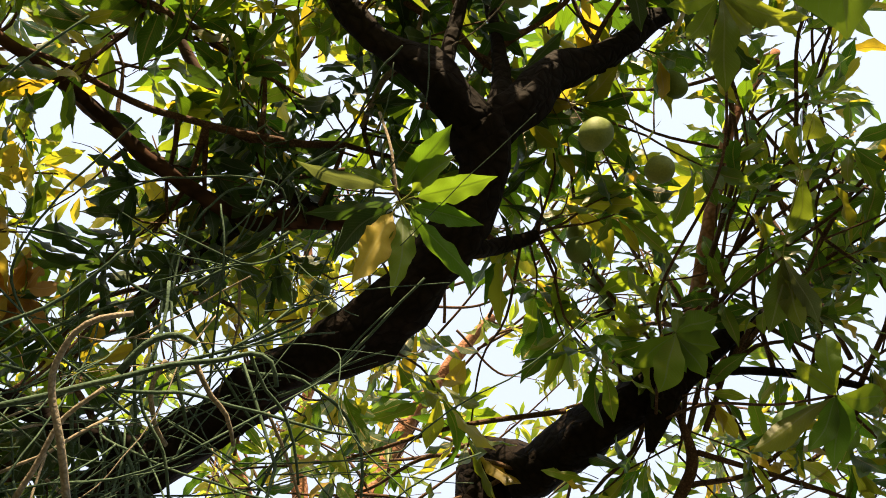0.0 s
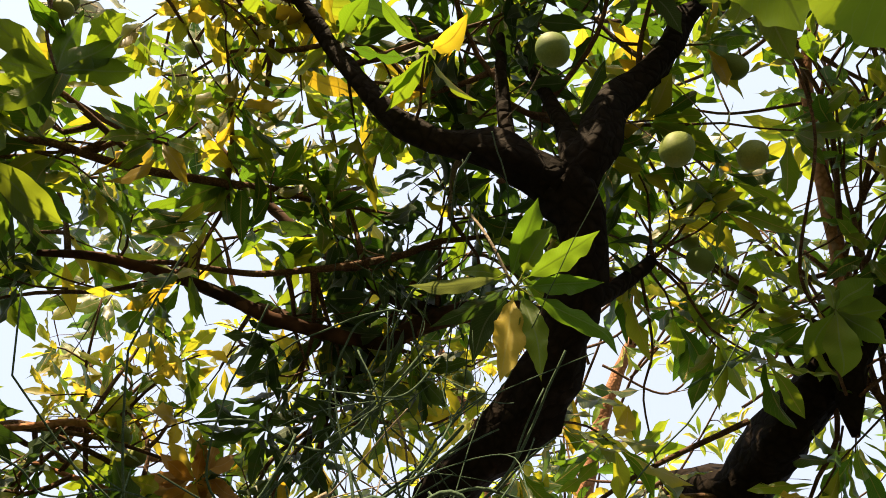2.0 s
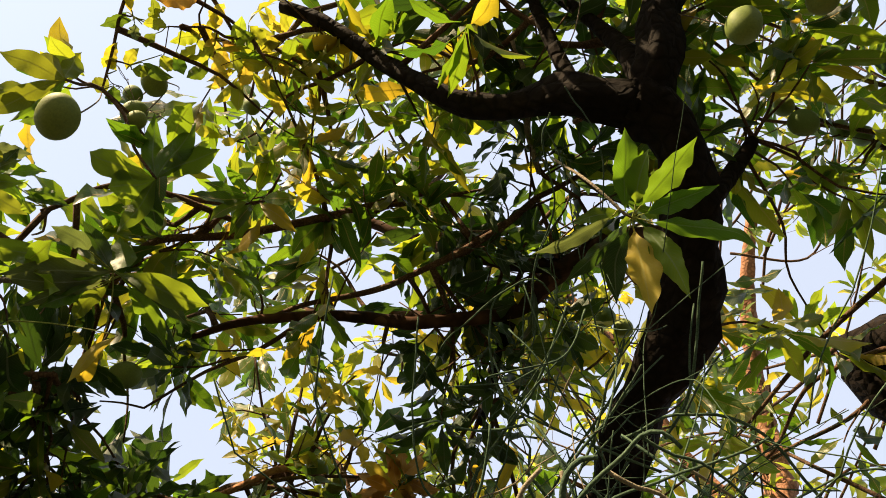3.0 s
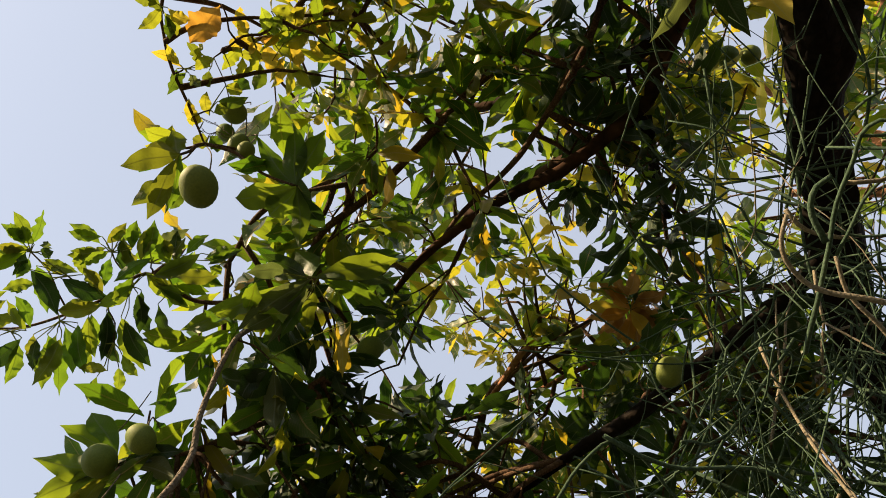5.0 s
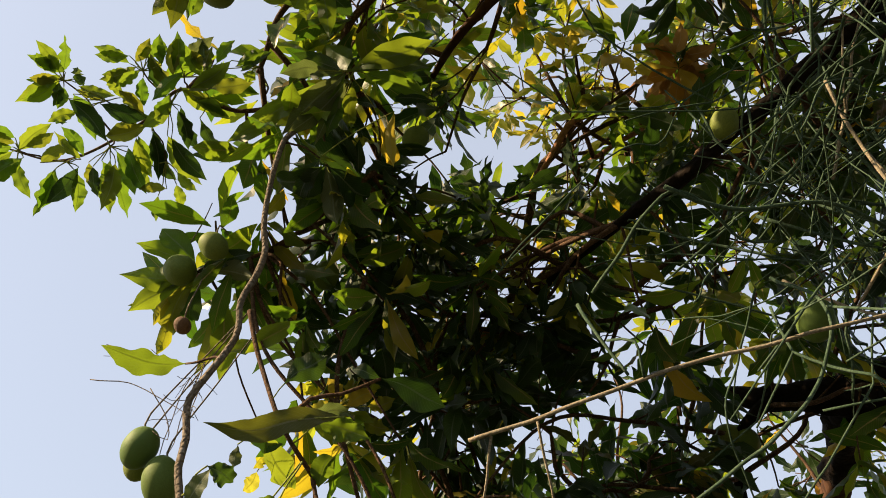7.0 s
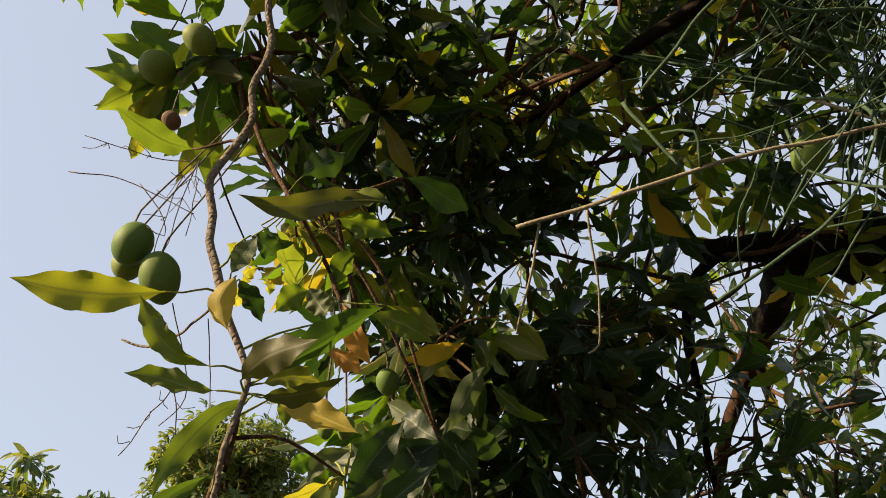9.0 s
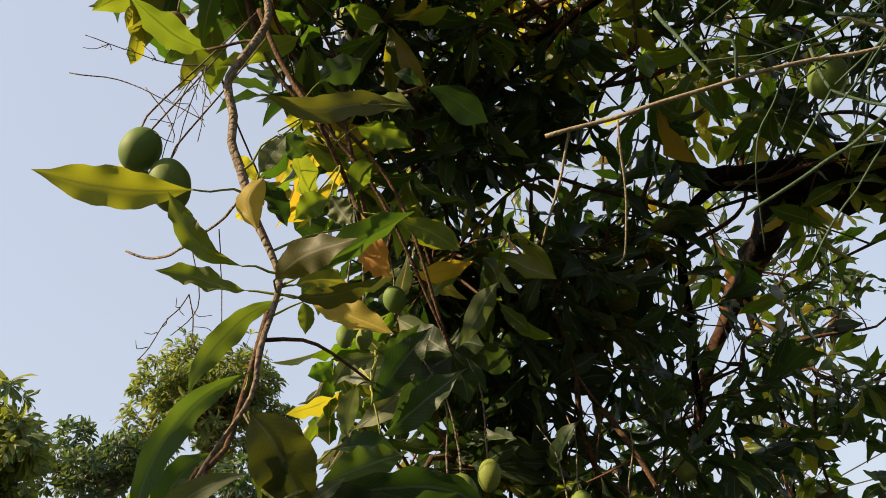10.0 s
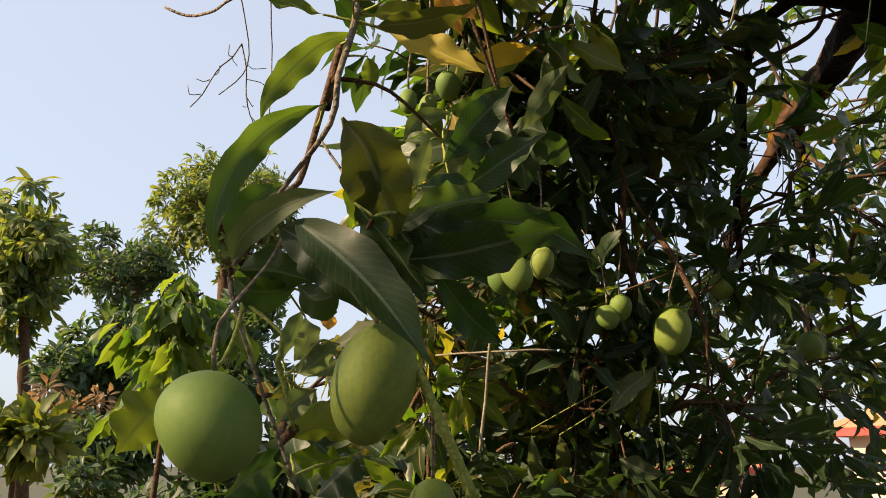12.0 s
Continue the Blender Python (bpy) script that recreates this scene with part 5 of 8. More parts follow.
blade_shoot(mango_tree, (-0.650, -0.782, 4.106), (0.25, 0.20, -0.95), [
    ([(-0.645, -0.779, 4.129), (-0.624, -0.819, 4.125), (-0.585, -0.843, 4.108)], 0.049, LIME),
    ([(-0.650, -0.782, 4.107), (-0.662, -0.825, 4.094), (-0.684, -0.855, 4.059)], 0.046, LIME),
    ([(-0.637, -0.763, 4.094), (-0.627, -0.736, 4.102), (-0.603, -0.712, 4.092)], 0.047, ORANGE),
    ([(-0.653, -0.758, 4.120), (-0.670, -0.780, 4.111), (-0.688, -0.790, 4.082)], 0.045, YELLOW),
    ([(-0.659, -0.766, 4.082), (-0.703, -0.772, 4.068), (-0.735, -0.790, 4.033)], 0.052, LIME),
    ([(-0.658, -0.751, 4.134), (-0.697, -0.731, 4.127), (-0.735, -0.724, 4.096)], 0.053, YELLOW),
    ([(-0.650, -0.731, 4.123), (-0.662, -0.689, 4.128), (-0.683, -0.651, 4.107)], 0.041, LIME),
    ([(-0.679, -0.817, 4.115), (-0.713, -0.851, 4.097), (-0.751, -0.864, 4.061)], 0.047, LIME),
    ([(-0.625, -0.721, 4.101), (-0.587, -0.721, 4.110), (-0.546, -0.704, 4.102)], 0.051, SUNLIT_LEAF),
    ([(-0.629, -0.694, 4.107), (-0.616, -0.654, 4.117), (-0.584, -0.619, 4.109)], 0.054, LIME),
    ([(-0.640, -0.679, 4.130), (-0.665, -0.650, 4.128), (-0.695, -0.630, 4.102)], 0.050, YELLOW),
    ([(-0.591, -0.631, 4.131), (-0.565, -0.595, 4.142), (-0.523, -0.569, 4.134)], 0.047, LIME),
    ([(-0.607, -0.620, 4.132), (-0.627, -0.588, 4.132), (-0.652, -0.563, 4.107)], 0.044, LIME),
    ([(-0.617, -0.590, 4.127), (-0.619, -0.550, 4.131), (-0.631, -0.512, 4.111)], 0.046, OLIVE),
    ([(-0.582, -0.595, 4.126), (-0.564, -0.582, 4.132), (-0.539, -0.573, 4.118)], 0.045, YELLOW),
    ([(-0.635, -0.809, 4.135), (-0.600, -0.836, 4.138), (-0.552, -0.842, 4.126)], 0.051, LIME),
    ([(-0.614, -0.749, 4.103), (-0.573, -0.755, 4.112), (-0.534, -0.771, 4.096)], 0.042, SUNLIT_LEAF),
    ([(-0.592, -0.669, 4.137), (-0.551, -0.666, 4.147), (-0.510, -0.644, 4.138)], 0.050, LIME),
    ([(-0.578, -0.555, 4.159), (-0.546, -0.534, 4.168), (-0.519, -0.500, 4.156)], 0.053, OLIVE),
    ([(-0.615, -0.542, 4.173), (-0.658, -0.522, 4.164), (-0.685, -0.484, 4.140)], 0.053, LIME),
    ([(-0.549, -0.460, 4.174), (-0.576, -0.452, 4.169), (-0.592, -0.434, 4.145)], 0.042, YELLOW),
    ([(-0.677, -0.691, 4.122), (-0.722, -0.683, 4.111), (-0.760, -0.689, 4.077)], 0.041, LIME),
    ([(-0.700, -0.751, 4.077), (-0.744, -0.744, 4.066), (-0.780, -0.749, 4.031)], 0.047, OLIVE),
    ([(-0.693, -0.804, 4.069), (-0.734, -0.805, 4.057), (-0.766, -0.816, 4.022)], 0.040, LIME),
    ([(-0.752, -0.832, 4.060), (-0.778, -0.803, 4.059), (-0.784, -0.763, 4.044)], 0.048, MID),
    ([(-0.544, -0.743, 4.116), (-0.547, -0.705, 4.123), (-0.559, -0.667, 4.106)], 0.047, LIME),
    ([(-0.485, -0.543, 4.156), (-0.483, -0.572, 4.153), (-0.468, -0.596, 4.132)], 0.046, LIME)])
blade_shoot(mango_tree, (-0.820, -0.840, 3.876), (0.34, 0.24, -0.91), [
    ([(-0.864, -0.866, 3.863), (-0.835, -0.892, 3.867), (-0.792, -0.900, 3.859)], 0.037, LIME),
    ([(-0.842, -0.844, 3.886), (-0.811, -0.860, 3.894), (-0.769, -0.857, 3.887)], 0.034, LIME),
    ([(-0.821, -0.825, 3.861), (-0.806, -0.806, 3.872), (-0.778, -0.789, 3.864)], 0.037, OLIVE),
    ([(-0.854, -0.852, 3.859), (-0.850, -0.875, 3.854), (-0.848, -0.893, 3.827)], 0.041, LIME),
    ([(-0.785, -0.818, 3.867), (-0.781, -0.774, 3.879), (-0.753, -0.731, 3.877)], 0.037, MID),
    ([(-0.748, -0.812, 3.925), (-0.757, -0.788, 3.928), (-0.750, -0.759, 3.916)], 0.042, LIME),
    ([(-0.881, -0.844, 3.838), (-0.905, -0.847, 3.827), (-0.917, -0.853, 3.797)], 0.045, OLIVE),
    ([(-0.880, -0.820, 3.826), (-0.899, -0.801, 3.822), (-0.916, -0.787, 3.797)], 0.038, MID)])
blade_shoot(mango_tree, (-0.934, -0.876, 3.705), (0.41, 0.27, -0.87), [
    ([(-0.934, -0.879, 3.716), (-0.889, -0.903, 3.729), (-0.832, -0.902, 3.731)], 0.054, LIME),
    ([(-0.928, -0.872, 3.684), (-0.901, -0.911, 3.684), (-0.881, -0.949, 3.657)], 0.049, LIME),
    ([(-0.960, -0.852, 3.666), (-0.990, -0.888, 3.640), (-1.023, -0.901, 3.594)], 0.052, OLIVE),
    ([(-0.969, -0.852, 3.668), (-1.010, -0.849, 3.648), (-1.036, -0.856, 3.607)], 0.042, MID)])
blade_shoot(hanging_bough, (-1.259, -0.556, 2.171), (0.89, -0.06, -0.46), [
    ([(-1.217, -0.684, 2.293), (-1.224, -0.751, 2.287), (-1.222, -0.822, 2.288), (-1.211, -0.886, 2.295)], 0.058, LIME),
    ([(-1.237, -0.609, 2.188), (-1.221, -0.650, 2.194), (-1.212, -0.685, 2.225), (-1.201, -0.715, 2.276)], 0.034, OLIVE),
    ([(-1.253, -0.598, 2.159), (-1.243, -0.628, 2.156), (-1.244, -0.676, 2.171), (-1.238, -0.720, 2.173)], 0.034, OLIVE),
    ([(-1.217, -0.589, 2.330), (-1.223, -0.608, 2.288), (-1.228, -0.593, 2.243)], 0.040, YELLOW),
    ([(-1.216, -0.597, 2.332), (-1.198, -0.582, 2.355), (-1.186, -0.563, 2.385)], 0.034, PALE),
    ([(-1.211, -0.575, 2.403), (-1.216, -0.553, 2.395), (-1.243, -0.533, 2.391)], 0.038, DEEP),
    ([(-1.254, -0.586, 2.348), (-1.288, -0.565, 2.332), (-1.324, -0.545, 2.313)], 0.036, DEEP),
    ([(-1.226, -0.566, 2.163), (-1.163, -0.532, 2.170), (-1.116, -0.471, 2.175)], 0.050, DUSKY),
    ([(-1.238, -0.531, 2.179), (-1.217, -0.446, 2.235), (-1.202, -0.367, 2.285)], 0.050, MID),
    ([(-1.280, -0.443, 2.248), (-1.272, -0.418, 2.233), (-1.270, -0.392, 2.205)], 0.036, ORANGE),
    ([(-1.235, -0.536, 2.143), (-1.189, -0.483, 2.131), (-1.152, -0.431, 2.140)], 0.036, DUSKY),
    ([(-1.252, -0.517, 2.150), (-1.227, -0.461, 2.117), (-1.207, -0.405, 2.085)], 0.044, YELLOW),
    ([(-1.262, -0.536, 2.177), (-1.273, -0.495, 2.193), (-1.288, -0.450, 2.194)], 0.040, OLIVE),
    ([(-1.451, -0.525, 2.409), (-1.433, -0.497, 2.432), (-1.421, -0.466, 2.444)], 0.050, GREEN),
    ([(-1.298, -0.374, 2.329), (-1.294, -0.318, 2.311), (-1.296, -0.266, 2.279)], 0.040, OLIVE),
    ([(-1.376, -0.470, 2.421), (-1.380, -0.454, 2.395), (-1.373, -0.435, 2.364)], 0.046, PALE)])
blade_shoot(hanging_bough, (-1.234, -0.440, 2.511), (0.73, -0.14, -0.67), [
    ([(-1.232, -0.357, 2.521), (-1.234, -0.440, 2.511), (-1.240, -0.523, 2.489), (-1.217, -0.603, 2.489)], 0.050, DUSKY),
    ([(-1.234, -0.440, 2.511), (-1.254, -0.376, 2.548), (-1.255, -0.340, 2.536)], 0.034, PALE),
    ([(-1.410, -0.417, 2.613), (-1.408, -0.373, 2.604), (-1.411, -0.304, 2.580)], 0.055, GREEN),
    ([(-1.447, -0.377, 2.557), (-1.462, -0.397, 2.544), (-1.490, -0.406, 2.508)], 0.050, GREEN)])
blade_shoot(hanging_bough, (-1.295, -0.570, 2.115), (0.85, -0.11, -0.52), [
    ([(-1.292, -0.549, 2.170), (-1.284, -0.594, 2.138), (-1.282, -0.634, 2.087), (-1.274, -0.656, 2.041), (-1.277, -0.661, 2.015)], 0.036, MID),
    ([(-1.276, -0.586, 2.051), (-1.273, -0.636, 2.020), (-1.263, -0.671, 1.974), (-1.253, -0.694, 1.917), (-1.249, -0.700, 1.870), (-1.259, -0.692, 1.836)], 0.037, MID)])
blade_shoot(hanging_bough, (-1.269, -0.678, 1.836), (0.97, 0.01, -0.26), [
    ([(-1.269, -0.679, 1.839), (-1.232, -0.669, 1.859), (-1.194, -0.643, 1.875), (-1.167, -0.613, 1.885), (-1.152, -0.583, 1.889)], 0.032, PALE),
    ([(-1.293, -0.667, 1.864), (-1.303, -0.673, 1.897), (-1.302, -0.654, 1.930), (-1.304, -0.626, 1.951)], 0.042, MID),
    ([(-1.272, -0.674, 1.825), (-1.266, -0.652, 1.809), (-1.262, -0.608, 1.814)], 0.042, MID),
    ([(-1.270, -0.671, 1.832), (-1.250, -0.636, 1.829), (-1.239, -0.589, 1.817)], 0.046, DEEP),
    ([(-1.276, -0.670, 1.851), (-1.301, -0.659, 1.833), (-1.307, -0.650, 1.849)], 0.030, GREEN)])
blade_shoot(hanging_bough, (-1.158, -0.539, 1.853), (0.93, -0.19, -0.31), [
    ([(-1.087, -0.591, 1.936), (-1.095, -0.568, 1.913), (-1.120, -0.547, 1.886), (-1.157, -0.519, 1.843)], 0.066, DUSKY),
    ([(-1.160, -0.563, 1.860), (-1.130, -0.564, 1.882), (-1.104, -0.557, 1.914)], 0.034, MID),
    ([(-1.185, -0.624, 1.869), (-1.143, -0.580, 1.821), (-1.112, -0.546, 1.776), (-1.098, -0.521, 1.739), (-1.088, -0.501, 1.709)], 0.056, DEEP),
    ([(-1.207, -0.636, 1.867), (-1.182, -0.600, 1.837), (-1.168, -0.570, 1.801), (-1.161, -0.547, 1.768)], 0.050, DEEP),
    ([(-1.164, -0.526, 1.826), (-1.129, -0.477, 1.826), (-1.105, -0.422, 1.838), (-1.097, -0.367, 1.856)], 0.056, DEEP),
    ([(-1.166, -0.499, 1.865), (-1.145, -0.436, 1.871), (-1.140, -0.368, 1.868), (-1.141, -0.305, 1.838)], 0.046, DEEP),
    ([(-1.161, -0.541, 1.846), (-1.149, -0.513, 1.861), (-1.144, -0.481, 1.883)], 0.018, PALE),
    ([(-1.224, -0.485, 1.934), (-1.232, -0.446, 1.941), (-1.250, -0.397, 1.940)], 0.036, DEEP),
    ([(-1.178, -0.529, 1.849), (-1.175, -0.482, 1.858), (-1.183, -0.416, 1.867)], 0.050, DEEP),
    ([(-1.183, -0.505, 1.884), (-1.192, -0.451, 1.906), (-1.199, -0.395, 1.925)], 0.045, MID),
    ([(-1.219, -0.567, 1.802), (-1.243, -0.588, 1.799), (-1.261, -0.608, 1.818)], 0.045, DEEP),
    ([(-1.173, -0.476, 1.822), (-1.201, -0.430, 1.783), (-1.221, -0.384, 1.758)], 0.040, DEEP)])
blade_shoot(hanging_bough, (-1.104, -0.555, 1.848), (0.97, -0.11, -0.21), [
    ([(-1.113, -0.572, 1.864), (-1.116, -0.536, 1.828), (-1.118, -0.501, 1.783)], 0.055, DEEP),
    ([(-1.158, -0.525, 1.866), (-1.161, -0.499, 1.830), (-1.167, -0.489, 1.784)], 0.050, DEEP),
    ([(-1.155, -0.513, 1.874), (-1.151, -0.463, 1.846), (-1.149, -0.427, 1.804)], 0.050, DEEP)])
blade_shoot(hanging_bough, (-1.282, -0.625, 1.701), (0.99, -0.06, -0.09), [
    ([(-1.261, -0.719, 1.702), (-1.251, -0.745, 1.672), (-1.240, -0.765, 1.638)], 0.055, OLIVE),
    ([(-1.323, -0.603, 1.660), (-1.318, -0.562, 1.671), (-1.320, -0.509, 1.649)], 0.045, OLIVE),
    ([(-1.323, -0.597, 1.641), (-1.319, -0.563, 1.635), (-1.323, -0.524, 1.635)], 0.045, GREEN),
    ([(-1.284, -0.614, 1.632), (-1.255, -0.643, 1.618), (-1.235, -0.665, 1.599)], 0.060, DEEP),
    ([(-1.445, -0.559, 1.724), (-1.450, -0.586, 1.702), (-1.453, -0.605, 1.673)], 0.040, PALE),
    ([(-1.482, -0.576, 1.828), (-1.487, -0.569, 1.797), (-1.494, -0.586, 1.766)], 0.040, PALE),
    ([(-1.483, -0.526, 1.791), (-1.490, -0.555, 1.767), (-1.495, -0.577, 1.751)], 0.040, PALE),
    ([(-1.400, -0.623, 1.728), (-1.401, -0.626, 1.718), (-1.402, -0.627, 1.707)], 0.022, ORANGE),
    ([(-1.429, -0.547, 1.823), (-1.431, -0.548, 1.812), (-1.433, -0.549, 1.801)], 0.022, ORANGE),
    ([(-1.342, -0.515, 1.644), (-1.356, -0.538, 1.619), (-1.368, -0.561, 1.594)], 0.060, DEEP)])
blade_shoot(hanging_bough, (-1.411, -0.395, 2.090), (0.86, -0.26, -0.44), [
    ([(-1.397, -0.399, 2.049), (-1.378, -0.358, 2.106), (-1.348, -0.307, 2.165)], 0.055, DEEP),
    ([(-1.412, -0.382, 2.002), (-1.388, -0.315, 2.055), (-1.360, -0.250, 2.101)], 0.050, DEEP),
    ([(-1.372, -0.426, 2.070), (-1.390, -0.436, 2.039), (-1.406, -0.436, 2.001)], 0.034, PALE),
    ([(-1.389, -0.389, 2.128), (-1.405, -0.428, 2.119), (-1.428, -0.454, 2.088)], 0.030, PALE),
    ([(-1.432, -0.384, 2.154), (-1.419, -0.352, 2.158), (-1.389, -0.316, 2.186)], 0.036, DEEP),
    ([(-1.595, -0.428, 2.198), (-1.606, -0.446, 2.184), (-1.616, -0.474, 2.174)], 0.040, GREEN),
    ([(-1.507, -0.498, 2.273), (-1.519, -0.490, 2.250), (-1.536, -0.489, 2.222)], 0.030, OLIVE)])
hero_shoot(mango_tree_far, (0.735, 0.779, 3.807), (-0.34, -0.36, -0.87), [
    ((0.735, 0.779, 3.807), (0.610, 0.874, 3.784), 0.082, 0),
    ((0.735, 0.779, 3.807), (0.666, 0.922, 3.717), 0.098, 0),
    ((0.735, 0.779, 3.807), (0.777, 0.903, 3.802), 0.065, 0),
    ((0.735, 0.779, 3.807), (0.810, 0.889, 3.742), 0.072, 0),
    ((0.735, 0.779, 3.807), (0.864, 0.819, 3.791), 0.101, 0),
    ((0.735, 0.779, 3.807), (0.874, 0.747, 3.853), 0.098, 0),
    ((0.735, 0.779, 3.807), (0.770, 0.744, 3.919), 0.049, 0)])
blade_shoot(mango_tree, (0.271, -0.216, 2.517), (-0.50, 0.05, -0.86), [
    ([(0.256, -0.170, 2.558), (0.259, -0.120, 2.555), (0.269, -0.074, 2.556), (0.280, -0.046, 2.570)], 0.082, GREEN),
    ([(0.264, -0.165, 2.443), (0.270, -0.114, 2.439), (0.278, -0.054, 2.430), (0.286, -0.009, 2.428)], 0.092, GREEN),
    ([(0.268, -0.192, 2.503), (0.269, -0.141, 2.503), (0.265, -0.097, 2.501), (0.274, -0.066, 2.499)], 0.045, GREEN)])
blade_shoot(mango_tree, (-1.339, 0.758, 4.189), (0.42, -0.45, -0.79), [
    ([(-1.334, 0.761, 4.190), (-1.315, 0.703, 4.189), (-1.303, 0.631, 4.237)], 0.055, DRY),
    ([(-1.342, 0.767, 4.183), (-1.360, 0.830, 4.106), (-1.385, 0.880, 4.078)], 0.055, DRY),
    ([(-1.360, 0.746, 4.183), (-1.419, 0.739, 4.116), (-1.486, 0.719, 4.097)], 0.055, DRY),
    ([(-1.317, 0.779, 4.191), (-1.272, 0.835, 4.151), (-1.234, 0.878, 4.161)], 0.055, DRY),
    ([(-1.352, 0.765, 4.178), (-1.406, 0.800, 4.095), (-1.467, 0.821, 4.060)], 0.055, DRY),
    ([(-1.352, 0.722, 4.198), (-1.390, 0.680, 4.159), (-1.435, 0.622, 4.169)], 0.055, DRY),
    ([(-1.319, 0.747, 4.204), (-1.259, 0.754, 4.195), (-1.206, 0.748, 4.236)], 0.055, DRY),
    ([(-1.342, 0.795, 4.170), (-1.329, 0.847, 4.115), (-1.324, 0.888, 4.109)], 0.055, DRY),
    ([(-1.369, 0.748, 4.177), (-1.418, 0.715, 4.127), (-1.475, 0.668, 4.126)], 0.055, DRY),
    ([(-1.324, 0.759, 4.196), (-1.290, 0.724, 4.193), (-1.262, 0.675, 4.240)], 0.055, DRY)])
blade_shoot(hanging_bough, (-1.373, -0.708, 2.721), (0.80, 0.28, -0.53), [
    ([(-1.373, -0.708, 2.721), (-1.300, -0.752, 2.668), (-1.189, -0.812, 2.624)], 0.054, OLIVE)])
hero_shoot(mango_tree_far, (0.735, -0.140, 3.732), (-0.38, 0.07, -0.92), [
    ((0.735, -0.140, 3.732), (0.746, 0.092, 3.666), 0.077, 2),
    ((0.735, -0.140, 3.732), (0.689, -0.036, 3.808), 0.069, 2),
    ((0.735, -0.140, 3.732), (0.990, -0.089, 3.761), 0.069, 2),
    ((0.735, -0.140, 3.732), (0.857, -0.050, 3.806), 0.062, 2),
    ((0.735, -0.140, 3.732), (0.639, -0.120, 3.833), 0.069, 0)])
hero_shoot(mango_tree_far, (1.036, 0.561, 3.837), (-0.47, -0.25, -0.85), [
    ((1.036, 0.561, 3.837), (0.993, 0.772, 3.779), 0.094, 2),
    ((1.036, 0.561, 3.837), (1.071, 0.752, 3.730), 0.081, 2),
    ((1.036, 0.561, 3.837), (1.139, 0.748, 3.781), 0.058, 4),
    ((1.095, 0.319, 3.903), (1.114, 0.515, 3.951), 0.081, 2),
    ((1.129, 0.163, 3.946), (1.150, 0.253, 4.024), 0.081, 2)])
hero_shoot(mango_tree_far, (1.127, 0.896, 3.636), (-0.51, -0.4, -0.76), [
    ((1.127, 0.896, 3.636), (1.005, 0.792, 3.669), 0.065, 0),
    ((1.127, 0.896, 3.636), (0.917, 0.974, 3.570), 0.068, 0),
    ((1.127, 0.896, 3.636), (0.848, 0.990, 3.515), 0.071, 2),
    ((1.127, 0.896, 3.636), (1.021, 1.017, 3.554), 0.068, 0),
    ((1.127, 0.896, 3.636), (1.088, 1.068, 3.538), 0.071, 0),
    ((1.127, 0.896, 3.636), (1.156, 1.044, 3.594), 0.077, 0),
    ((1.127, 0.896, 3.636), (1.126, 0.752, 3.729), 0.077, 0),
    ((1.127, 0.896, 3.636), (1.262, 0.896, 3.632), 0.092, 0)])
hero_shoot(mango_tree, (-1.187, -0.440, 3.648), (0.52, 0.06, -0.85), [
    ((-1.187, -0.440, 3.648), (-1.333, -0.618, 3.511), 0.076, 4),
    ((-1.187, -0.440, 3.648), (-1.375, -0.537, 3.533), 0.052, 0),
    ((-1.187, -0.440, 3.648), (-1.463, -0.809, 3.630), 0.069, 0),
    ((-1.187, -0.440, 3.648), (-1.238, -0.603, 3.695), 0.048, 4),
    ((-1.187, -0.440, 3.648), (-1.179, -0.517, 3.785), 0.086, 0),
    ((-1.187, -0.440, 3.648), (-1.081, -0.194, 3.688), 0.089, 0),
    ((-1.187, -0.440, 3.648), (-1.172, -0.195, 3.687), 0.062, 4),
    ((-1.187, -0.440, 3.648), (-1.137, -0.269, 3.781), 0.062, 0),
    ((-1.212, -0.421, 3.628), (-1.378, -0.422, 3.637), 0.062, 2),
    ((-1.275, -0.338, 3.575), (-1.457, -0.287, 3.566), 0.058, 3)])
hero_shoot(mango_tree, (-1.279, -0.467, 3.321), (0.62, 0.08, -0.78), [
    ((-1.279, -0.467, 3.321), (-1.372, -0.426, 3.192), 0.065, 4),
    ((-1.279, -0.467, 3.321), (-1.366, -0.512, 3.268), 0.077, 1),
    ((-1.279, -0.467, 3.321), (-1.399, -0.348, 3.346), 0.092, 1),
    ((-1.279, -0.467, 3.321), (-1.364, -0.605, 3.342), 0.092, 1),
    ((-1.279, -0.467, 3.321), (-1.496, -0.560, 3.308), 0.092, 1)])
hero_shoot(mango_tree, (-1.609, -0.822, 3.204), (0.72, 0.24, -0.65), [
    ((-1.609, -0.822, 3.204), (-1.644, -1.048, 3.209), 0.085, 0),
    ((-1.609, -0.822, 3.204), (-1.707, -1.012, 3.126), 0.082, 0),
    ((-1.609, -0.822, 3.204), (-1.600, -1.018, 3.296), 0.063, 0),
    ((-1.609, -0.822, 3.204), (-1.577, -0.951, 3.339), 0.076, 0),
    ((-1.609, -0.822, 3.204), (-1.814, -0.975, 3.206), 0.079, 1),
    ((-1.609, -0.822, 3.204), (-1.522, -0.645, 3.118), 0.063, 4),
    ((-1.609, -0.822, 3.204), (-1.540, -0.658, 3.229), 0.054, 1),
    ((-1.609, -0.822, 3.204), (-1.826, -0.923, 3.130), 0.073, 2),
    ((-1.609, -0.822, 3.204), (-1.814, -0.865, 3.192), 0.073, 1)])
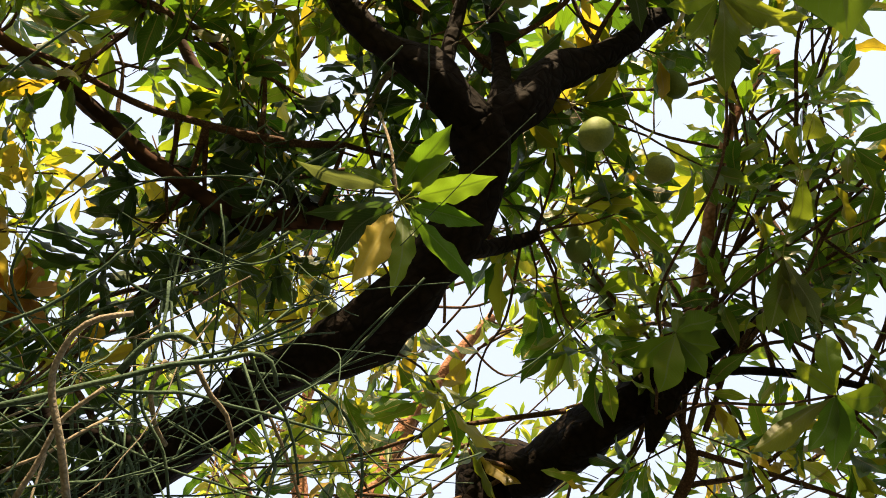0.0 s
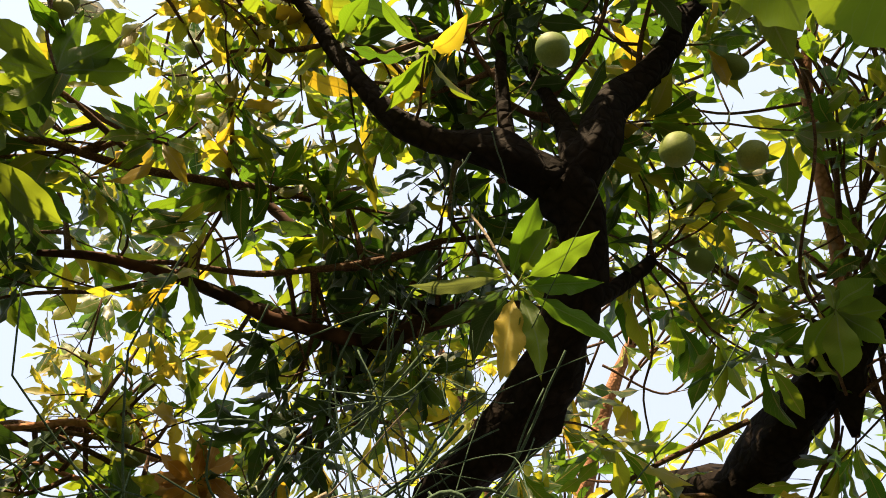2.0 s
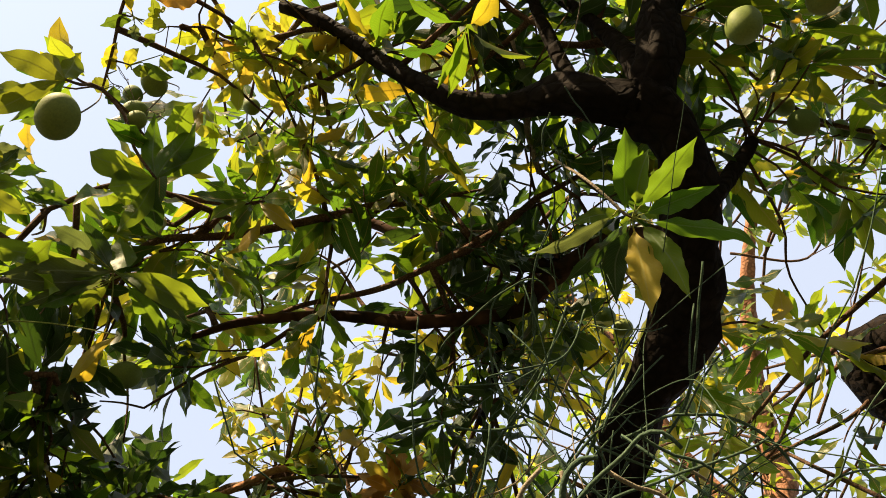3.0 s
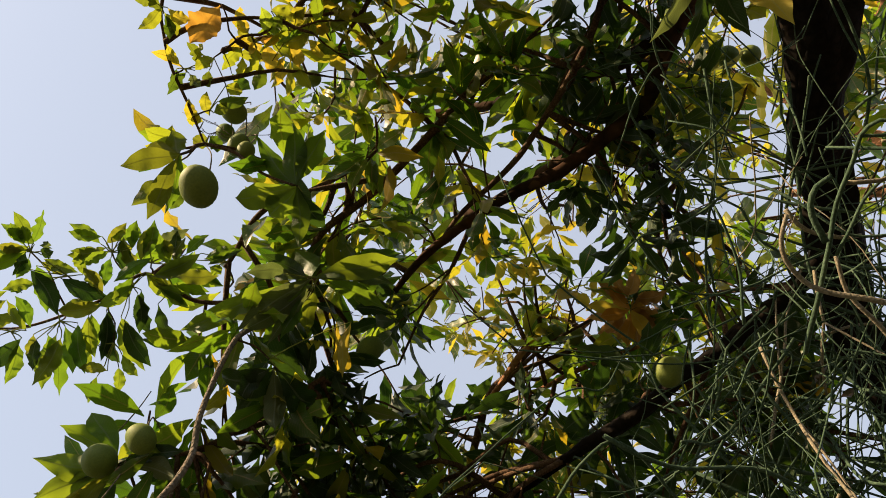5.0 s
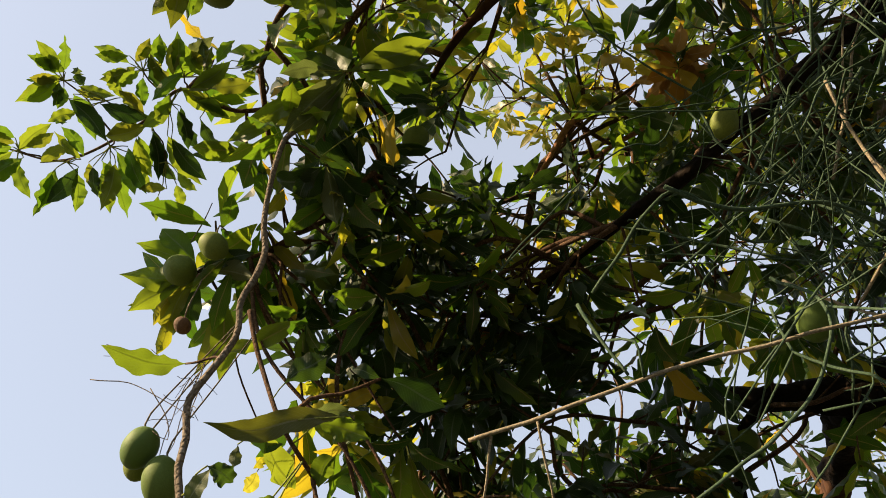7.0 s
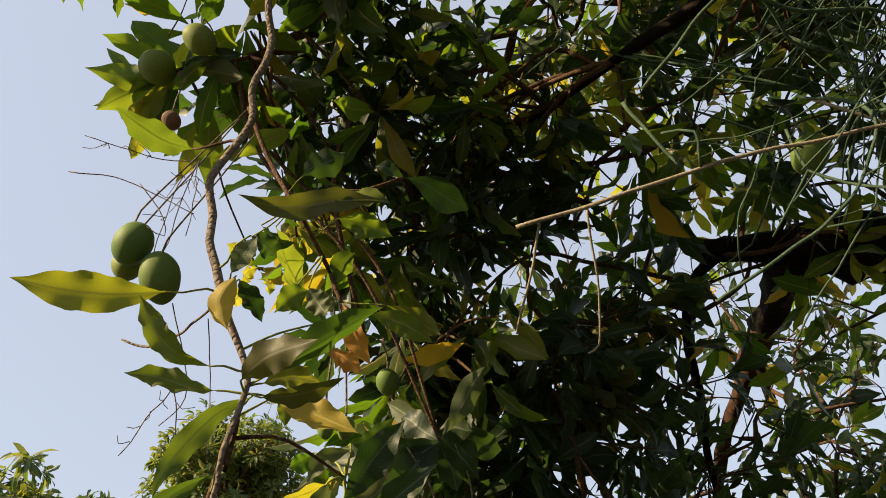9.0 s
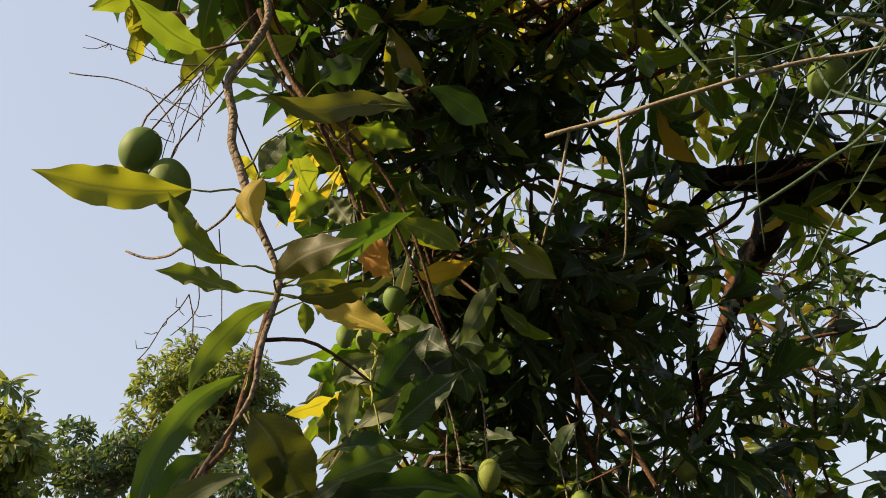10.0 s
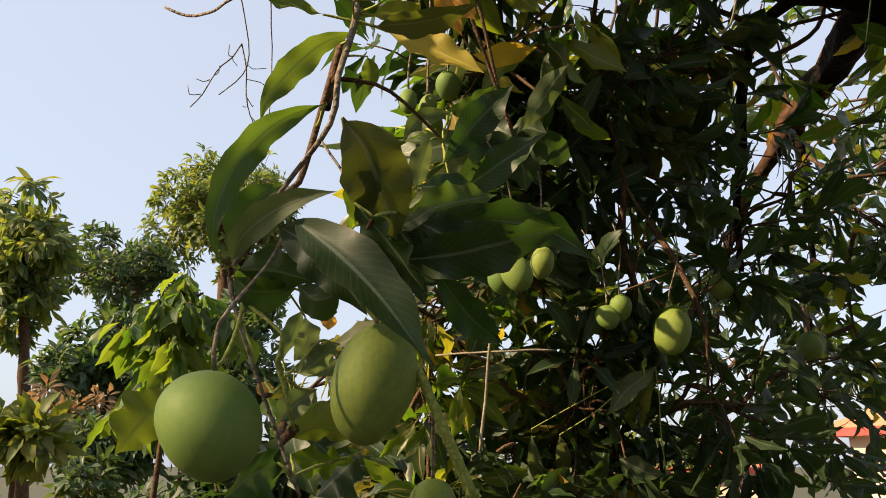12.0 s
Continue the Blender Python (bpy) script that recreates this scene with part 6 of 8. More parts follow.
hero_shoot(mango_tree, (-0.856, -0.833, 3.595), (0.39, 0.26, -0.88), [
    ((-0.856, -0.833, 3.595), (-0.917, -0.981, 3.573), 0.066, 2),
    ((-0.856, -0.833, 3.595), (-0.891, -0.946, 3.647), 0.060, 2),
    ((-0.856, -0.833, 3.595), (-0.827, -0.888, 3.683), 0.066, 2),
    ((-0.856, -0.833, 3.595), (-0.969, -0.908, 3.468), 0.060, 2),
    ((-0.856, -0.833, 3.595), (-1.016, -0.877, 3.493), 0.060, 2),
    ((-0.856, -0.833, 3.595), (-1.020, -0.849, 3.547), 0.045, 0)])
hero_shoot(mango_tree, (-0.876, -0.517, 3.601), (0.41, 0.1, -0.91), [
    ((-0.876, -0.517, 3.601), (-0.940, -0.674, 3.579), 0.080, 0),
    ((-0.876, -0.517, 3.601), (-0.749, -0.577, 3.756), 0.080, 0),
    ((-0.876, -0.517, 3.601), (-0.750, -0.480, 3.743), 0.077, 0),
    ((-0.876, -0.517, 3.601), (-0.935, -0.565, 3.507), 0.083, 0),
    ((-0.876, -0.517, 3.601), (-1.010, -0.475, 3.505), 0.062, 0),
    ((-0.876, -0.517, 3.601), (-0.999, -0.421, 3.627), 0.068, 1),
    ((-0.876, -0.517, 3.601), (-0.826, -0.679, 3.778), 0.062, 0)])
hero_shoot(hanging_bough, (-1.350, -0.290, 2.691), (0.82, -0.03, -0.57), [
    ((-1.350, -0.290, 2.691), (-1.377, -0.148, 2.644), 0.073, 1),
    ((-1.350, -0.290, 2.691), (-1.343, -0.352, 2.705), 0.036, 1),
    ((-1.380, -0.495, 2.686), (-1.369, -0.410, 2.758), 0.073, 1),
    ((-1.456, -0.537, 2.613), (-1.628, -0.466, 2.571), 0.073, 0)])
hero_shoot(hanging_bough, (-1.472, -0.399, 2.455), (0.83, -0.13, -0.54), [
    ((-1.472, -0.399, 2.455), (-1.480, -0.342, 2.326), 0.048, 5),
    ((-1.452, -0.314, 2.442), (-1.456, -0.206, 2.385), 0.050, 2),
    ((-1.447, -0.579, 2.577), (-1.476, -0.585, 2.540), 0.033, 4),
    ((-1.431, -0.565, 2.594), (-1.515, -0.493, 2.620), 0.044, 1),
    ((-1.472, -0.443, 2.477), (-1.488, -0.413, 2.439), 0.039, 4)])
hero_shoot(hanging_bough, (-1.713, -0.561, 1.685), (1, -0.09, -0.04), [
    ((-1.713, -0.561, 1.685), (-1.684, -0.452, 1.671), 0.056, 1),
    ((-1.713, -0.561, 1.685), (-1.734, -0.456, 1.622), 0.061, 1),
    ((-1.713, -0.561, 1.685), (-1.819, -0.631, 1.589), 0.056, 1),
    ((-1.713, -0.561, 1.685), (-1.680, -0.522, 1.580), 0.065, 1),
    ((-1.713, -0.561, 1.685), (-1.868, -0.589, 1.568), 0.056, 1),
    ((-1.713, -0.561, 1.685), (-1.781, -0.478, 1.733), 0.047, 1)])
hero_shoot(mango_tree, (-1.709, -0.153, 2.270), (0.89, -0.27, -0.36), [
    ((-1.709, -0.153, 2.270), (-1.734, -0.292, 2.121), 0.092, 1),
    ((-1.709, -0.153, 2.270), (-1.721, -0.252, 2.210), 0.085, 1),
    ((-1.709, -0.153, 2.270), (-1.832, -0.372, 2.291), 0.049, 4),
    ((-1.709, -0.153, 2.270), (-1.863, -0.347, 2.145), 0.073, 4),
    ((-1.709, -0.153, 2.270), (-1.904, -0.381, 2.284), 0.073, 1),
    ((-1.709, -0.153, 2.270), (-1.637, -0.058, 2.416), 0.061, 4),
    ((-1.709, -0.153, 2.270), (-1.759, -0.108, 2.177), 0.073, 1),
    ((-1.709, -0.153, 2.270), (-1.797, -0.217, 2.357), 0.073, 1)])
hero_shoot(mango_tree, (-1.766, -0.142, 2.317), (0.82, -0.34, -0.45), [
    ((-1.766, -0.142, 2.317), (-1.742, -0.247, 2.152), 0.085, 1),
    ((-1.766, -0.142, 2.317), (-1.719, -0.074, 2.298), 0.073, 1),
    ((-1.766, -0.142, 2.317), (-1.857, -0.324, 2.206), 0.044, 4),
    ((-1.766, -0.142, 2.317), (-1.870, -0.236, 2.425), 0.061, 4),
    ((-1.766, -0.142, 2.317), (-1.864, -0.021, 2.239), 0.073, 1),
    ((-1.766, -0.142, 2.317), (-1.786, 0.014, 2.281), 0.073, 1)])
hero_shoot(mango_tree, (-2.167, 0.438, 1.883), (0.83, -0.55, -0.12), [
    ((-2.167, 0.438, 1.883), (-2.242, 0.324, 1.757), 0.068, 4),
    ((-2.240, 0.493, 1.603), (-2.266, 0.364, 1.644), 0.068, 4),
    ((-2.313, 0.129, 1.720), (-2.432, 0.238, 1.585), 0.062, 4),
    ((-2.295, 0.204, 1.705), (-2.416, 0.275, 1.601), 0.052, 4),
    ((-2.167, 0.438, 1.883), (-2.323, 0.450, 1.725), 0.062, 2)])
hero_shoot(mango_tree, (-3.007, 1.820, 3.214), (0.65, -0.64, -0.41), [
    ((-3.007, 1.820, 3.214), (-3.010, 1.733, 3.286), 0.072, 5),
    ((-3.007, 1.820, 3.214), (-2.962, 1.922, 3.259), 0.072, 5),
    ((-3.007, 1.820, 3.214), (-3.053, 1.933, 3.134), 0.084, 3),
    ((-3.007, 1.820, 3.214), (-3.020, 1.741, 3.078), 0.072, 5),
    ((-3.007, 1.820, 3.214), (-2.959, 1.819, 3.366), 0.072, 5),
    ((-3.007, 1.820, 3.214), (-3.048, 2.063, 3.197), 0.072, 3)])
hero_shoot(mango_tree, (-1.323, 0.748, 4.106), (0.44, -0.38, -0.81), [
    ((-1.323, 0.748, 4.106), (-1.373, 0.635, 4.087), 0.057, 5),
    ((-1.323, 0.748, 4.106), (-1.266, 0.842, 4.194), 0.066, 5),
    ((-1.323, 0.748, 4.106), (-1.440, 0.760, 4.025), 0.066, 5),
    ((-1.323, 0.748, 4.106), (-1.380, 0.821, 3.997), 0.066, 3),
    ((-1.323, 0.748, 4.106), (-1.301, 0.668, 4.193), 0.057, 5),
    ((-1.323, 0.748, 4.106), (-1.346, 0.585, 4.112), 0.057, 3),
    ((-1.323, 0.748, 4.106), (-1.391, 0.919, 4.160), 0.066, 5)])
leafy_shoot(mango_tree, (-1.34, -0.6, 3.54), (-0.03, 0.09, -1), 8, 0.2)
leafy_shoot(mango_tree, (-1.49, -0.74, 3.58), (-0.59, -0.75, -0.31), 8, 0.2)
leafy_shoot(mango_tree, (-1.59, -0.81, 3.4), (-0.02, -0.46, 0.89), 8, 0.19)
leafy_shoot(mango_tree, (-1.55, -0.65, 3.34), (0.12, 0.34, -0.93), 8, 0.2)
leafy_shoot(mango_tree, (-1.57, -0.72, 3.22), (-0.97, -0.22, 0.09), 8, 0.18)
leafy_shoot(mango_tree, (-1.68, -0.73, 3.14), (-0.99, 0.03, -0.12), 8, 0.2)
leafy_shoot(mango_tree, (-1.71, -0.58, 3.29), (-0.72, 0.44, -0.54), 8, 0.22)
leafy_shoot(mango_tree, (-1.71, -0.9, 3.2), (-0.92, -0.39, -0.11), 6, 0.16)
leafy_shoot(mango_tree, (-0.9, -0.58, 3.77), (0.1, 0.31, -0.95), 8, 0.2)
leafy_shoot(mango_tree, (-0.78, -0.15, 4.21), (0.3, 0.14, -0.94), 8, 0.19)
leafy_shoot(mango_tree, (-0.58, 0.06, 4.23), (0.5, -0.37, -0.78), 8, 0.17)
leafy_shoot(mango_tree, (-0.06, -0.25, 3.79), (-0.55, 0.39, -0.74), 8, 0.21)
leafy_shoot(mango_tree, (-0.92, -0.9, 3.77), (-0.46, -0.89, 0.02), 6, 0.16)
leafy_shoot(mango_tree, (-1.42, -0.93, 4.05), (-0.46, -0.89, 0.02), 7, 0.17)
leafy_shoot(mango_tree, (-1.53, -0.76, 4), (0.3, -0.11, -0.95), 8, 0.19)
leafy_shoot(mango_tree, (-1.38, -0.52, 3.89), (0.11, -0.25, -0.96), 8, 0.2)
leafy_shoot(mango_tree, (-1.26, -0.38, 4.01), (0.82, -0.48, 0.3), 8, 0.18)
leafy_shoot(mango_tree, (-1.12, -0.17, 4.12), (0.88, -0.38, 0.3), 8, 0.19)
leafy_shoot(mango_tree, (-0.5, -0.58, 4.25), (-0.68, 0.67, -0.3), 8, 0.17)
leafy_shoot(mango_tree, (-0.68, -0.35, 4.16), (-0.36, 0.64, -0.68), 8, 0.18)
leafy_shoot(mango_tree, (0, -0.13, 4.42), (-0.48, 0.57, -0.66), 8, 0.19)
leafy_shoot(mango_tree, (-0.12, 0.26, 4.32), (-0.61, 0.28, -0.74), 8, 0.18)
leafy_shoot(mango_tree, (-0.53, -0.18, 4.28), (-0.35, 0.66, -0.66), 8, 0.19)
leafy_shoot(mango_tree, (-0.37, -0.13, 4.21), (-0.48, 0.54, -0.69), 8, 0.19)
leafy_shoot(mango_tree, (0.2, 0.08, 4.33), (-0.3, 0.93, -0.23), 8, 0.18)
leafy_shoot(mango_tree, (-0.42, -0.57, 4.48), (-0.59, 0.76, -0.28), 8, 0.18)
leafy_shoot(mango_tree, (-0.31, 1.24, 4.32), (-0.13, 0.97, -0.19), 8, 0.2)
leafy_shoot(mango_tree, (-0.27, 1.48, 4.5), (0.4, 0.91, -0.04), 8, 0.22)
leafy_shoot(mango_tree, (-0.59, 0.18, 4.41), (0.26, 0.13, -0.96), 8, 0.19)
leafy_shoot(mango_tree, (-0.48, 0.61, 4.29), (0.1, 0.65, -0.75), 8, 0.18)
leafy_shoot(mango_tree, (-0.01, 0.96, 4.28), (-0.01, 0.71, -0.7), 8, 0.2)
leafy_shoot(mango_tree, (-0.09, 1.02, 4.16), (0.33, 0.57, -0.75), 8, 0.2)
leafy_shoot(mango_tree, (0.06, 1.13, 4.12), (-0.03, 0.32, -0.95), 8, 0.21)
leafy_shoot(mango_tree, (0.17, 1.41, 4.25), (0.19, 0.6, -0.78), 8, 0.2)
leafy_shoot(mango_tree, (0.46, 0.33, 4.34), (-0.4, 0.1, -0.91), 8, 0.18)
leafy_shoot(mango_tree, (0.7, 0.43, 4.25), (-0.07, 0.62, -0.78), 8, 0.19)
leafy_shoot(mango_tree, (0.64, 0.51, 4.18), (-0.1, 0.29, -0.95), 8, 0.18)
leafy_shoot(mango_tree, (0.41, 0.83, 4.3), (-0.09, 0.72, -0.69), 8, 0.2)
leafy_shoot(mango_tree, (0.49, 0.94, 4.16), (-0.36, 0.35, -0.87), 8, 0.2)
leafy_shoot(mango_tree, (0.56, 0.93, 3.96), (-0.15, 0.66, -0.74), 7, 0.2)
leafy_shoot(mango_tree, (0.56, 0.16, 4.38), (0.19, 0.59, -0.78), 8, 0.18)
leafy_shoot(mango_tree, (0.36, -0.01, 4.54), (-0.07, 0.77, -0.64), 8, 0.2)
leafy_shoot(mango_tree, (-0.51, -0.06, 4.37), (-0.32, 0.91, -0.25), 8, 0.2)
leafy_shoot(mango_tree, (-1.42, -0.43, 3.36), (0.12, 0.07, -0.99), 8, 0.2)
leafy_shoot(mango_tree, (-1.54, -0.3, 3.51), (0.08, 0.14, -0.99), 8, 0.2)
leafy_shoot(mango_tree, (-1.69, -0.18, 3.47), (0.08, 0.05, -1), 8, 0.2)
leafy_shoot(mango_tree, (-1.65, -0.01, 3.64), (-0.28, 0.07, -0.96), 8, 0.2)
leafy_shoot(mango_tree, (-1.62, -0.5, 3.02), (-0.12, 0.1, -0.99), 8, 0.18)
leafy_shoot(mango_tree, (-1.61, -0.29, 3.14), (0.2, 0.01, -0.98), 8, 0.2)
leafy_shoot(mango_tree, (-1.7, 0, 3.3), (0.13, -0.08, -0.99), 8, 0.2)
leafy_shoot(mango_tree, (-1.79, -0.48, 2.84), (0.08, 0.3, -0.95), 8, 0.2)
leafy_shoot(mango_tree, (-1.82, -0.36, 2.79), (0.36, 0.39, -0.85), 8, 0.2)
leafy_shoot(mango_tree, (-1.8, -0.21, 2.79), (-0.04, 0.28, -0.96), 8, 0.2)
leafy_shoot(mango_tree, (-1.85, 0.01, 3.14), (-0.69, 0.06, -0.72), 8, 0.2)
leafy_shoot(mango_tree, (-1.52, 0.7, 3.97), (-0.67, 0.18, -0.72), 8, 0.2)
leafy_shoot(mango_tree, (-1.42, 0.86, 4.2), (-0.08, -0.12, -0.99), 8, 0.19)
leafy_shoot(mango_tree, (-1.64, 0.47, 3.74), (-0.67, 0.18, -0.72), 8, 0.2)
leafy_shoot(mango_tree, (-1.67, 0.53, 3.12), (-0.19, 0, -0.98), 8, 0.22)
leafy_shoot(mango_tree, (-1.56, 0.69, 3.21), (-0.23, -0.29, -0.93), 8, 0.22)
leafy_shoot(mango_tree, (-1.7, 1, 3.17), (-0.23, -0.26, -0.94), 8, 0.22)


# canopy: secondary branches from the limbs, each with shoots along it
def open_sky(p):
    """True on the open side of the tree, and close about the walk, kept free to fit the camera's view."""
    x, y, z = p
    high = -0.72 + 0.10 * noise.noise(Vector(p) * 3)
    low = -0.60 - 0.17 * (x + 0.5) + (0.16 if z > 2.1 else 0.0)
    f = min(1, max(0, (z - 2.6) / 0.5))
    if x < -0.2 and y < low * (1 - f) + high * f:
        return True
    if x >= -0.2 and y < -0.8:
        return True
    for e, clear in (((0, 0, 1.95), 2.25), ((-0.05, -0.3, 1.85), 2.1), ((-0.3, -0.55, 1.72), 1.95), ((-0.5, -0.67, 1.63), 1.85)):
        if np.linalg.norm(np.subtract(p, e)) < clear:
            return True
    return False


shoot_places = []


def crowded(q, room):
    """True where another shoot already stands close by; otherwise the place is taken."""
    if shoot_places and np.min(np.linalg.norm(np.array(shoot_places) - q, axis=1)) < room:
        return True
    shoot_places.append(tuple(q))
    return False


def grow(tree, centre, half, count, length, foliage, sticks, shoots=(3, 6)):
    global rng
    rng = np.random.default_rng(int(1000 + abs(centre[0]) * 731 + abs(centre[1]) * 397 + centre[2] * 173))
    for _ in range(count):
        end = np.array(centre) + rng.uniform(-1, 1, 3) * half
        if open_sky(end):
            continue
        low = centre[2] < 3.0
        start = one_near(tree, end, 14 if low else 60)
        if np.linalg.norm(end - start) > 1.3:
            start = end + unit(start - end) * 1.3
        line = smooth_line(bent(start, end, 0.2), 0.05)
        if low:
            samples[tree.name] = np.vstack([samples[tree.name], np.c_[line[len(line) // 2:], np.full(len(line) - len(line) // 2, 0.004)]])
        sticks.add([line[0], line[len(line) // 3], line[2 * len(line) // 3], line[-1]], 0.011, 0.004)
        for _ in range(int(rng.integers(1, 4))):
            p = line[int(rng.uniform(0.2, 1) * (len(line) - 1))]
            a = p + unit(rng.normal(0, 1, 3)) * rng.uniform(0.05, 0.12)
            b = a + unit(a - p + rng.normal(0, 0.05, 3)) * rng.uniform(0.05, 0.12)
            if not open_sky(b):
                sticks.add([p, a, b], 0.002, 0.0011, 4)
        for s in np.linspace(0.35, 1, rng.integers(*shoots)):
            p = line[int(s * (len(line) - 1))]
            out = unit(rng.normal(0, 1, 3) + unit(end - start) * 0.7 + np.array([0, 0, -0.2]))
            q = p + out * rng.uniform(0.10, 0.28)
            if open_sky(q) or crowded(q, 0.115 if q[2] > 3.35 and foliage is not shade else 0.08 if q[2] > 3.2 else 0.06):
                continue
            if tree is mango_tree_far and leaf_count.get(tree.name, 0) < 290 and q[2] < 4.6:
                stick_verts, stick_faces = tube_arrays(np.linspace(p, q, 5), np.linspace(0.004, 0.0028, 5), 5)
                shoot_twig = put_under(mesh_object("twig", stick_verts, stick_faces, TWIG, None), tree)
                bpy.context.view_layer.update()
                for base, tip, normal, width in whorl(q, out, int(rng.integers(6, 11)), length * rng.uniform(0.8, 1.15)):
                    put_leaf(tree, shoot_twig, base, tip, normal, width, CROWN)
                continue
            sticks.add([p, (p + q) / 2 + rng.normal(0, 0.012, 3), q], 0.004, 0.0028, 4)
            for leaf in whorl(q, out, int(rng.integers(6, 11)), length * rng.uniform(0.8, 1.15)):
                foliage.add(*leaf)


grow(mango_tree, (-0.3, 0.2, 4.6), (1.2, 0.9, 0.6), 24, 0.22, canopy, twigs)
grow(mango_tree, (-0.4, -0.45, 4.6), (0.8, 0.3, 0.35), 10, 0.21, canopy, twigs)
grow(mango_tree, (-1.0, -0.4, 4.6), (0.5, 0.4, 0.5), 6, 0.17, canopy, twigs)
grow(mango_tree, (-1.4, 0.3, 4.4), (0.9, 1.0, 0.7), 11, 0.22, canopy, twigs)
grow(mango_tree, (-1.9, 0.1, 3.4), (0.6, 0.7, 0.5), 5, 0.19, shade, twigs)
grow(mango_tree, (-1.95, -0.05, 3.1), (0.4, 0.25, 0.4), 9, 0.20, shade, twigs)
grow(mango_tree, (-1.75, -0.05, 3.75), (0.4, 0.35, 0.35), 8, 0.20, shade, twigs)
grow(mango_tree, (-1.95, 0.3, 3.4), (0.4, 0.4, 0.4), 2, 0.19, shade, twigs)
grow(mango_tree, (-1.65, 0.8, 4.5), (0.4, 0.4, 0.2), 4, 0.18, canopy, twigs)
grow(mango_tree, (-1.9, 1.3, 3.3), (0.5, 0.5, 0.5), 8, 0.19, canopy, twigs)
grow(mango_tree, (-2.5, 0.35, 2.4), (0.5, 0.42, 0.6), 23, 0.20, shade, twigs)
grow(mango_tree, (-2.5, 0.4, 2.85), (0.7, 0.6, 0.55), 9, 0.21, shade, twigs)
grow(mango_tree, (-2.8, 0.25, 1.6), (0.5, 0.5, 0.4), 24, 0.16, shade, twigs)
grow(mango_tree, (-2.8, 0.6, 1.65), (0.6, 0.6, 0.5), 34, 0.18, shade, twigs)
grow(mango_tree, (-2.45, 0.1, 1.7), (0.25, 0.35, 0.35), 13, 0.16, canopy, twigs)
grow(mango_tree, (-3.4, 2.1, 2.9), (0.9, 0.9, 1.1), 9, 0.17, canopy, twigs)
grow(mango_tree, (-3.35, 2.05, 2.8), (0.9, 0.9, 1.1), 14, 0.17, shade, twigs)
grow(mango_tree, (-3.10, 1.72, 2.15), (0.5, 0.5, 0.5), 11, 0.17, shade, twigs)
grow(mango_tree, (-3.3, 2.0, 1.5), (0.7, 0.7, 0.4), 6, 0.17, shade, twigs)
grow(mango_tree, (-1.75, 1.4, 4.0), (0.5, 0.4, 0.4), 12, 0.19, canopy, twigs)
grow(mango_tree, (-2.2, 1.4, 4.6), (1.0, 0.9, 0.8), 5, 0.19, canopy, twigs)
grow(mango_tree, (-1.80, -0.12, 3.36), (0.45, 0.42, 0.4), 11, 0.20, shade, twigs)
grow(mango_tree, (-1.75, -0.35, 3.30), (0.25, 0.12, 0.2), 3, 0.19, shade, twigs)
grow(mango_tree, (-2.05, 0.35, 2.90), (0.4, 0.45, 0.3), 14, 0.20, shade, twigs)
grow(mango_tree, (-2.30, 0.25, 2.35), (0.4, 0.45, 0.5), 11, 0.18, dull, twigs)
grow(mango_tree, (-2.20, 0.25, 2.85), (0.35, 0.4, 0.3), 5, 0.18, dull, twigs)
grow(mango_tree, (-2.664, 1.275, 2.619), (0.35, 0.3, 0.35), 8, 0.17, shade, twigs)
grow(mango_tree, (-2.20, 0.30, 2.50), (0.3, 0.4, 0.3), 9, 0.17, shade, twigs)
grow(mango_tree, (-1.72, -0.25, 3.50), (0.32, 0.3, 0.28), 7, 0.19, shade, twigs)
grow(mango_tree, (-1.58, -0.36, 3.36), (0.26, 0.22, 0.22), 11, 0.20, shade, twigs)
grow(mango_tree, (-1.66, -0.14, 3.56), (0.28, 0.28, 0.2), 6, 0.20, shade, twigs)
grow(mango_tree, (-0.62, -0.55, 4.22), (0.25, 0.18, 0.15), 9, 0.15, golden, twigs)
grow(mango_tree, (-1.65, 0.40, 4.65), (0.4, 0.35, 0.2), 7, 0.15, golden, twigs)
grow(mango_tree, (-0.55, 0.85, 4.55), (0.35, 0.25, 0.2), 5, 0.17, golden, twigs)
grow(mango_tree, (-2.10, 0.20, 3.30), (0.25, 0.3, 0.25), 4, 0.15, golden, twigs)
grow(mango_tree, (-1.878, -0.099, 3.615), (0.3, 0.25, 0.2), 5, 0.15, golden, twigs)
grow(mango_tree, (-2.30, 0.90, 4.10), (0.3, 0.3, 0.3), 4, 0.15, golden, twigs)
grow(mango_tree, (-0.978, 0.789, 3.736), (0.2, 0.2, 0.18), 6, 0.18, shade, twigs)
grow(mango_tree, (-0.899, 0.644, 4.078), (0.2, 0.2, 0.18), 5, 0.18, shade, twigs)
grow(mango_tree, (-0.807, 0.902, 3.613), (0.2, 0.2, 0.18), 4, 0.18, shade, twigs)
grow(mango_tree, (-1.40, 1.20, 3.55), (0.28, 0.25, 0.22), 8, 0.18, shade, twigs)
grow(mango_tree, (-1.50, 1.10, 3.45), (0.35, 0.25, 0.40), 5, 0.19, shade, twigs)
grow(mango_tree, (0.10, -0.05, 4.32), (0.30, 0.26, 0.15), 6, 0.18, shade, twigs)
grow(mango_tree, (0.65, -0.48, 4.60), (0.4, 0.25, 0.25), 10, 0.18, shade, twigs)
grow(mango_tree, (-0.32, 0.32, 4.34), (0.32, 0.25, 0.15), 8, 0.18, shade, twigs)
grow(mango_tree_far, (1.3, 0.7, 4.5), (0.9, 1.0, 0.7), 19, 0.19, canopy_far, twigs_far)
grow(mango_tree_far, (1.35, 0.15, 4.4), (0.45, 0.4, 0.3), 5, 0.20, canopy_far, twigs_far)
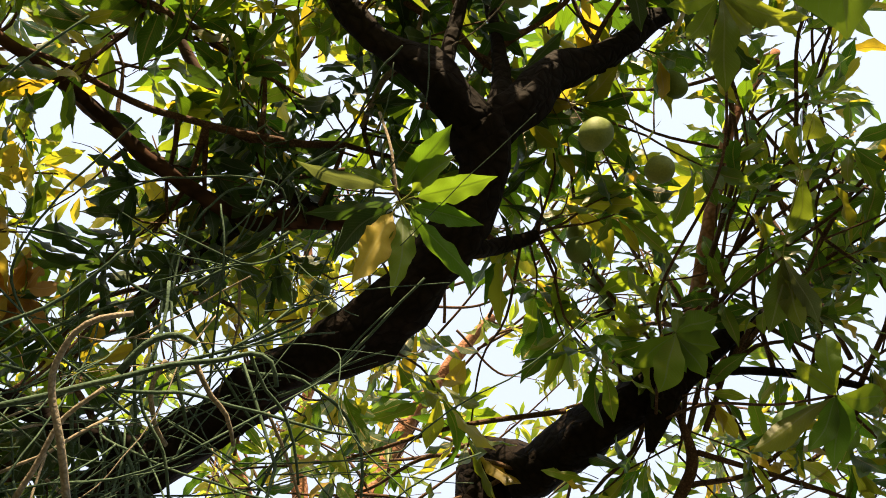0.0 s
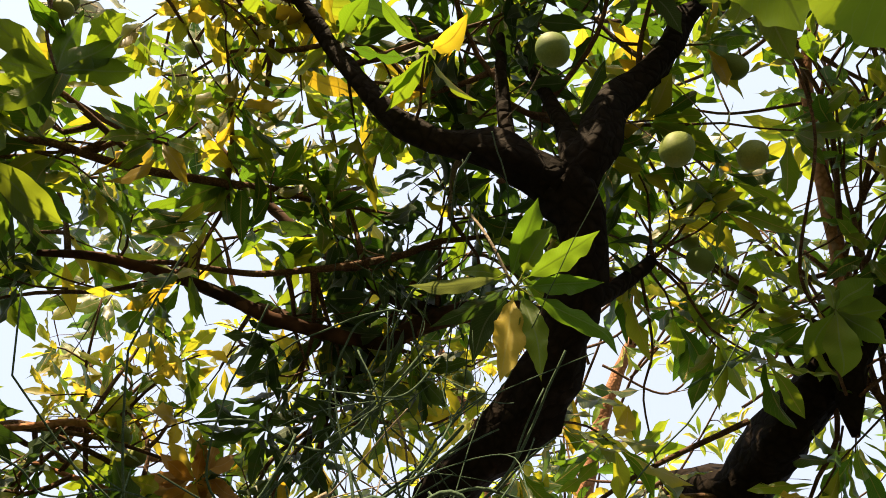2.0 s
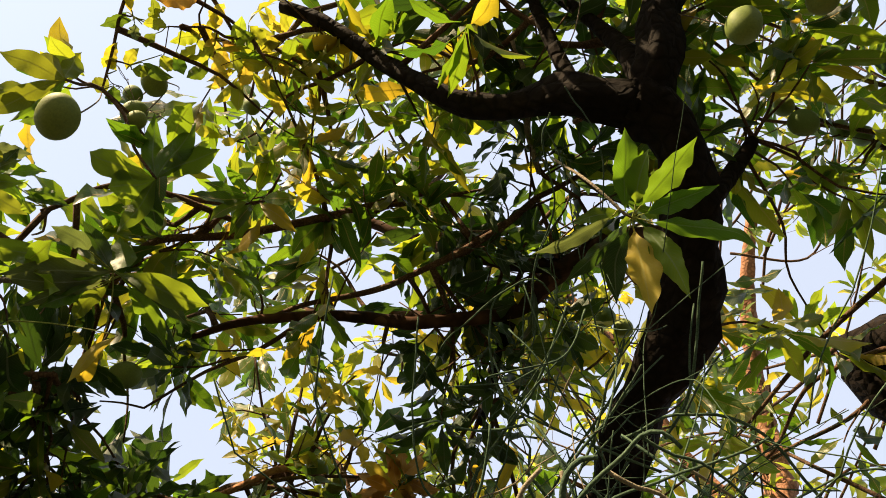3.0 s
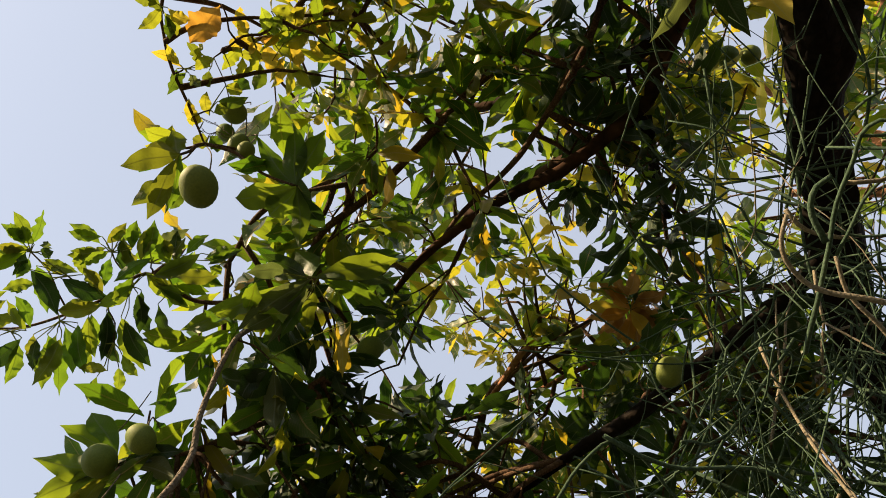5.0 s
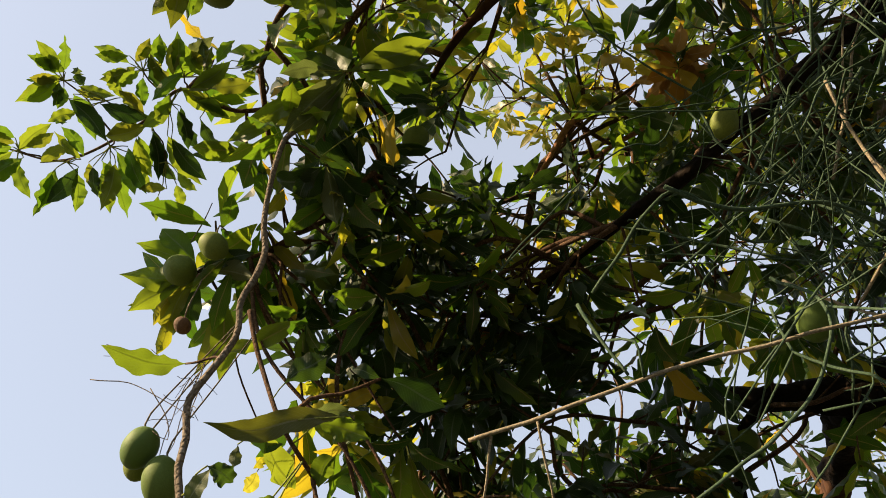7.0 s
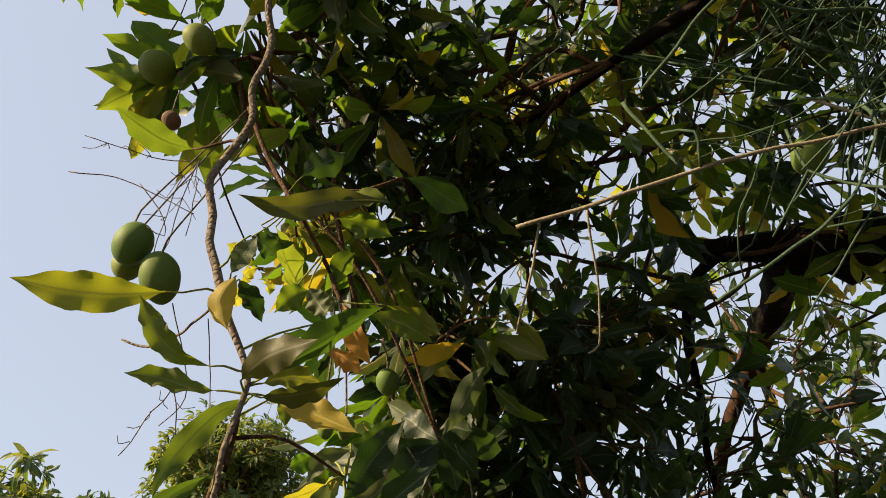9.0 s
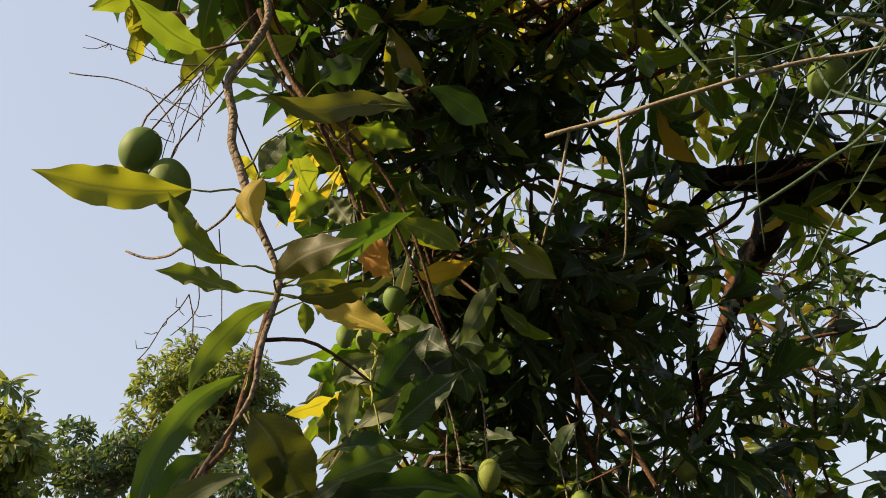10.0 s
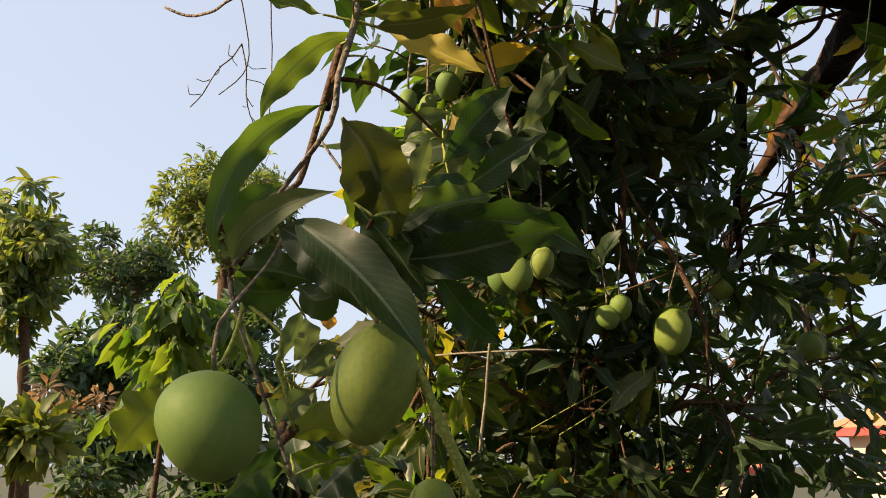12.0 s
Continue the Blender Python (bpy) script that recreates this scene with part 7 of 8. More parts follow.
grow(mango_tree_far, (1.2, -0.1, 4.6), (0.7, 0.5, 0.5), 16, 0.19, canopy_far, twigs_far)
grow(mango_tree_far, (0.5, 1.7, 4.6), (1.4, 0.8, 0.8), 15, 0.19, canopy_far, twigs_far)
grow(mango_tree_lit, (-0.5, 2.2, 5.7), (2.0, 1.1, 0.8), 23, 0.16, canopy_high, twigs_far)
grow(mango_tree_lit, (0.2, 0.9, 6.2), (2.4, 1.3, 0.7), 32, 0.16, canopy_high, twigs_far)
leafy_shoot(mango_tree, (-2.15, -0.35, 2.42), (-0.5, 0.08, -0.86), 7, 0.16)
leafy_shoot(mango_tree, (-2.14, -0.3, 2.32), (0.13, -0.12, -0.98), 7, 0.17)
leafy_shoot(mango_tree, (-2.28, -0.33, 2.3), (-0.53, -0.01, -0.85), 7, 0.16)
leafy_shoot(mango_tree, (-2.11, -0.26, 2.44), (0.12, -0.04, -0.99), 7, 0.18)
leafy_shoot(mango_tree, (-2.18, -0.27, 2.24), (-0.47, 0.18, -0.86), 7, 0.18)
leafy_shoot(mango_tree, (-2.04, -0.19, 2.51), (0.09, -0.06, -0.99), 6, 0.18)
leafy_shoot(mango_tree, (-2.05, -0.15, 2.68), (-0.5, 0.08, -0.86), 6, 0.17)
leafy_shoot(mango_tree, (-1.83, -0.02, 2.57), (0.05, -0.2, -0.98), 6, 0.18)
leafy_shoot(mango_tree, (-1.85, 0.08, 2.68), (0.03, -0.14, -0.99), 6, 0.17)
leafy_shoot(mango_tree, (-1.87, 0.02, 2.48), (0.11, -0.06, -0.99), 6, 0.17)
hero_shoot(mango_tree, (-2.056, -0.470, 3.043), (0.78, -0.07, -0.62), [
    ((-2.056, -0.470, 3.043), (-2.126, -0.526, 2.960), 0.075, 3),
    ((-2.056, -0.470, 3.043), (-2.125, -0.409, 2.996), 0.085, 2),
    ((-2.056, -0.470, 3.043), (-2.044, -0.352, 3.096), 0.075, 3),
    ((-2.056, -0.470, 3.043), (-2.053, -0.521, 3.076), 0.075, 2),
    ((-2.056, -0.470, 3.043), (-2.184, -0.562, 3.083), 0.061, 3)])
hero_shoot(mango_tree, (-1.909, -0.546, 1.741), (0.99, -0.09, -0.08), [
    ((-1.892, -0.574, 1.819), (-1.854, -0.546, 1.913), 0.044, 4),
    ((-1.892, -0.551, 1.798), (-1.802, -0.480, 1.843), 0.044, 4),
    ((-1.889, -0.529, 1.788), (-1.908, -0.451, 1.826), 0.039, 4),
    ((-1.935, -0.561, 1.673), (-1.889, -0.507, 1.767), 0.055, 4),
    ((-1.926, -0.575, 1.714), (-1.973, -0.597, 1.761), 0.048, 0),
    ((-1.932, -0.527, 1.652), (-1.994, -0.420, 1.698), 0.066, 1),
    ((-1.944, -0.535, 1.620), (-1.979, -0.397, 1.653), 0.066, 1)])
canopy.build("foliage", CROWN, mango_tree, "dense long green mango leaves")
shade.build("foliage", DEEP, mango_tree, "mango leaves deep inside the bough, shade put into their dark colour")
dull.build("foliage", DUSKY, mango_tree, "dull olive older mango leaves, grey sheen put into their colour")
golden.build("foliage", LIME, mango_tree, "mango leaves with the yellow of sun behind them put into their colour")
canopy_far.build("foliage", CROWN, mango_tree_far, "dense long green mango leaves")
canopy_high.build("foliage", SUNLIT_LEAF, mango_tree_lit, "high mango leaves with sunlight put into their colour")
twigs.build("twig", TWIG, mango_tree, "thin brown twigs")
twigs_far.build("twig", TWIG, mango_tree_far, "thin brown twigs")
for ob in scene.objects:
    if ob.name.split(".")[0] in ("foliage", "twig") and ob.get("kind") == "stuff":
        ob.matrix_parent_inverse = ob.parent.matrix_world.inverted()


# ---- mangoes ----
rng = np.random.default_rng(21)

def mango_body(seed):
    bm = bmesh.new()
    bmesh.ops.create_uvsphere(bm, u_segments=28, v_segments=20, radius=0.5)
    r = np.random.default_rng(seed)
    lean, beak = r.uniform(0.02, 0.07), r.uniform(0.02, 0.06)
    for v in bm.verts:
        x, y, z = v.co
        k = 1 + 0.10 * z - 0.22 * max(0, -z - 0.1) ** 1.5
        v.co = (x * k + lean * math.sin(z * 3) - beak * max(0, -z) * 1.2, y * k * 0.93, z + 0.03 * x)
        v.co += v.co.normalized() * 0.012 * noise.noise(v.co * 3 + Vector((seed, 0, 0)))
    for f in bm.faces:
        f.smooth = True
    me = bpy.data.meshes.new("mango")
    bm.to_mesh(me)
    bm.free()
    me.materials.append(MANGO)
    return me


MANGO_BODIES = [mango_body(s) for s in range(6)]
mango_turn = 0


DRY_FRUIT = plain_material("dried_brown_fruit", (0.10, 0.05, 0.025), (0.22, 0.11, 0.05), 30, 0.8, 0.5, 0.004)


def hang_mango(at, wide, high, note="green unripe mango hanging among the leaves"):
    """One fruit on its stalk."""
    global mango_turn
    ob = new("mango", MANGO_BODIES[mango_turn % 6])
    mango_turn += 1
    if "brown" in note:
        ob.data = ob.data.copy()
        ob.data.materials[0] = DRY_FRUIT
    ob.location, ob.scale = at, (wide * 1.02, wide * 1.02, high)
    ob.rotation_euler = (rng.normal(0, 0.10), rng.normal(0, 0.10), rng.uniform(0, 6.28))
    tagged(ob, note, "mango", "mangoes hanging in the tree")
    bpy.context.view_layer.update()
    top = np.array(at) + np.array([0, 0, high * 0.47])
    goal = all_samples[np.argmin(np.linalg.norm(all_samples[:, :3] - top - np.array([0, 0, 0.15]), axis=1)), :3]
    d = np.linalg.norm(goal - top)
    if d > 0.45 or goal[2] < top[2]:
        goal = top + np.array([rng.normal(0, 0.04), rng.normal(0, 0.04), 0.22])
    line = smooth_line([top, top + np.array([0, 0, 0.045]), (top + goal) / 2 + np.array([0.01, 0.01, 0.03]), goal], 0.02)
    verts, faces = tube_arrays(line, np.linspace(0.0024, 0.0015, len(line)), 7)
    stem = mesh_object("stalk", verts, faces, TWIG_GREY, None)
    stem.parent = ob
    stem.matrix_parent_inverse = ob.matrix_world.inverted()


hang_mango((0.225, -0.142, 3.625), 0.081, 0.087)
hang_mango((0.454, 0.200, 3.749), 0.093, 0.105)
hang_mango((0.707, 0.329, 3.975), 0.090, 0.103)
hang_mango((0.496, 0.597, 4.053), 0.084, 0.089)
hang_mango((0.682, 0.857, 4.493), 0.070, 0.079)
hang_mango((0.721, 0.920, 4.474), 0.074, 0.092)
hang_mango((-0.377, 0.845, 4.427), 0.084, 0.088)
hang_mango((-0.357, 0.936, 4.453), 0.077, 0.094)
hang_mango((0.827, 0.098, 4.285), 0.097, 0.149)
hang_mango((0.553, 0.618, 4.357), 0.069, 0.077)
hang_mango((-0.872, -0.742, 3.463), 0.103, 0.091)
hang_mango((-0.862, -0.801, 4.013), 0.082, 0.082)
hang_mango((-0.921, -0.813, 3.974), 0.061, 0.064)
hang_mango((-0.904, -0.741, 3.855), 0.068, 0.078)
hang_mango((-0.892, -0.706, 3.798), 0.056, 0.060)
hang_mango((-1.596, -0.867, 3.194), 0.094, 0.094)
hang_mango((-1.481, -0.759, 3.185), 0.079, 0.082)
hang_mango((-1.426, -0.216, 3.675), 0.086, 0.089)
hang_mango((-1.589, 0.545, 4.236), 0.086, 0.096)
hang_mango((-1.599, 0.642, 4.273), 0.077, 0.082)
hang_mango((-1.619, -0.830, 2.654), 0.085, 0.099)
hang_mango((-1.625, -0.764, 2.577), 0.084, 0.117)
hang_mango((-1.704, -0.851, 2.651), 0.068, 0.074)
hang_mango((-1.315, 0.770, 2.900), 0.097, 0.105)
hang_mango((-1.987, -0.210, 2.534), 0.066, 0.069)
hang_mango((-1.100, 0.608, 3.406), 0.083, 0.080)
hang_mango((-1.730, -0.472, 3.332), 0.086, 0.089)
hang_mango((-2.289, 1.025, 3.138), 0.114, 0.126)
hang_mango((-2.079, 0.440, 1.964), 0.102, 0.120)
hang_mango((-2.320, 0.808, 2.171), 0.084, 0.088)
hang_mango((-2.116, 0.271, 2.000), 0.062, 0.066)
hang_mango((-2.111, 0.309, 2.027), 0.064, 0.070)
hang_mango((-1.706, -0.158, 1.980), 0.060, 0.074)
hang_mango((-1.764, -0.167, 1.986), 0.058, 0.070)
hang_mango((-1.570, -0.412, 2.237), 0.034, 0.050)
hang_mango((-1.591, -0.371, 2.244), 0.034, 0.046)
hang_mango((-1.178, -0.683, 1.664), 0.092, 0.098)
hang_mango((-1.204, -0.530, 1.708), 0.085, 0.120)
hang_mango((-1.274, -0.448, 1.583), 0.056, 0.067)
hang_mango((-2.591, 1.394, 2.047), 0.093, 0.105)
hang_mango((-0.818, -0.624, 4.430), 0.066, 0.058)
hang_mango((-1.769, -0.074, 2.026), 0.052, 0.066)
hang_mango((-2.757, 1.561, 2.080), 0.110, 0.130)
hang_mango((-2.254, 1.078, 3.111), 0.090, 0.110)
hang_mango((-1.532, -0.792, 2.948), 0.044, 0.044, 'small dried brown mango hanging on its stalk')
hang_mango((-1.583, -0.798, 3.158), 0.031, 0.034, 'small dried brown mango hanging on its stalk')

# ---- wiry climber ----
rng = np.random.default_rng(33)
climbing_vine = thing("climbing_vine", "leafless grey-green wiry climber tangled over the limb", "vine", at=(-0.7, 0.7, 3.1))
bpy.context.view_layer.update()


def wire(points, radius, tone, crooked=False):
    """A stem through the points: bowed, or in straight lengths with sharp bends."""
    if crooked:
        p = [np.asarray(points[0], float)]
        for a, b in zip(points, points[1:]):
            a, b = np.asarray(a, float), np.asarray(b, float)
            bow = rng.normal(0, 0.03, 3) * np.linalg.norm(b - a)
            p += [a + (b - a) * s + bow * math.sin(math.pi * s) for s in (0.25, 0.5, 0.75, 1.0)]
        line = np.array(p)
    else:
        line = smooth_line(points, 0.02)
        line = line + 0.004 * np.array([[noise.noise(Vector((i * 0.3, points[0][0] * 50, k * 5.1))) for k in range(3)] for i in range(len(line))])
    verts, faces = tube_arrays(line, np.linspace(radius, radius * 0.75, len(line)), 6)
    put_under(mesh_object("stem", verts, faces, (WIRE_GREEN, WIRE_TAN, TWIG_GREY)[tone], None), climbing_vine)


wire([(-0.436, 0.531, 2.704), (-0.443, 0.455, 2.722), (-0.456, 0.399, 2.746), (-0.455, 0.368, 2.761), (-0.434, 0.335, 2.774), (-0.406, 0.323, 2.793), (-0.373, 0.325, 2.808)], 0.0050, 1)
wire([(-0.508, 0.537, 2.710), (-0.487, 0.501, 2.734), (-0.461, 0.450, 2.766), (-0.415, 0.419, 2.795)], 0.0044, 1)
wire([(-0.583, 0.445, 2.770), (-0.478, 0.428, 2.794), (-0.415, 0.420, 2.819), (-0.349, 0.416, 2.848), (-0.276, 0.414, 2.863), (-0.240, 0.407, 2.865), (-0.213, 0.416, 2.857), (-0.203, 0.448, 2.844)], 0.0045, 0)
wire([(-0.420, 0.432, 2.810), (-0.336, 0.469, 2.863), (-0.258, 0.508, 2.891), (-0.162, 0.554, 2.910), (-0.104, 0.576, 2.929)], 0.0032, 0)
wire([(-0.318, 0.416, 2.860), (-0.297, 0.466, 2.855), (-0.280, 0.497, 2.855), (-0.271, 0.541, 2.845)], 0.0042, 1)
wire([(-0.404, 0.409, 2.817), (-0.383, 0.386, 2.825), (-0.361, 0.374, 2.839), (-0.331, 0.374, 2.851), (-0.309, 0.388, 2.852)], 0.0058, 0)
wire([(-0.242, 0.407, 2.865), (-0.222, 0.459, 2.857), (-0.198, 0.494, 2.855), (-0.183, 0.542, 2.843), (-0.179, 0.593, 2.823)], 0.0030, 0)
wire([(-0.580, 0.352, 2.816), (-0.514, 0.334, 2.863), (-0.471, 0.309, 2.895), (-0.429, 0.269, 2.927)], 0.0030, 0)
wire([(-0.386, 0.338, 2.979), (-0.379, 0.391, 2.906), (-0.392, 0.459, 2.845), (-0.359, 0.532, 2.818), (-0.346, 0.590, 2.785)], 0.0028, 0)
wire([(-1.035, 0.092, 2.685), (-0.862, 0.207, 2.788), (-0.913, 0.347, 2.734), (-0.910, 0.410, 2.729)], 0.004, 0)
wire([(-0.855, 0.195, 2.794), (-0.868, 0.262, 2.776), (-0.869, 0.348, 2.764), (-0.840, 0.493, 2.765), (-0.862, 0.605, 2.736)], 0.0045, 0)
wire([(-0.502, 0.581, 3.227), (-0.528, 0.630, 3.203), (-0.528, 0.692, 3.195), (-0.509, 0.750, 3.200)], 0.006, 1)
wire([(-1.189, -0.132, 2.457), (-1.093, 0.016, 2.467), (-1.023, 0.142, 2.488), (-0.965, 0.274, 2.506), (-0.893, 0.450, 2.523), (-0.837, 0.668, 2.569)], 0.004, 1)
wire([(-1.174, -0.095, 2.460), (-1.214, -0.098, 2.405), (-1.257, -0.111, 2.350), (-1.293, -0.116, 2.302)], 0.0025, 1)
wire([(-1.140, -0.018, 2.472), (-1.186, 0.002, 2.397), (-1.227, 0.016, 2.332), (-1.264, 0.020, 2.277), (-1.277, 0.005, 2.265)], 0.0025, 1)
wire([(-1.079, 0.075, 2.694), (-1.064, 0.093, 2.615), (-1.056, 0.129, 2.519)], 0.004, 0)
wire([(-1.022, 0.142, 2.489), (-0.991, 0.127, 2.541), (-1.030, 0.095, 2.573)], 0.003, 0)
wire([(-1.962, 0.037, 1.880), (-2.004, -0.100, 1.877), (-2.092, -0.209, 1.874)], 0.003, 1)
wire([(-2.076, -0.104, 1.656), (-2.012, -0.104, 1.855), (-1.996, -0.102, 1.904)], 0.004, 1)
wire([(-1.604, -0.990, 2.824), (-1.584, -0.895, 2.807), (-1.564, -0.807, 2.756), (-1.548, -0.709, 2.696)], 0.0014, 2)
wire([(-1.971, -0.880, 2.610), (-1.917, -0.811, 2.564), (-1.738, -0.722, 2.504), (-1.496, -0.638, 2.446), (-1.378, -0.608, 2.420)], 0.0034, 2)
wire([(-1.578, -0.835, 2.787), (-1.579, -0.786, 2.725), (-1.592, -0.767, 2.662), (-1.590, -0.809, 2.684)], 0.0014, 2)
wire([(-1.656, -0.735, 2.537), (-1.708, -0.703, 2.448), (-1.758, -0.688, 2.369), (-1.807, -0.739, 2.325)], 0.0014, 2)
wire([(-1.700, -0.662, 2.529), (-1.779, -0.644, 2.408), (-1.875, -0.635, 2.268)], 0.0013, 2)


def spray(start, way, length, forks):
    """A dried flower spray: a thin grey stem with short crooked side twigs."""
    p, way = np.array(start), unit(way)
    pts = [p]
    for _ in range(5):
        way = unit(way + rng.normal(0, 0.16, 3))
        pts.append(pts[-1] + way * length / 5)
    wire(pts, 0.0013, 2)
    for _ in range(forks):
        k = int(rng.integers(1, 5))
        side = unit(way + rng.normal(0, 0.8, 3))
        a = pts[k] + side * length * rng.uniform(0.08, 0.25)
        wire([pts[k], (pts[k] + a) / 2 + rng.normal(0, 0.004, 3), a], 0.0009, 2)


for way in ((-0.1, -0.6, -0.1), (0.0, -0.2, -0.6), (-0.1, -0.05, -0.7), (0.05, 0.1, -0.6)):
    spray((-1.56, -0.72, 2.86), way, 0.26, 6)
for way in ((0.0, -0.15, -0.6), (0.0, 0.05, -0.7)):
    spray((-1.62, -0.70, 2.33), way, 0.16, 5)
for way in ((-0.3, -0.2, 0.5), (0.1, -0.4, 0.2), (0.1, 0.3, -0.2), (-0.2, 0.2, 0.4), (0.2, -0.2, -0.4)):
    spray((-0.89, -0.76, 3.88), way, 0.2, 7)


def tangle(centre, half, count, reach, drop):
    """Stems that start in a region and go in straight lengths, forking at the joints."""
    for _ in range(count):
        p = np.array(centre) + rng.uniform(-1, 1, 3) * half
        way = unit(rng.normal(0, 1, 3) + np.array([0, 0, -drop]))
        pts = [p]
        for _ in range(int(rng.integers(2, 5))):
            pts.append(pts[-1] + way * reach * rng.uniform(0.6, 1.8))
            way = unit(way + rng.normal(0, 0.5, 3))
        fork = [pts[1], pts[1] + unit(pts[1] - pts[0] + rng.normal(0, 0.09, 3)) * reach * 1.2]
        if min(np.linalg.norm(np.subtract(q, e)) for q in pts + fork for e in ((0, 0, 1.95), (-0.1, -0.3, 1.85), (-0.3, -0.55, 1.72), (-0.5, -0.67, 1.63))) < 1.0:
            continue
        r = rng.choice((0.0014, 0.002, 0.0026, 0.0038))
        tone = 0 if rng.random() < 0.92 else 1
        wire(pts, r, tone, rng.random() < 0.55)
        wire(fork, r * 0.7, tone, True)


tangle((-0.51, 0.66, 3.24), (0.22, 0.16, 0.12), 40, 0.16, 0.1)
tangle((-0.69, 0.81, 3.15), (0.2, 0.15, 0.15), 34, 0.16, 0.1)
tangle((-0.82, 0.64, 3.13), (0.16, 0.14, 0.25), 34, 0.17, 0.5)
tangle((-0.94, 0.71, 2.91), (0.2, 0.16, 0.2), 34, 0.17, 0.5)
tangle((-1.03, 0.6, 2.87), (0.16, 0.14, 0.14), 24, 0.16, 0.3)
tangle((-0.38, 0.48, 3.49), (0.16, 0.12, 0.1), 18, 0.15, 0.0)


# ---- distance ----
def box(bm, x0, y0, z0, x1, y1, z1):
    m = Matrix.Translation(((x0 + x1) / 2, (y0 + y1) / 2, (z0 + z1) / 2)) @ Matrix.Diagonal((x1 - x0, y1 - y0, z1 - z0, 1))
    bmesh.ops.create_cube(bm, size=1, matrix=m)


def far_tree(name, base, crown, radii, length, shoots, mat, label, trunk_r=0.14, lumps=9, blades=FAR_BLADES, hang=0.7):
    """A tapered trunk with limbs and a crown of leaf rings gathered on uneven lumps."""
    global rng
    rng = np.random.default_rng(int(500 + abs(base[0]) * 61 + abs(base[1]) * 37))
    base, crown, radii = np.array(base), np.array(crown), np.array(radii)
    tree = thing(name, label, "tree", at=tuple(base))
    bpy.context.view_layer.update()
    top = crown + np.array([0, 0, -radii[2] * 0.2])
    line = smooth_line([base, base * 0.6 + top * 0.4 + rng.normal(0, 0.08, 3), top], 0.15)
    verts, faces = tube_arrays(line, np.linspace(trunk_r, trunk_r * 0.45, len(line)), 12, 0.25)
    put_under(mesh_object("trunk", verts, faces, TWIG, None), tree)
    leaves, sticks = Foliage(blades), Sticks()
    for _ in range(lumps):
        way = unit(rng.normal(0, 1, 3) + np.array([0, 0, 0.25]))
        c = crown + way * radii * rng.uniform(0.3, 0.95)
        size = radii.mean() * rng.uniform(0.2, 0.42)
        sticks.add(bent(top - np.array([0, 0, radii[2] * rng.uniform(0, 0.5)]), c, 0.1), trunk_r * 0.35, 0.012, 6)
        for _ in range(shoots // lumps):
            out = unit(rng.normal(0, 1, 3))
            p = c + out * size * rng.uniform(0.4, 1.0) ** 0.5
            sticks.add([c + (p - c) * 0.5, p], 0.008, 0.004, 4)
            for leaf in whorl(p, unit(out + np.array([0, 0, hang])), int(rng.integers(7, 12)), length * rng.uniform(0.8, 1.2), max(0.0, -hang)):
                leaves.add(*leaf)
    ob = leaves.build("crown", mat, tree)
    ob.matrix_parent_inverse = tree.matrix_world.inverted()
    ob = sticks.build("bough", TWIG, tree)
    ob.matrix_parent_inverse = tree.matrix_world.inverted()
    return tree


far_tree("garden_tree", (-14.9, -3.9, 0), (-13.64, -4.18, 4.85), (1.0, 0.95, 1.25), 0.34, 270, FAR_LEAF, "young mango tree with a bare straight trunk", 0.15, 26, FAR_BLADES, -0.35)
far_tree("garden_tree", (-16.21, -2.78, 0), (-16.26, -2.75, 5.57), (1.6, 1.4, 0.95), 0.24, 300, FAR_DEEP, "leafy garden tree behind the young mango, shade put into its colour", 0.14, 16, FAR_BLADES, 0.2)
far_tree("tall_tree", (-19.36, -1.09, 0), (-19.41, -1.06, 7.78), (2.2, 2.0, 1.7), 0.27, 1000, FAR_LEAF, "tall broadleaf tree with yellow-green tufted crown", 0.22, 34)
far_tree("garden_tree", (-12.02, -2.39, 0), (-12.07, -2.36, 2.95), (1.25, 1.3, 0.85), 0.24, 420, FAR_DEEP, "dense dark green bushy tree", 0.12, 14, FAR_BLADES, 0.1)
far_tree("garden_tree", (-13.01, -0.8, 0), (-13.06, -0.77, 3.47), (1.7, 1.4, 1.25), 0.24, 420, FAR_DEEP, "dense dark green bushy tree", 0.12, 14, FAR_BLADES, 0.1)
far_tree("shrub", (-9.52, -2.38, 0), (-9.57, -2.35, 2.2), (0.55, 0.5, 0.3), 0.20, 34, BRONZE, "shrub with bronze young leaves", 0.05, 8, FAR_BLADES, -0.3)
far_tree("shrub", (-8.98, -1.89, 0), (-9.03, -1.86, 1.73), (1.0, 0.8, 0.55), 0.20, 260, FAR_DEEP, "dark green leafy garden shrub", 0.05, 11)
far_tree("shrub", (-6.3, -2.12, 0), (-6.35, -2.09, 1.79), (0.28, 0.28, 0.16), 0.24, 40, OLIVE, "low yellow-green leafy garden shrub", 0.03, 8, CANOPY_BLADES)
far_tree("broad_leaf_plant", (-4.4, -1.95, 0), (-4.35, -1.95, 0.95), (0.45, 0.45, 0.5), 0.4, 14, GREEN, "bright green broad-leaved garden plant", 0.03, 4, CANOPY_BLADES)
far_tree("shrub", (-7.8, -0.6, 0), (-7.8, -0.6, 0.9), (0.9, 0.9, 0.6), 0.18, 140, FAR_DEEP, "low green leafy garden shrub", 0.05, 8)
far_tree("mango_sapling", (-3.73, -0.94, 0), (-3.78, -0.91, 2.21), (0.30, 0.26, 0.30), 0.19, 30, GREEN, "small mango sapling with drooping leaves", 0.02, 15, CANOPY_BLADES, -1.0)
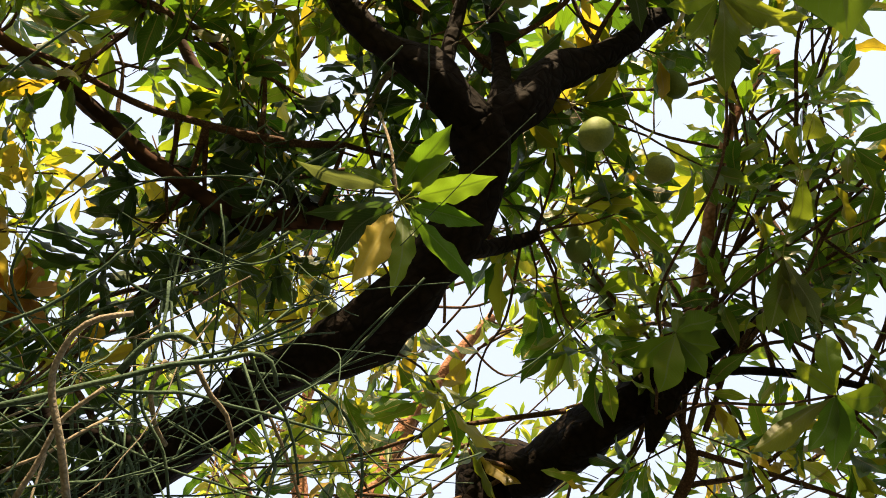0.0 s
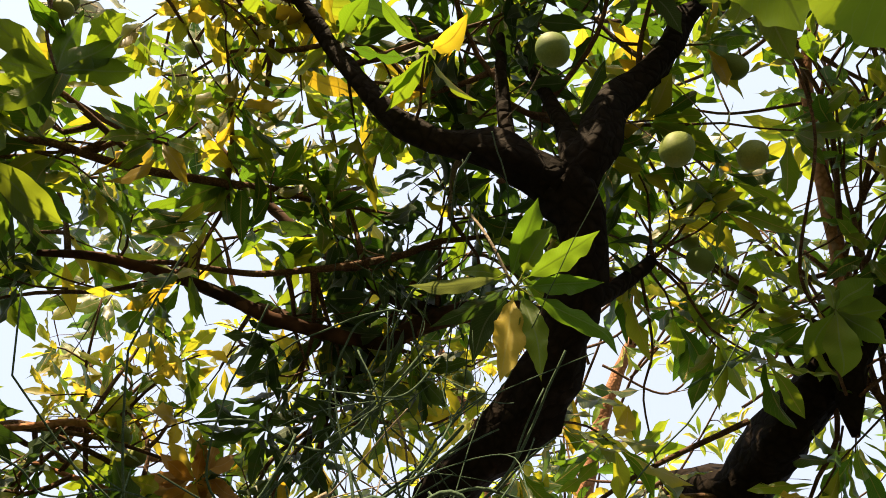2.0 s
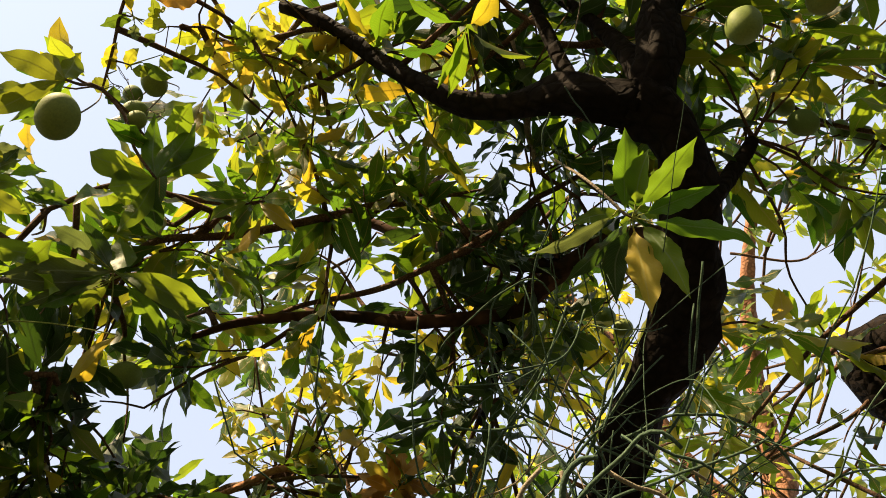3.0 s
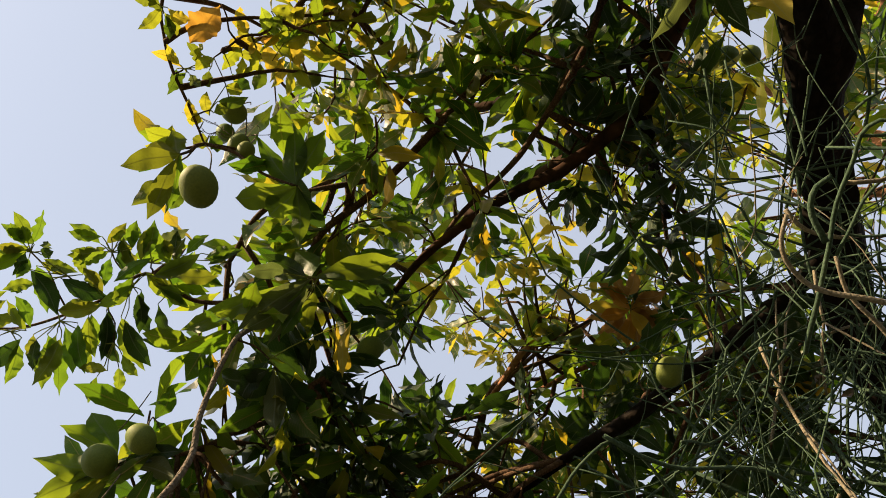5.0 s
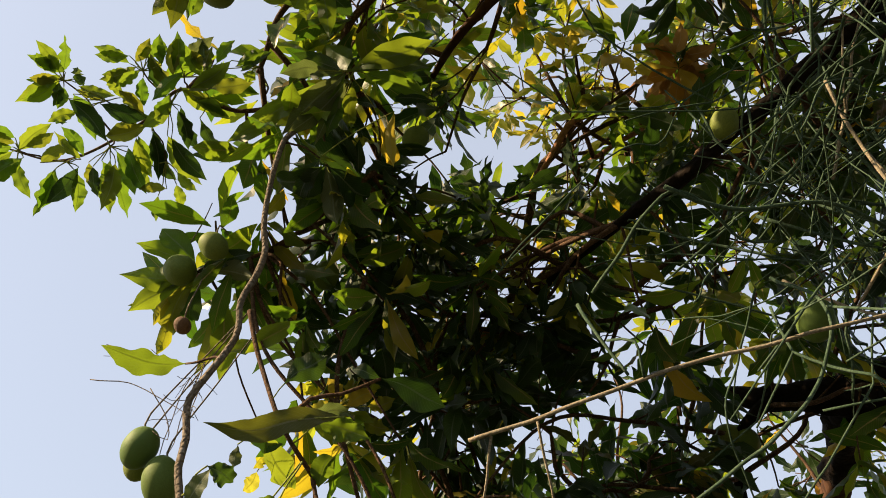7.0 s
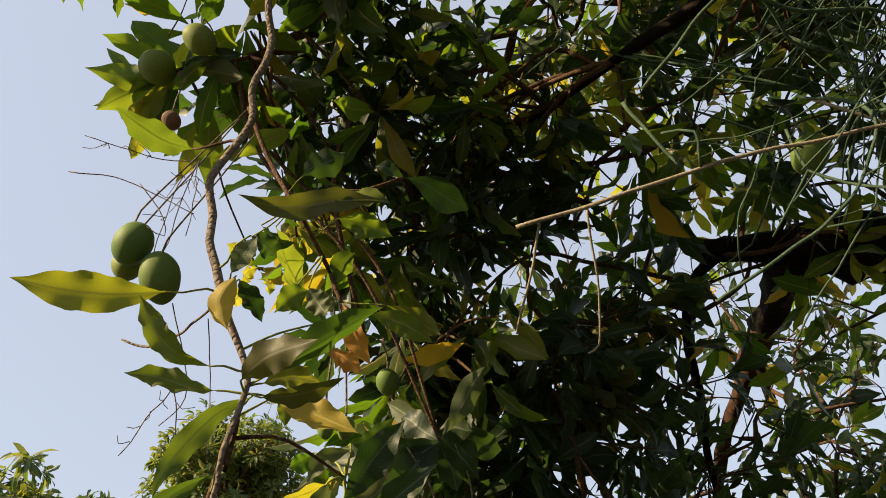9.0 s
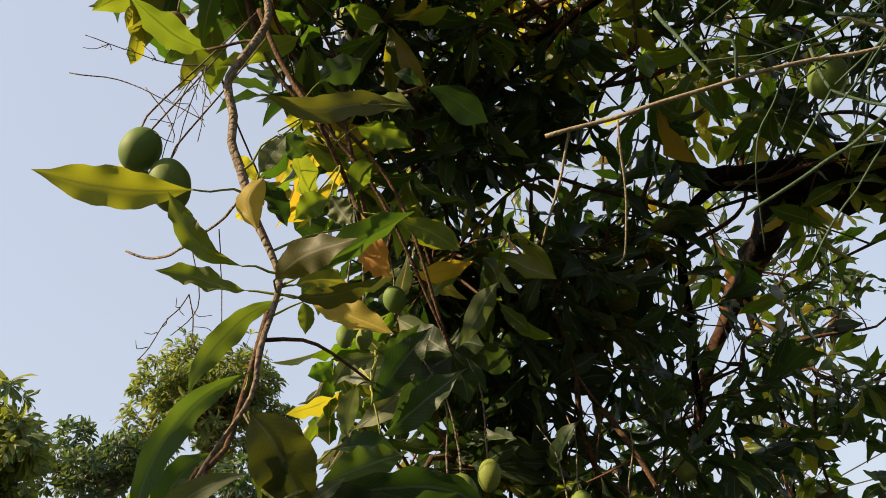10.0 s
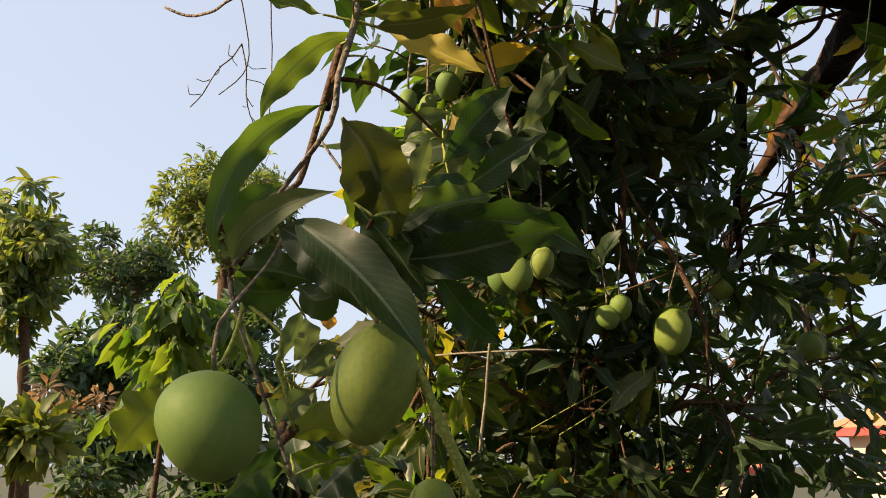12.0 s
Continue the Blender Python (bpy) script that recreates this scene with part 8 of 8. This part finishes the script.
far_tree("mango_sapling", (-4.13, -0.89, 0), (-4.18, -0.86, 1.93), (0.26, 0.26, 0.26), 0.19, 28, GREEN, "small mango sapling with drooping leaves", 0.02, 14, CANOPY_BLADES, -1.0)
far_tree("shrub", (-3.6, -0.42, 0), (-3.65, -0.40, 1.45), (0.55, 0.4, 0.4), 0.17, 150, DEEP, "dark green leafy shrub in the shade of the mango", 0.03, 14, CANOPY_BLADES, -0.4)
far_tree("mango_sapling", (-3.3, -0.3, 0), (-3.2, -0.25, 1.6), (0.5, 0.4, 0.5), 0.16, 110, DUSKY, "small mango sapling with drooping leaves", 0.03, 8, CANOPY_BLADES, -0.6)
far_tree("garden_tree", (-9.5, 4.5, 0), (-9.5, 4.5, 1.5), (2.0, 1.8, 1.0), 0.22, 200, FAR_LEAF, "leafy bush in front of the house", 0.12, 11)
# unseen trees, added on the sunny side to shade lowest boughs and inner crown
far_tree("garden_tree", (2.1, -5.9, 0), (2.1, -5.9, 6.1), (2.3, 1.4, 2.5), 0.26, 640, FAR_LEAF, "tall unseen tree added to keep sun off the inner crown", 0.2, 24)
far_tree("garden_tree", (-0.9, -6.8, 0), (-0.8, -6.7, 3.75), (2.2, 1.4, 1.9), 0.24, 420, FAR_LEAF, "broad unseen tree added to shade the lowest boughs", 0.16, 22)

# unseen trees added behind the walk to hold back light from the sky
for x, y, top in ((7.2, -4.6, 3.4), (8.6, -0.4, 3.9), (7.8, 4.4, 3.6), (4.4, 9.0, 3.6)):
    far_tree("garden_tree", (x, y, 0), (x, y, top), (2.4, 2.4, 2.7), 0.34, 520, FAR_DEEP, "dense unseen tree added to block sky light behind the walk", 0.18, 26)

# low brick wall
brick_wall = thing("brick_wall", "low weathered brick wall behind the saplings", "wall", at=(-6.4, -0.2, 0))
brick_wall.rotation_euler = (0, 0, radians(75))
bm = bmesh.new()
box(bm, -2.0, -0.10, 0, 2.0, 0.10, 1.18)
part("core", bm, MORTAR, brick_wall)
bm = bmesh.new()
box(bm, -0.112, -0.06, -0.034, 0.112, 0.06, 0.034)
bmesh.ops.bevel(bm, geom=bm.edges, offset=0.006, segments=1, affect="EDGES")
first = part("brick", bm, BRICK, brick_wall)
for row in range(16):
    for col in range(17):
        ob = first if row == col == 0 else new("brick", first.data)
        ob.parent = brick_wall
        ob.location = (-1.95 + col * 0.236 + 0.118 * (row % 2) + rng.normal(0, 0.003), -0.055 + rng.normal(0, 0.003), 0.04 + row * 0.077)
        ob.rotation_euler = (0, 0, rng.normal(0, 0.012))


# houses
def ring(bm, low, high):
    """A band of four sloping faces with a lip, between two level rectangles (x0, y0, x1, y1, z)."""
    def corners(x0, y0, x1, y1, z):
        return [bm.verts.new(c) for c in ((x0, y0, z), (x1, y0, z), (x1, y1, z), (x0, y1, z))]
    under, lower, upper = corners(*low[:4], low[4] - 0.05), corners(*low), corners(*high)
    for i in range(4):
        j = (i + 1) % 4
        bm.faces.new((lower[i], lower[j], upper[j], upper[i]))
        bm.faces.new((under[i], under[j], lower[j], lower[i]))
    bmesh.ops.recalc_face_normals(bm, faces=bm.faces)


def tiled_house(name, label, at, turn, hx, hy, eave, rise):
    """Plastered walls, a red board under the eaves and a hipped roof of tile courses."""
    house = thing(name, label, "house", at=at)
    house.rotation_euler = (0, 0, turn)
    bm = bmesh.new()
    for x0, y0, x1, y1 in ((-hx, -hy, hx, -hy + 0.2), (-hx, hy - 0.2, hx, hy), (-hx, -hy + 0.2, -hx + 0.2, hy - 0.2), (hx - 0.2, -hy + 0.2, hx, hy - 0.2)):
        box(bm, x0, y0, -0.05, x1, y1, eave)
    part("wall", bm, PLASTER, house)
    bm = bmesh.new()
    ex, ey = hx + 0.35, hy + 0.35
    for x0, y0, x1, y1 in ((-ex, -ey, ex, -ey + 0.04), (-ex, ey - 0.04, ex, ey), (-ex, -ey + 0.04, -ex + 0.04, ey - 0.04), (ex - 0.04, -ey + 0.04, ex, ey - 0.04)):
        box(bm, x0, y0, eave - 0.10, x1, y1, eave + 0.06)
    part("fascia", bm, FASCIA, house, "red painted board under the eaves")
    bm = bmesh.new()
    box(bm, -ex + 0.04, -ey + 0.04, eave, ex - 0.04, ey - 0.04, eave + 0.03)
    part("soffit", bm, PLASTER, house)
    roof = new("roof")
    roof.parent = house
    for i in range(14):
        bm = bmesh.new()
        f0, f1 = i / 14, (i + 1) / 14
        ring(bm, (-ex + f0 * ey, -ey * (1 - f0), ex - f0 * ey, ey * (1 - f0), eave + 0.09 + rise * f0), (-ex + f1 * ey, -ey * (1 - f1), ex - f1 * ey, ey * (1 - f1) + 0.001, eave + 0.05 + rise * f1))
        part("tile_course", bm, ROOF_RED, roof)
    return house


FASCIA = plain_material("red_paint", (0.42, 0.045, 0.04), (0.55, 0.08, 0.07), 5.0, 0.6, 0.1)
tiled_house("house", "peach-plastered house with an orange tiled roof and red eaves", (-8.3, 14.2, 0), radians(4), 4.0, 2.5, 2.25, 1.7)
tiled_house("outbuilding", "low peach outbuilding with an orange tiled roof", (-20.2, 13.1, 0), radians(56), 2.4, 1.4, 1.45, 0.9)

# overhead cables
def cable(a, b, sag):
    a, b = np.array(a), np.array(b)
    line = smooth_line([a + (b - a) * s - np.array([0, 0, sag * math.sin(math.pi * s)]) for s in np.linspace(0, 1, 9)], 0.4)
    verts, faces = tube_arrays(line, np.full(len(line), 0.011), 6)
    tagged(mesh_object("power_cable", verts, faces, CABLE), "thin black overhead power cable", "cable", "power cables")


cable((-17.43, 9.12, 2.94), (-6.72, 10.75, 4.9), 0.15)
cable((-17.43, 9.17, 4.05), (-6.72, 10.87, 3.95), 0.15)
cable((1.51, 6.8, 9.35), (9.23, 2.74, 10.23), 0.1)
cable((1.51, 7, 9.29), (9.23, 2.94, 10.18), 0.1)
cable((1.51, 7.22, 9.23), (9.23, 3.16, 10.11), 0.1)
cable((1.5, 7.39, 9.18), (9.22, 3.33, 10.07), 0.1)
cable((1.5, 7.64, 9.11), (9.22, 3.59, 10), 0.1)
for x, y, top in ((9.23, 3.16, 10.5), (1.5, 7.2, 9.7), (-6.75, 10.86, 5.2), (-17.43, 9.15, 4.4)):
    pole = thing("utility_pole", "grey concrete utility pole carrying power cables", "pole", at=(x, y, 0))
    bm = bmesh.new()
    bmesh.ops.create_cone(bm, cap_ends=True, segments=12, radius1=0.13, radius2=0.08, depth=top, matrix=Matrix.Translation((0, 0, top / 2)))
    part("shaft", bm, MORTAR, pole)
    bm = bmesh.new()
    box(bm, -0.08, -0.6, top - 0.5, 0.08, 0.6, top - 0.4)
    part("crossarm", bm, TWIG, pole)
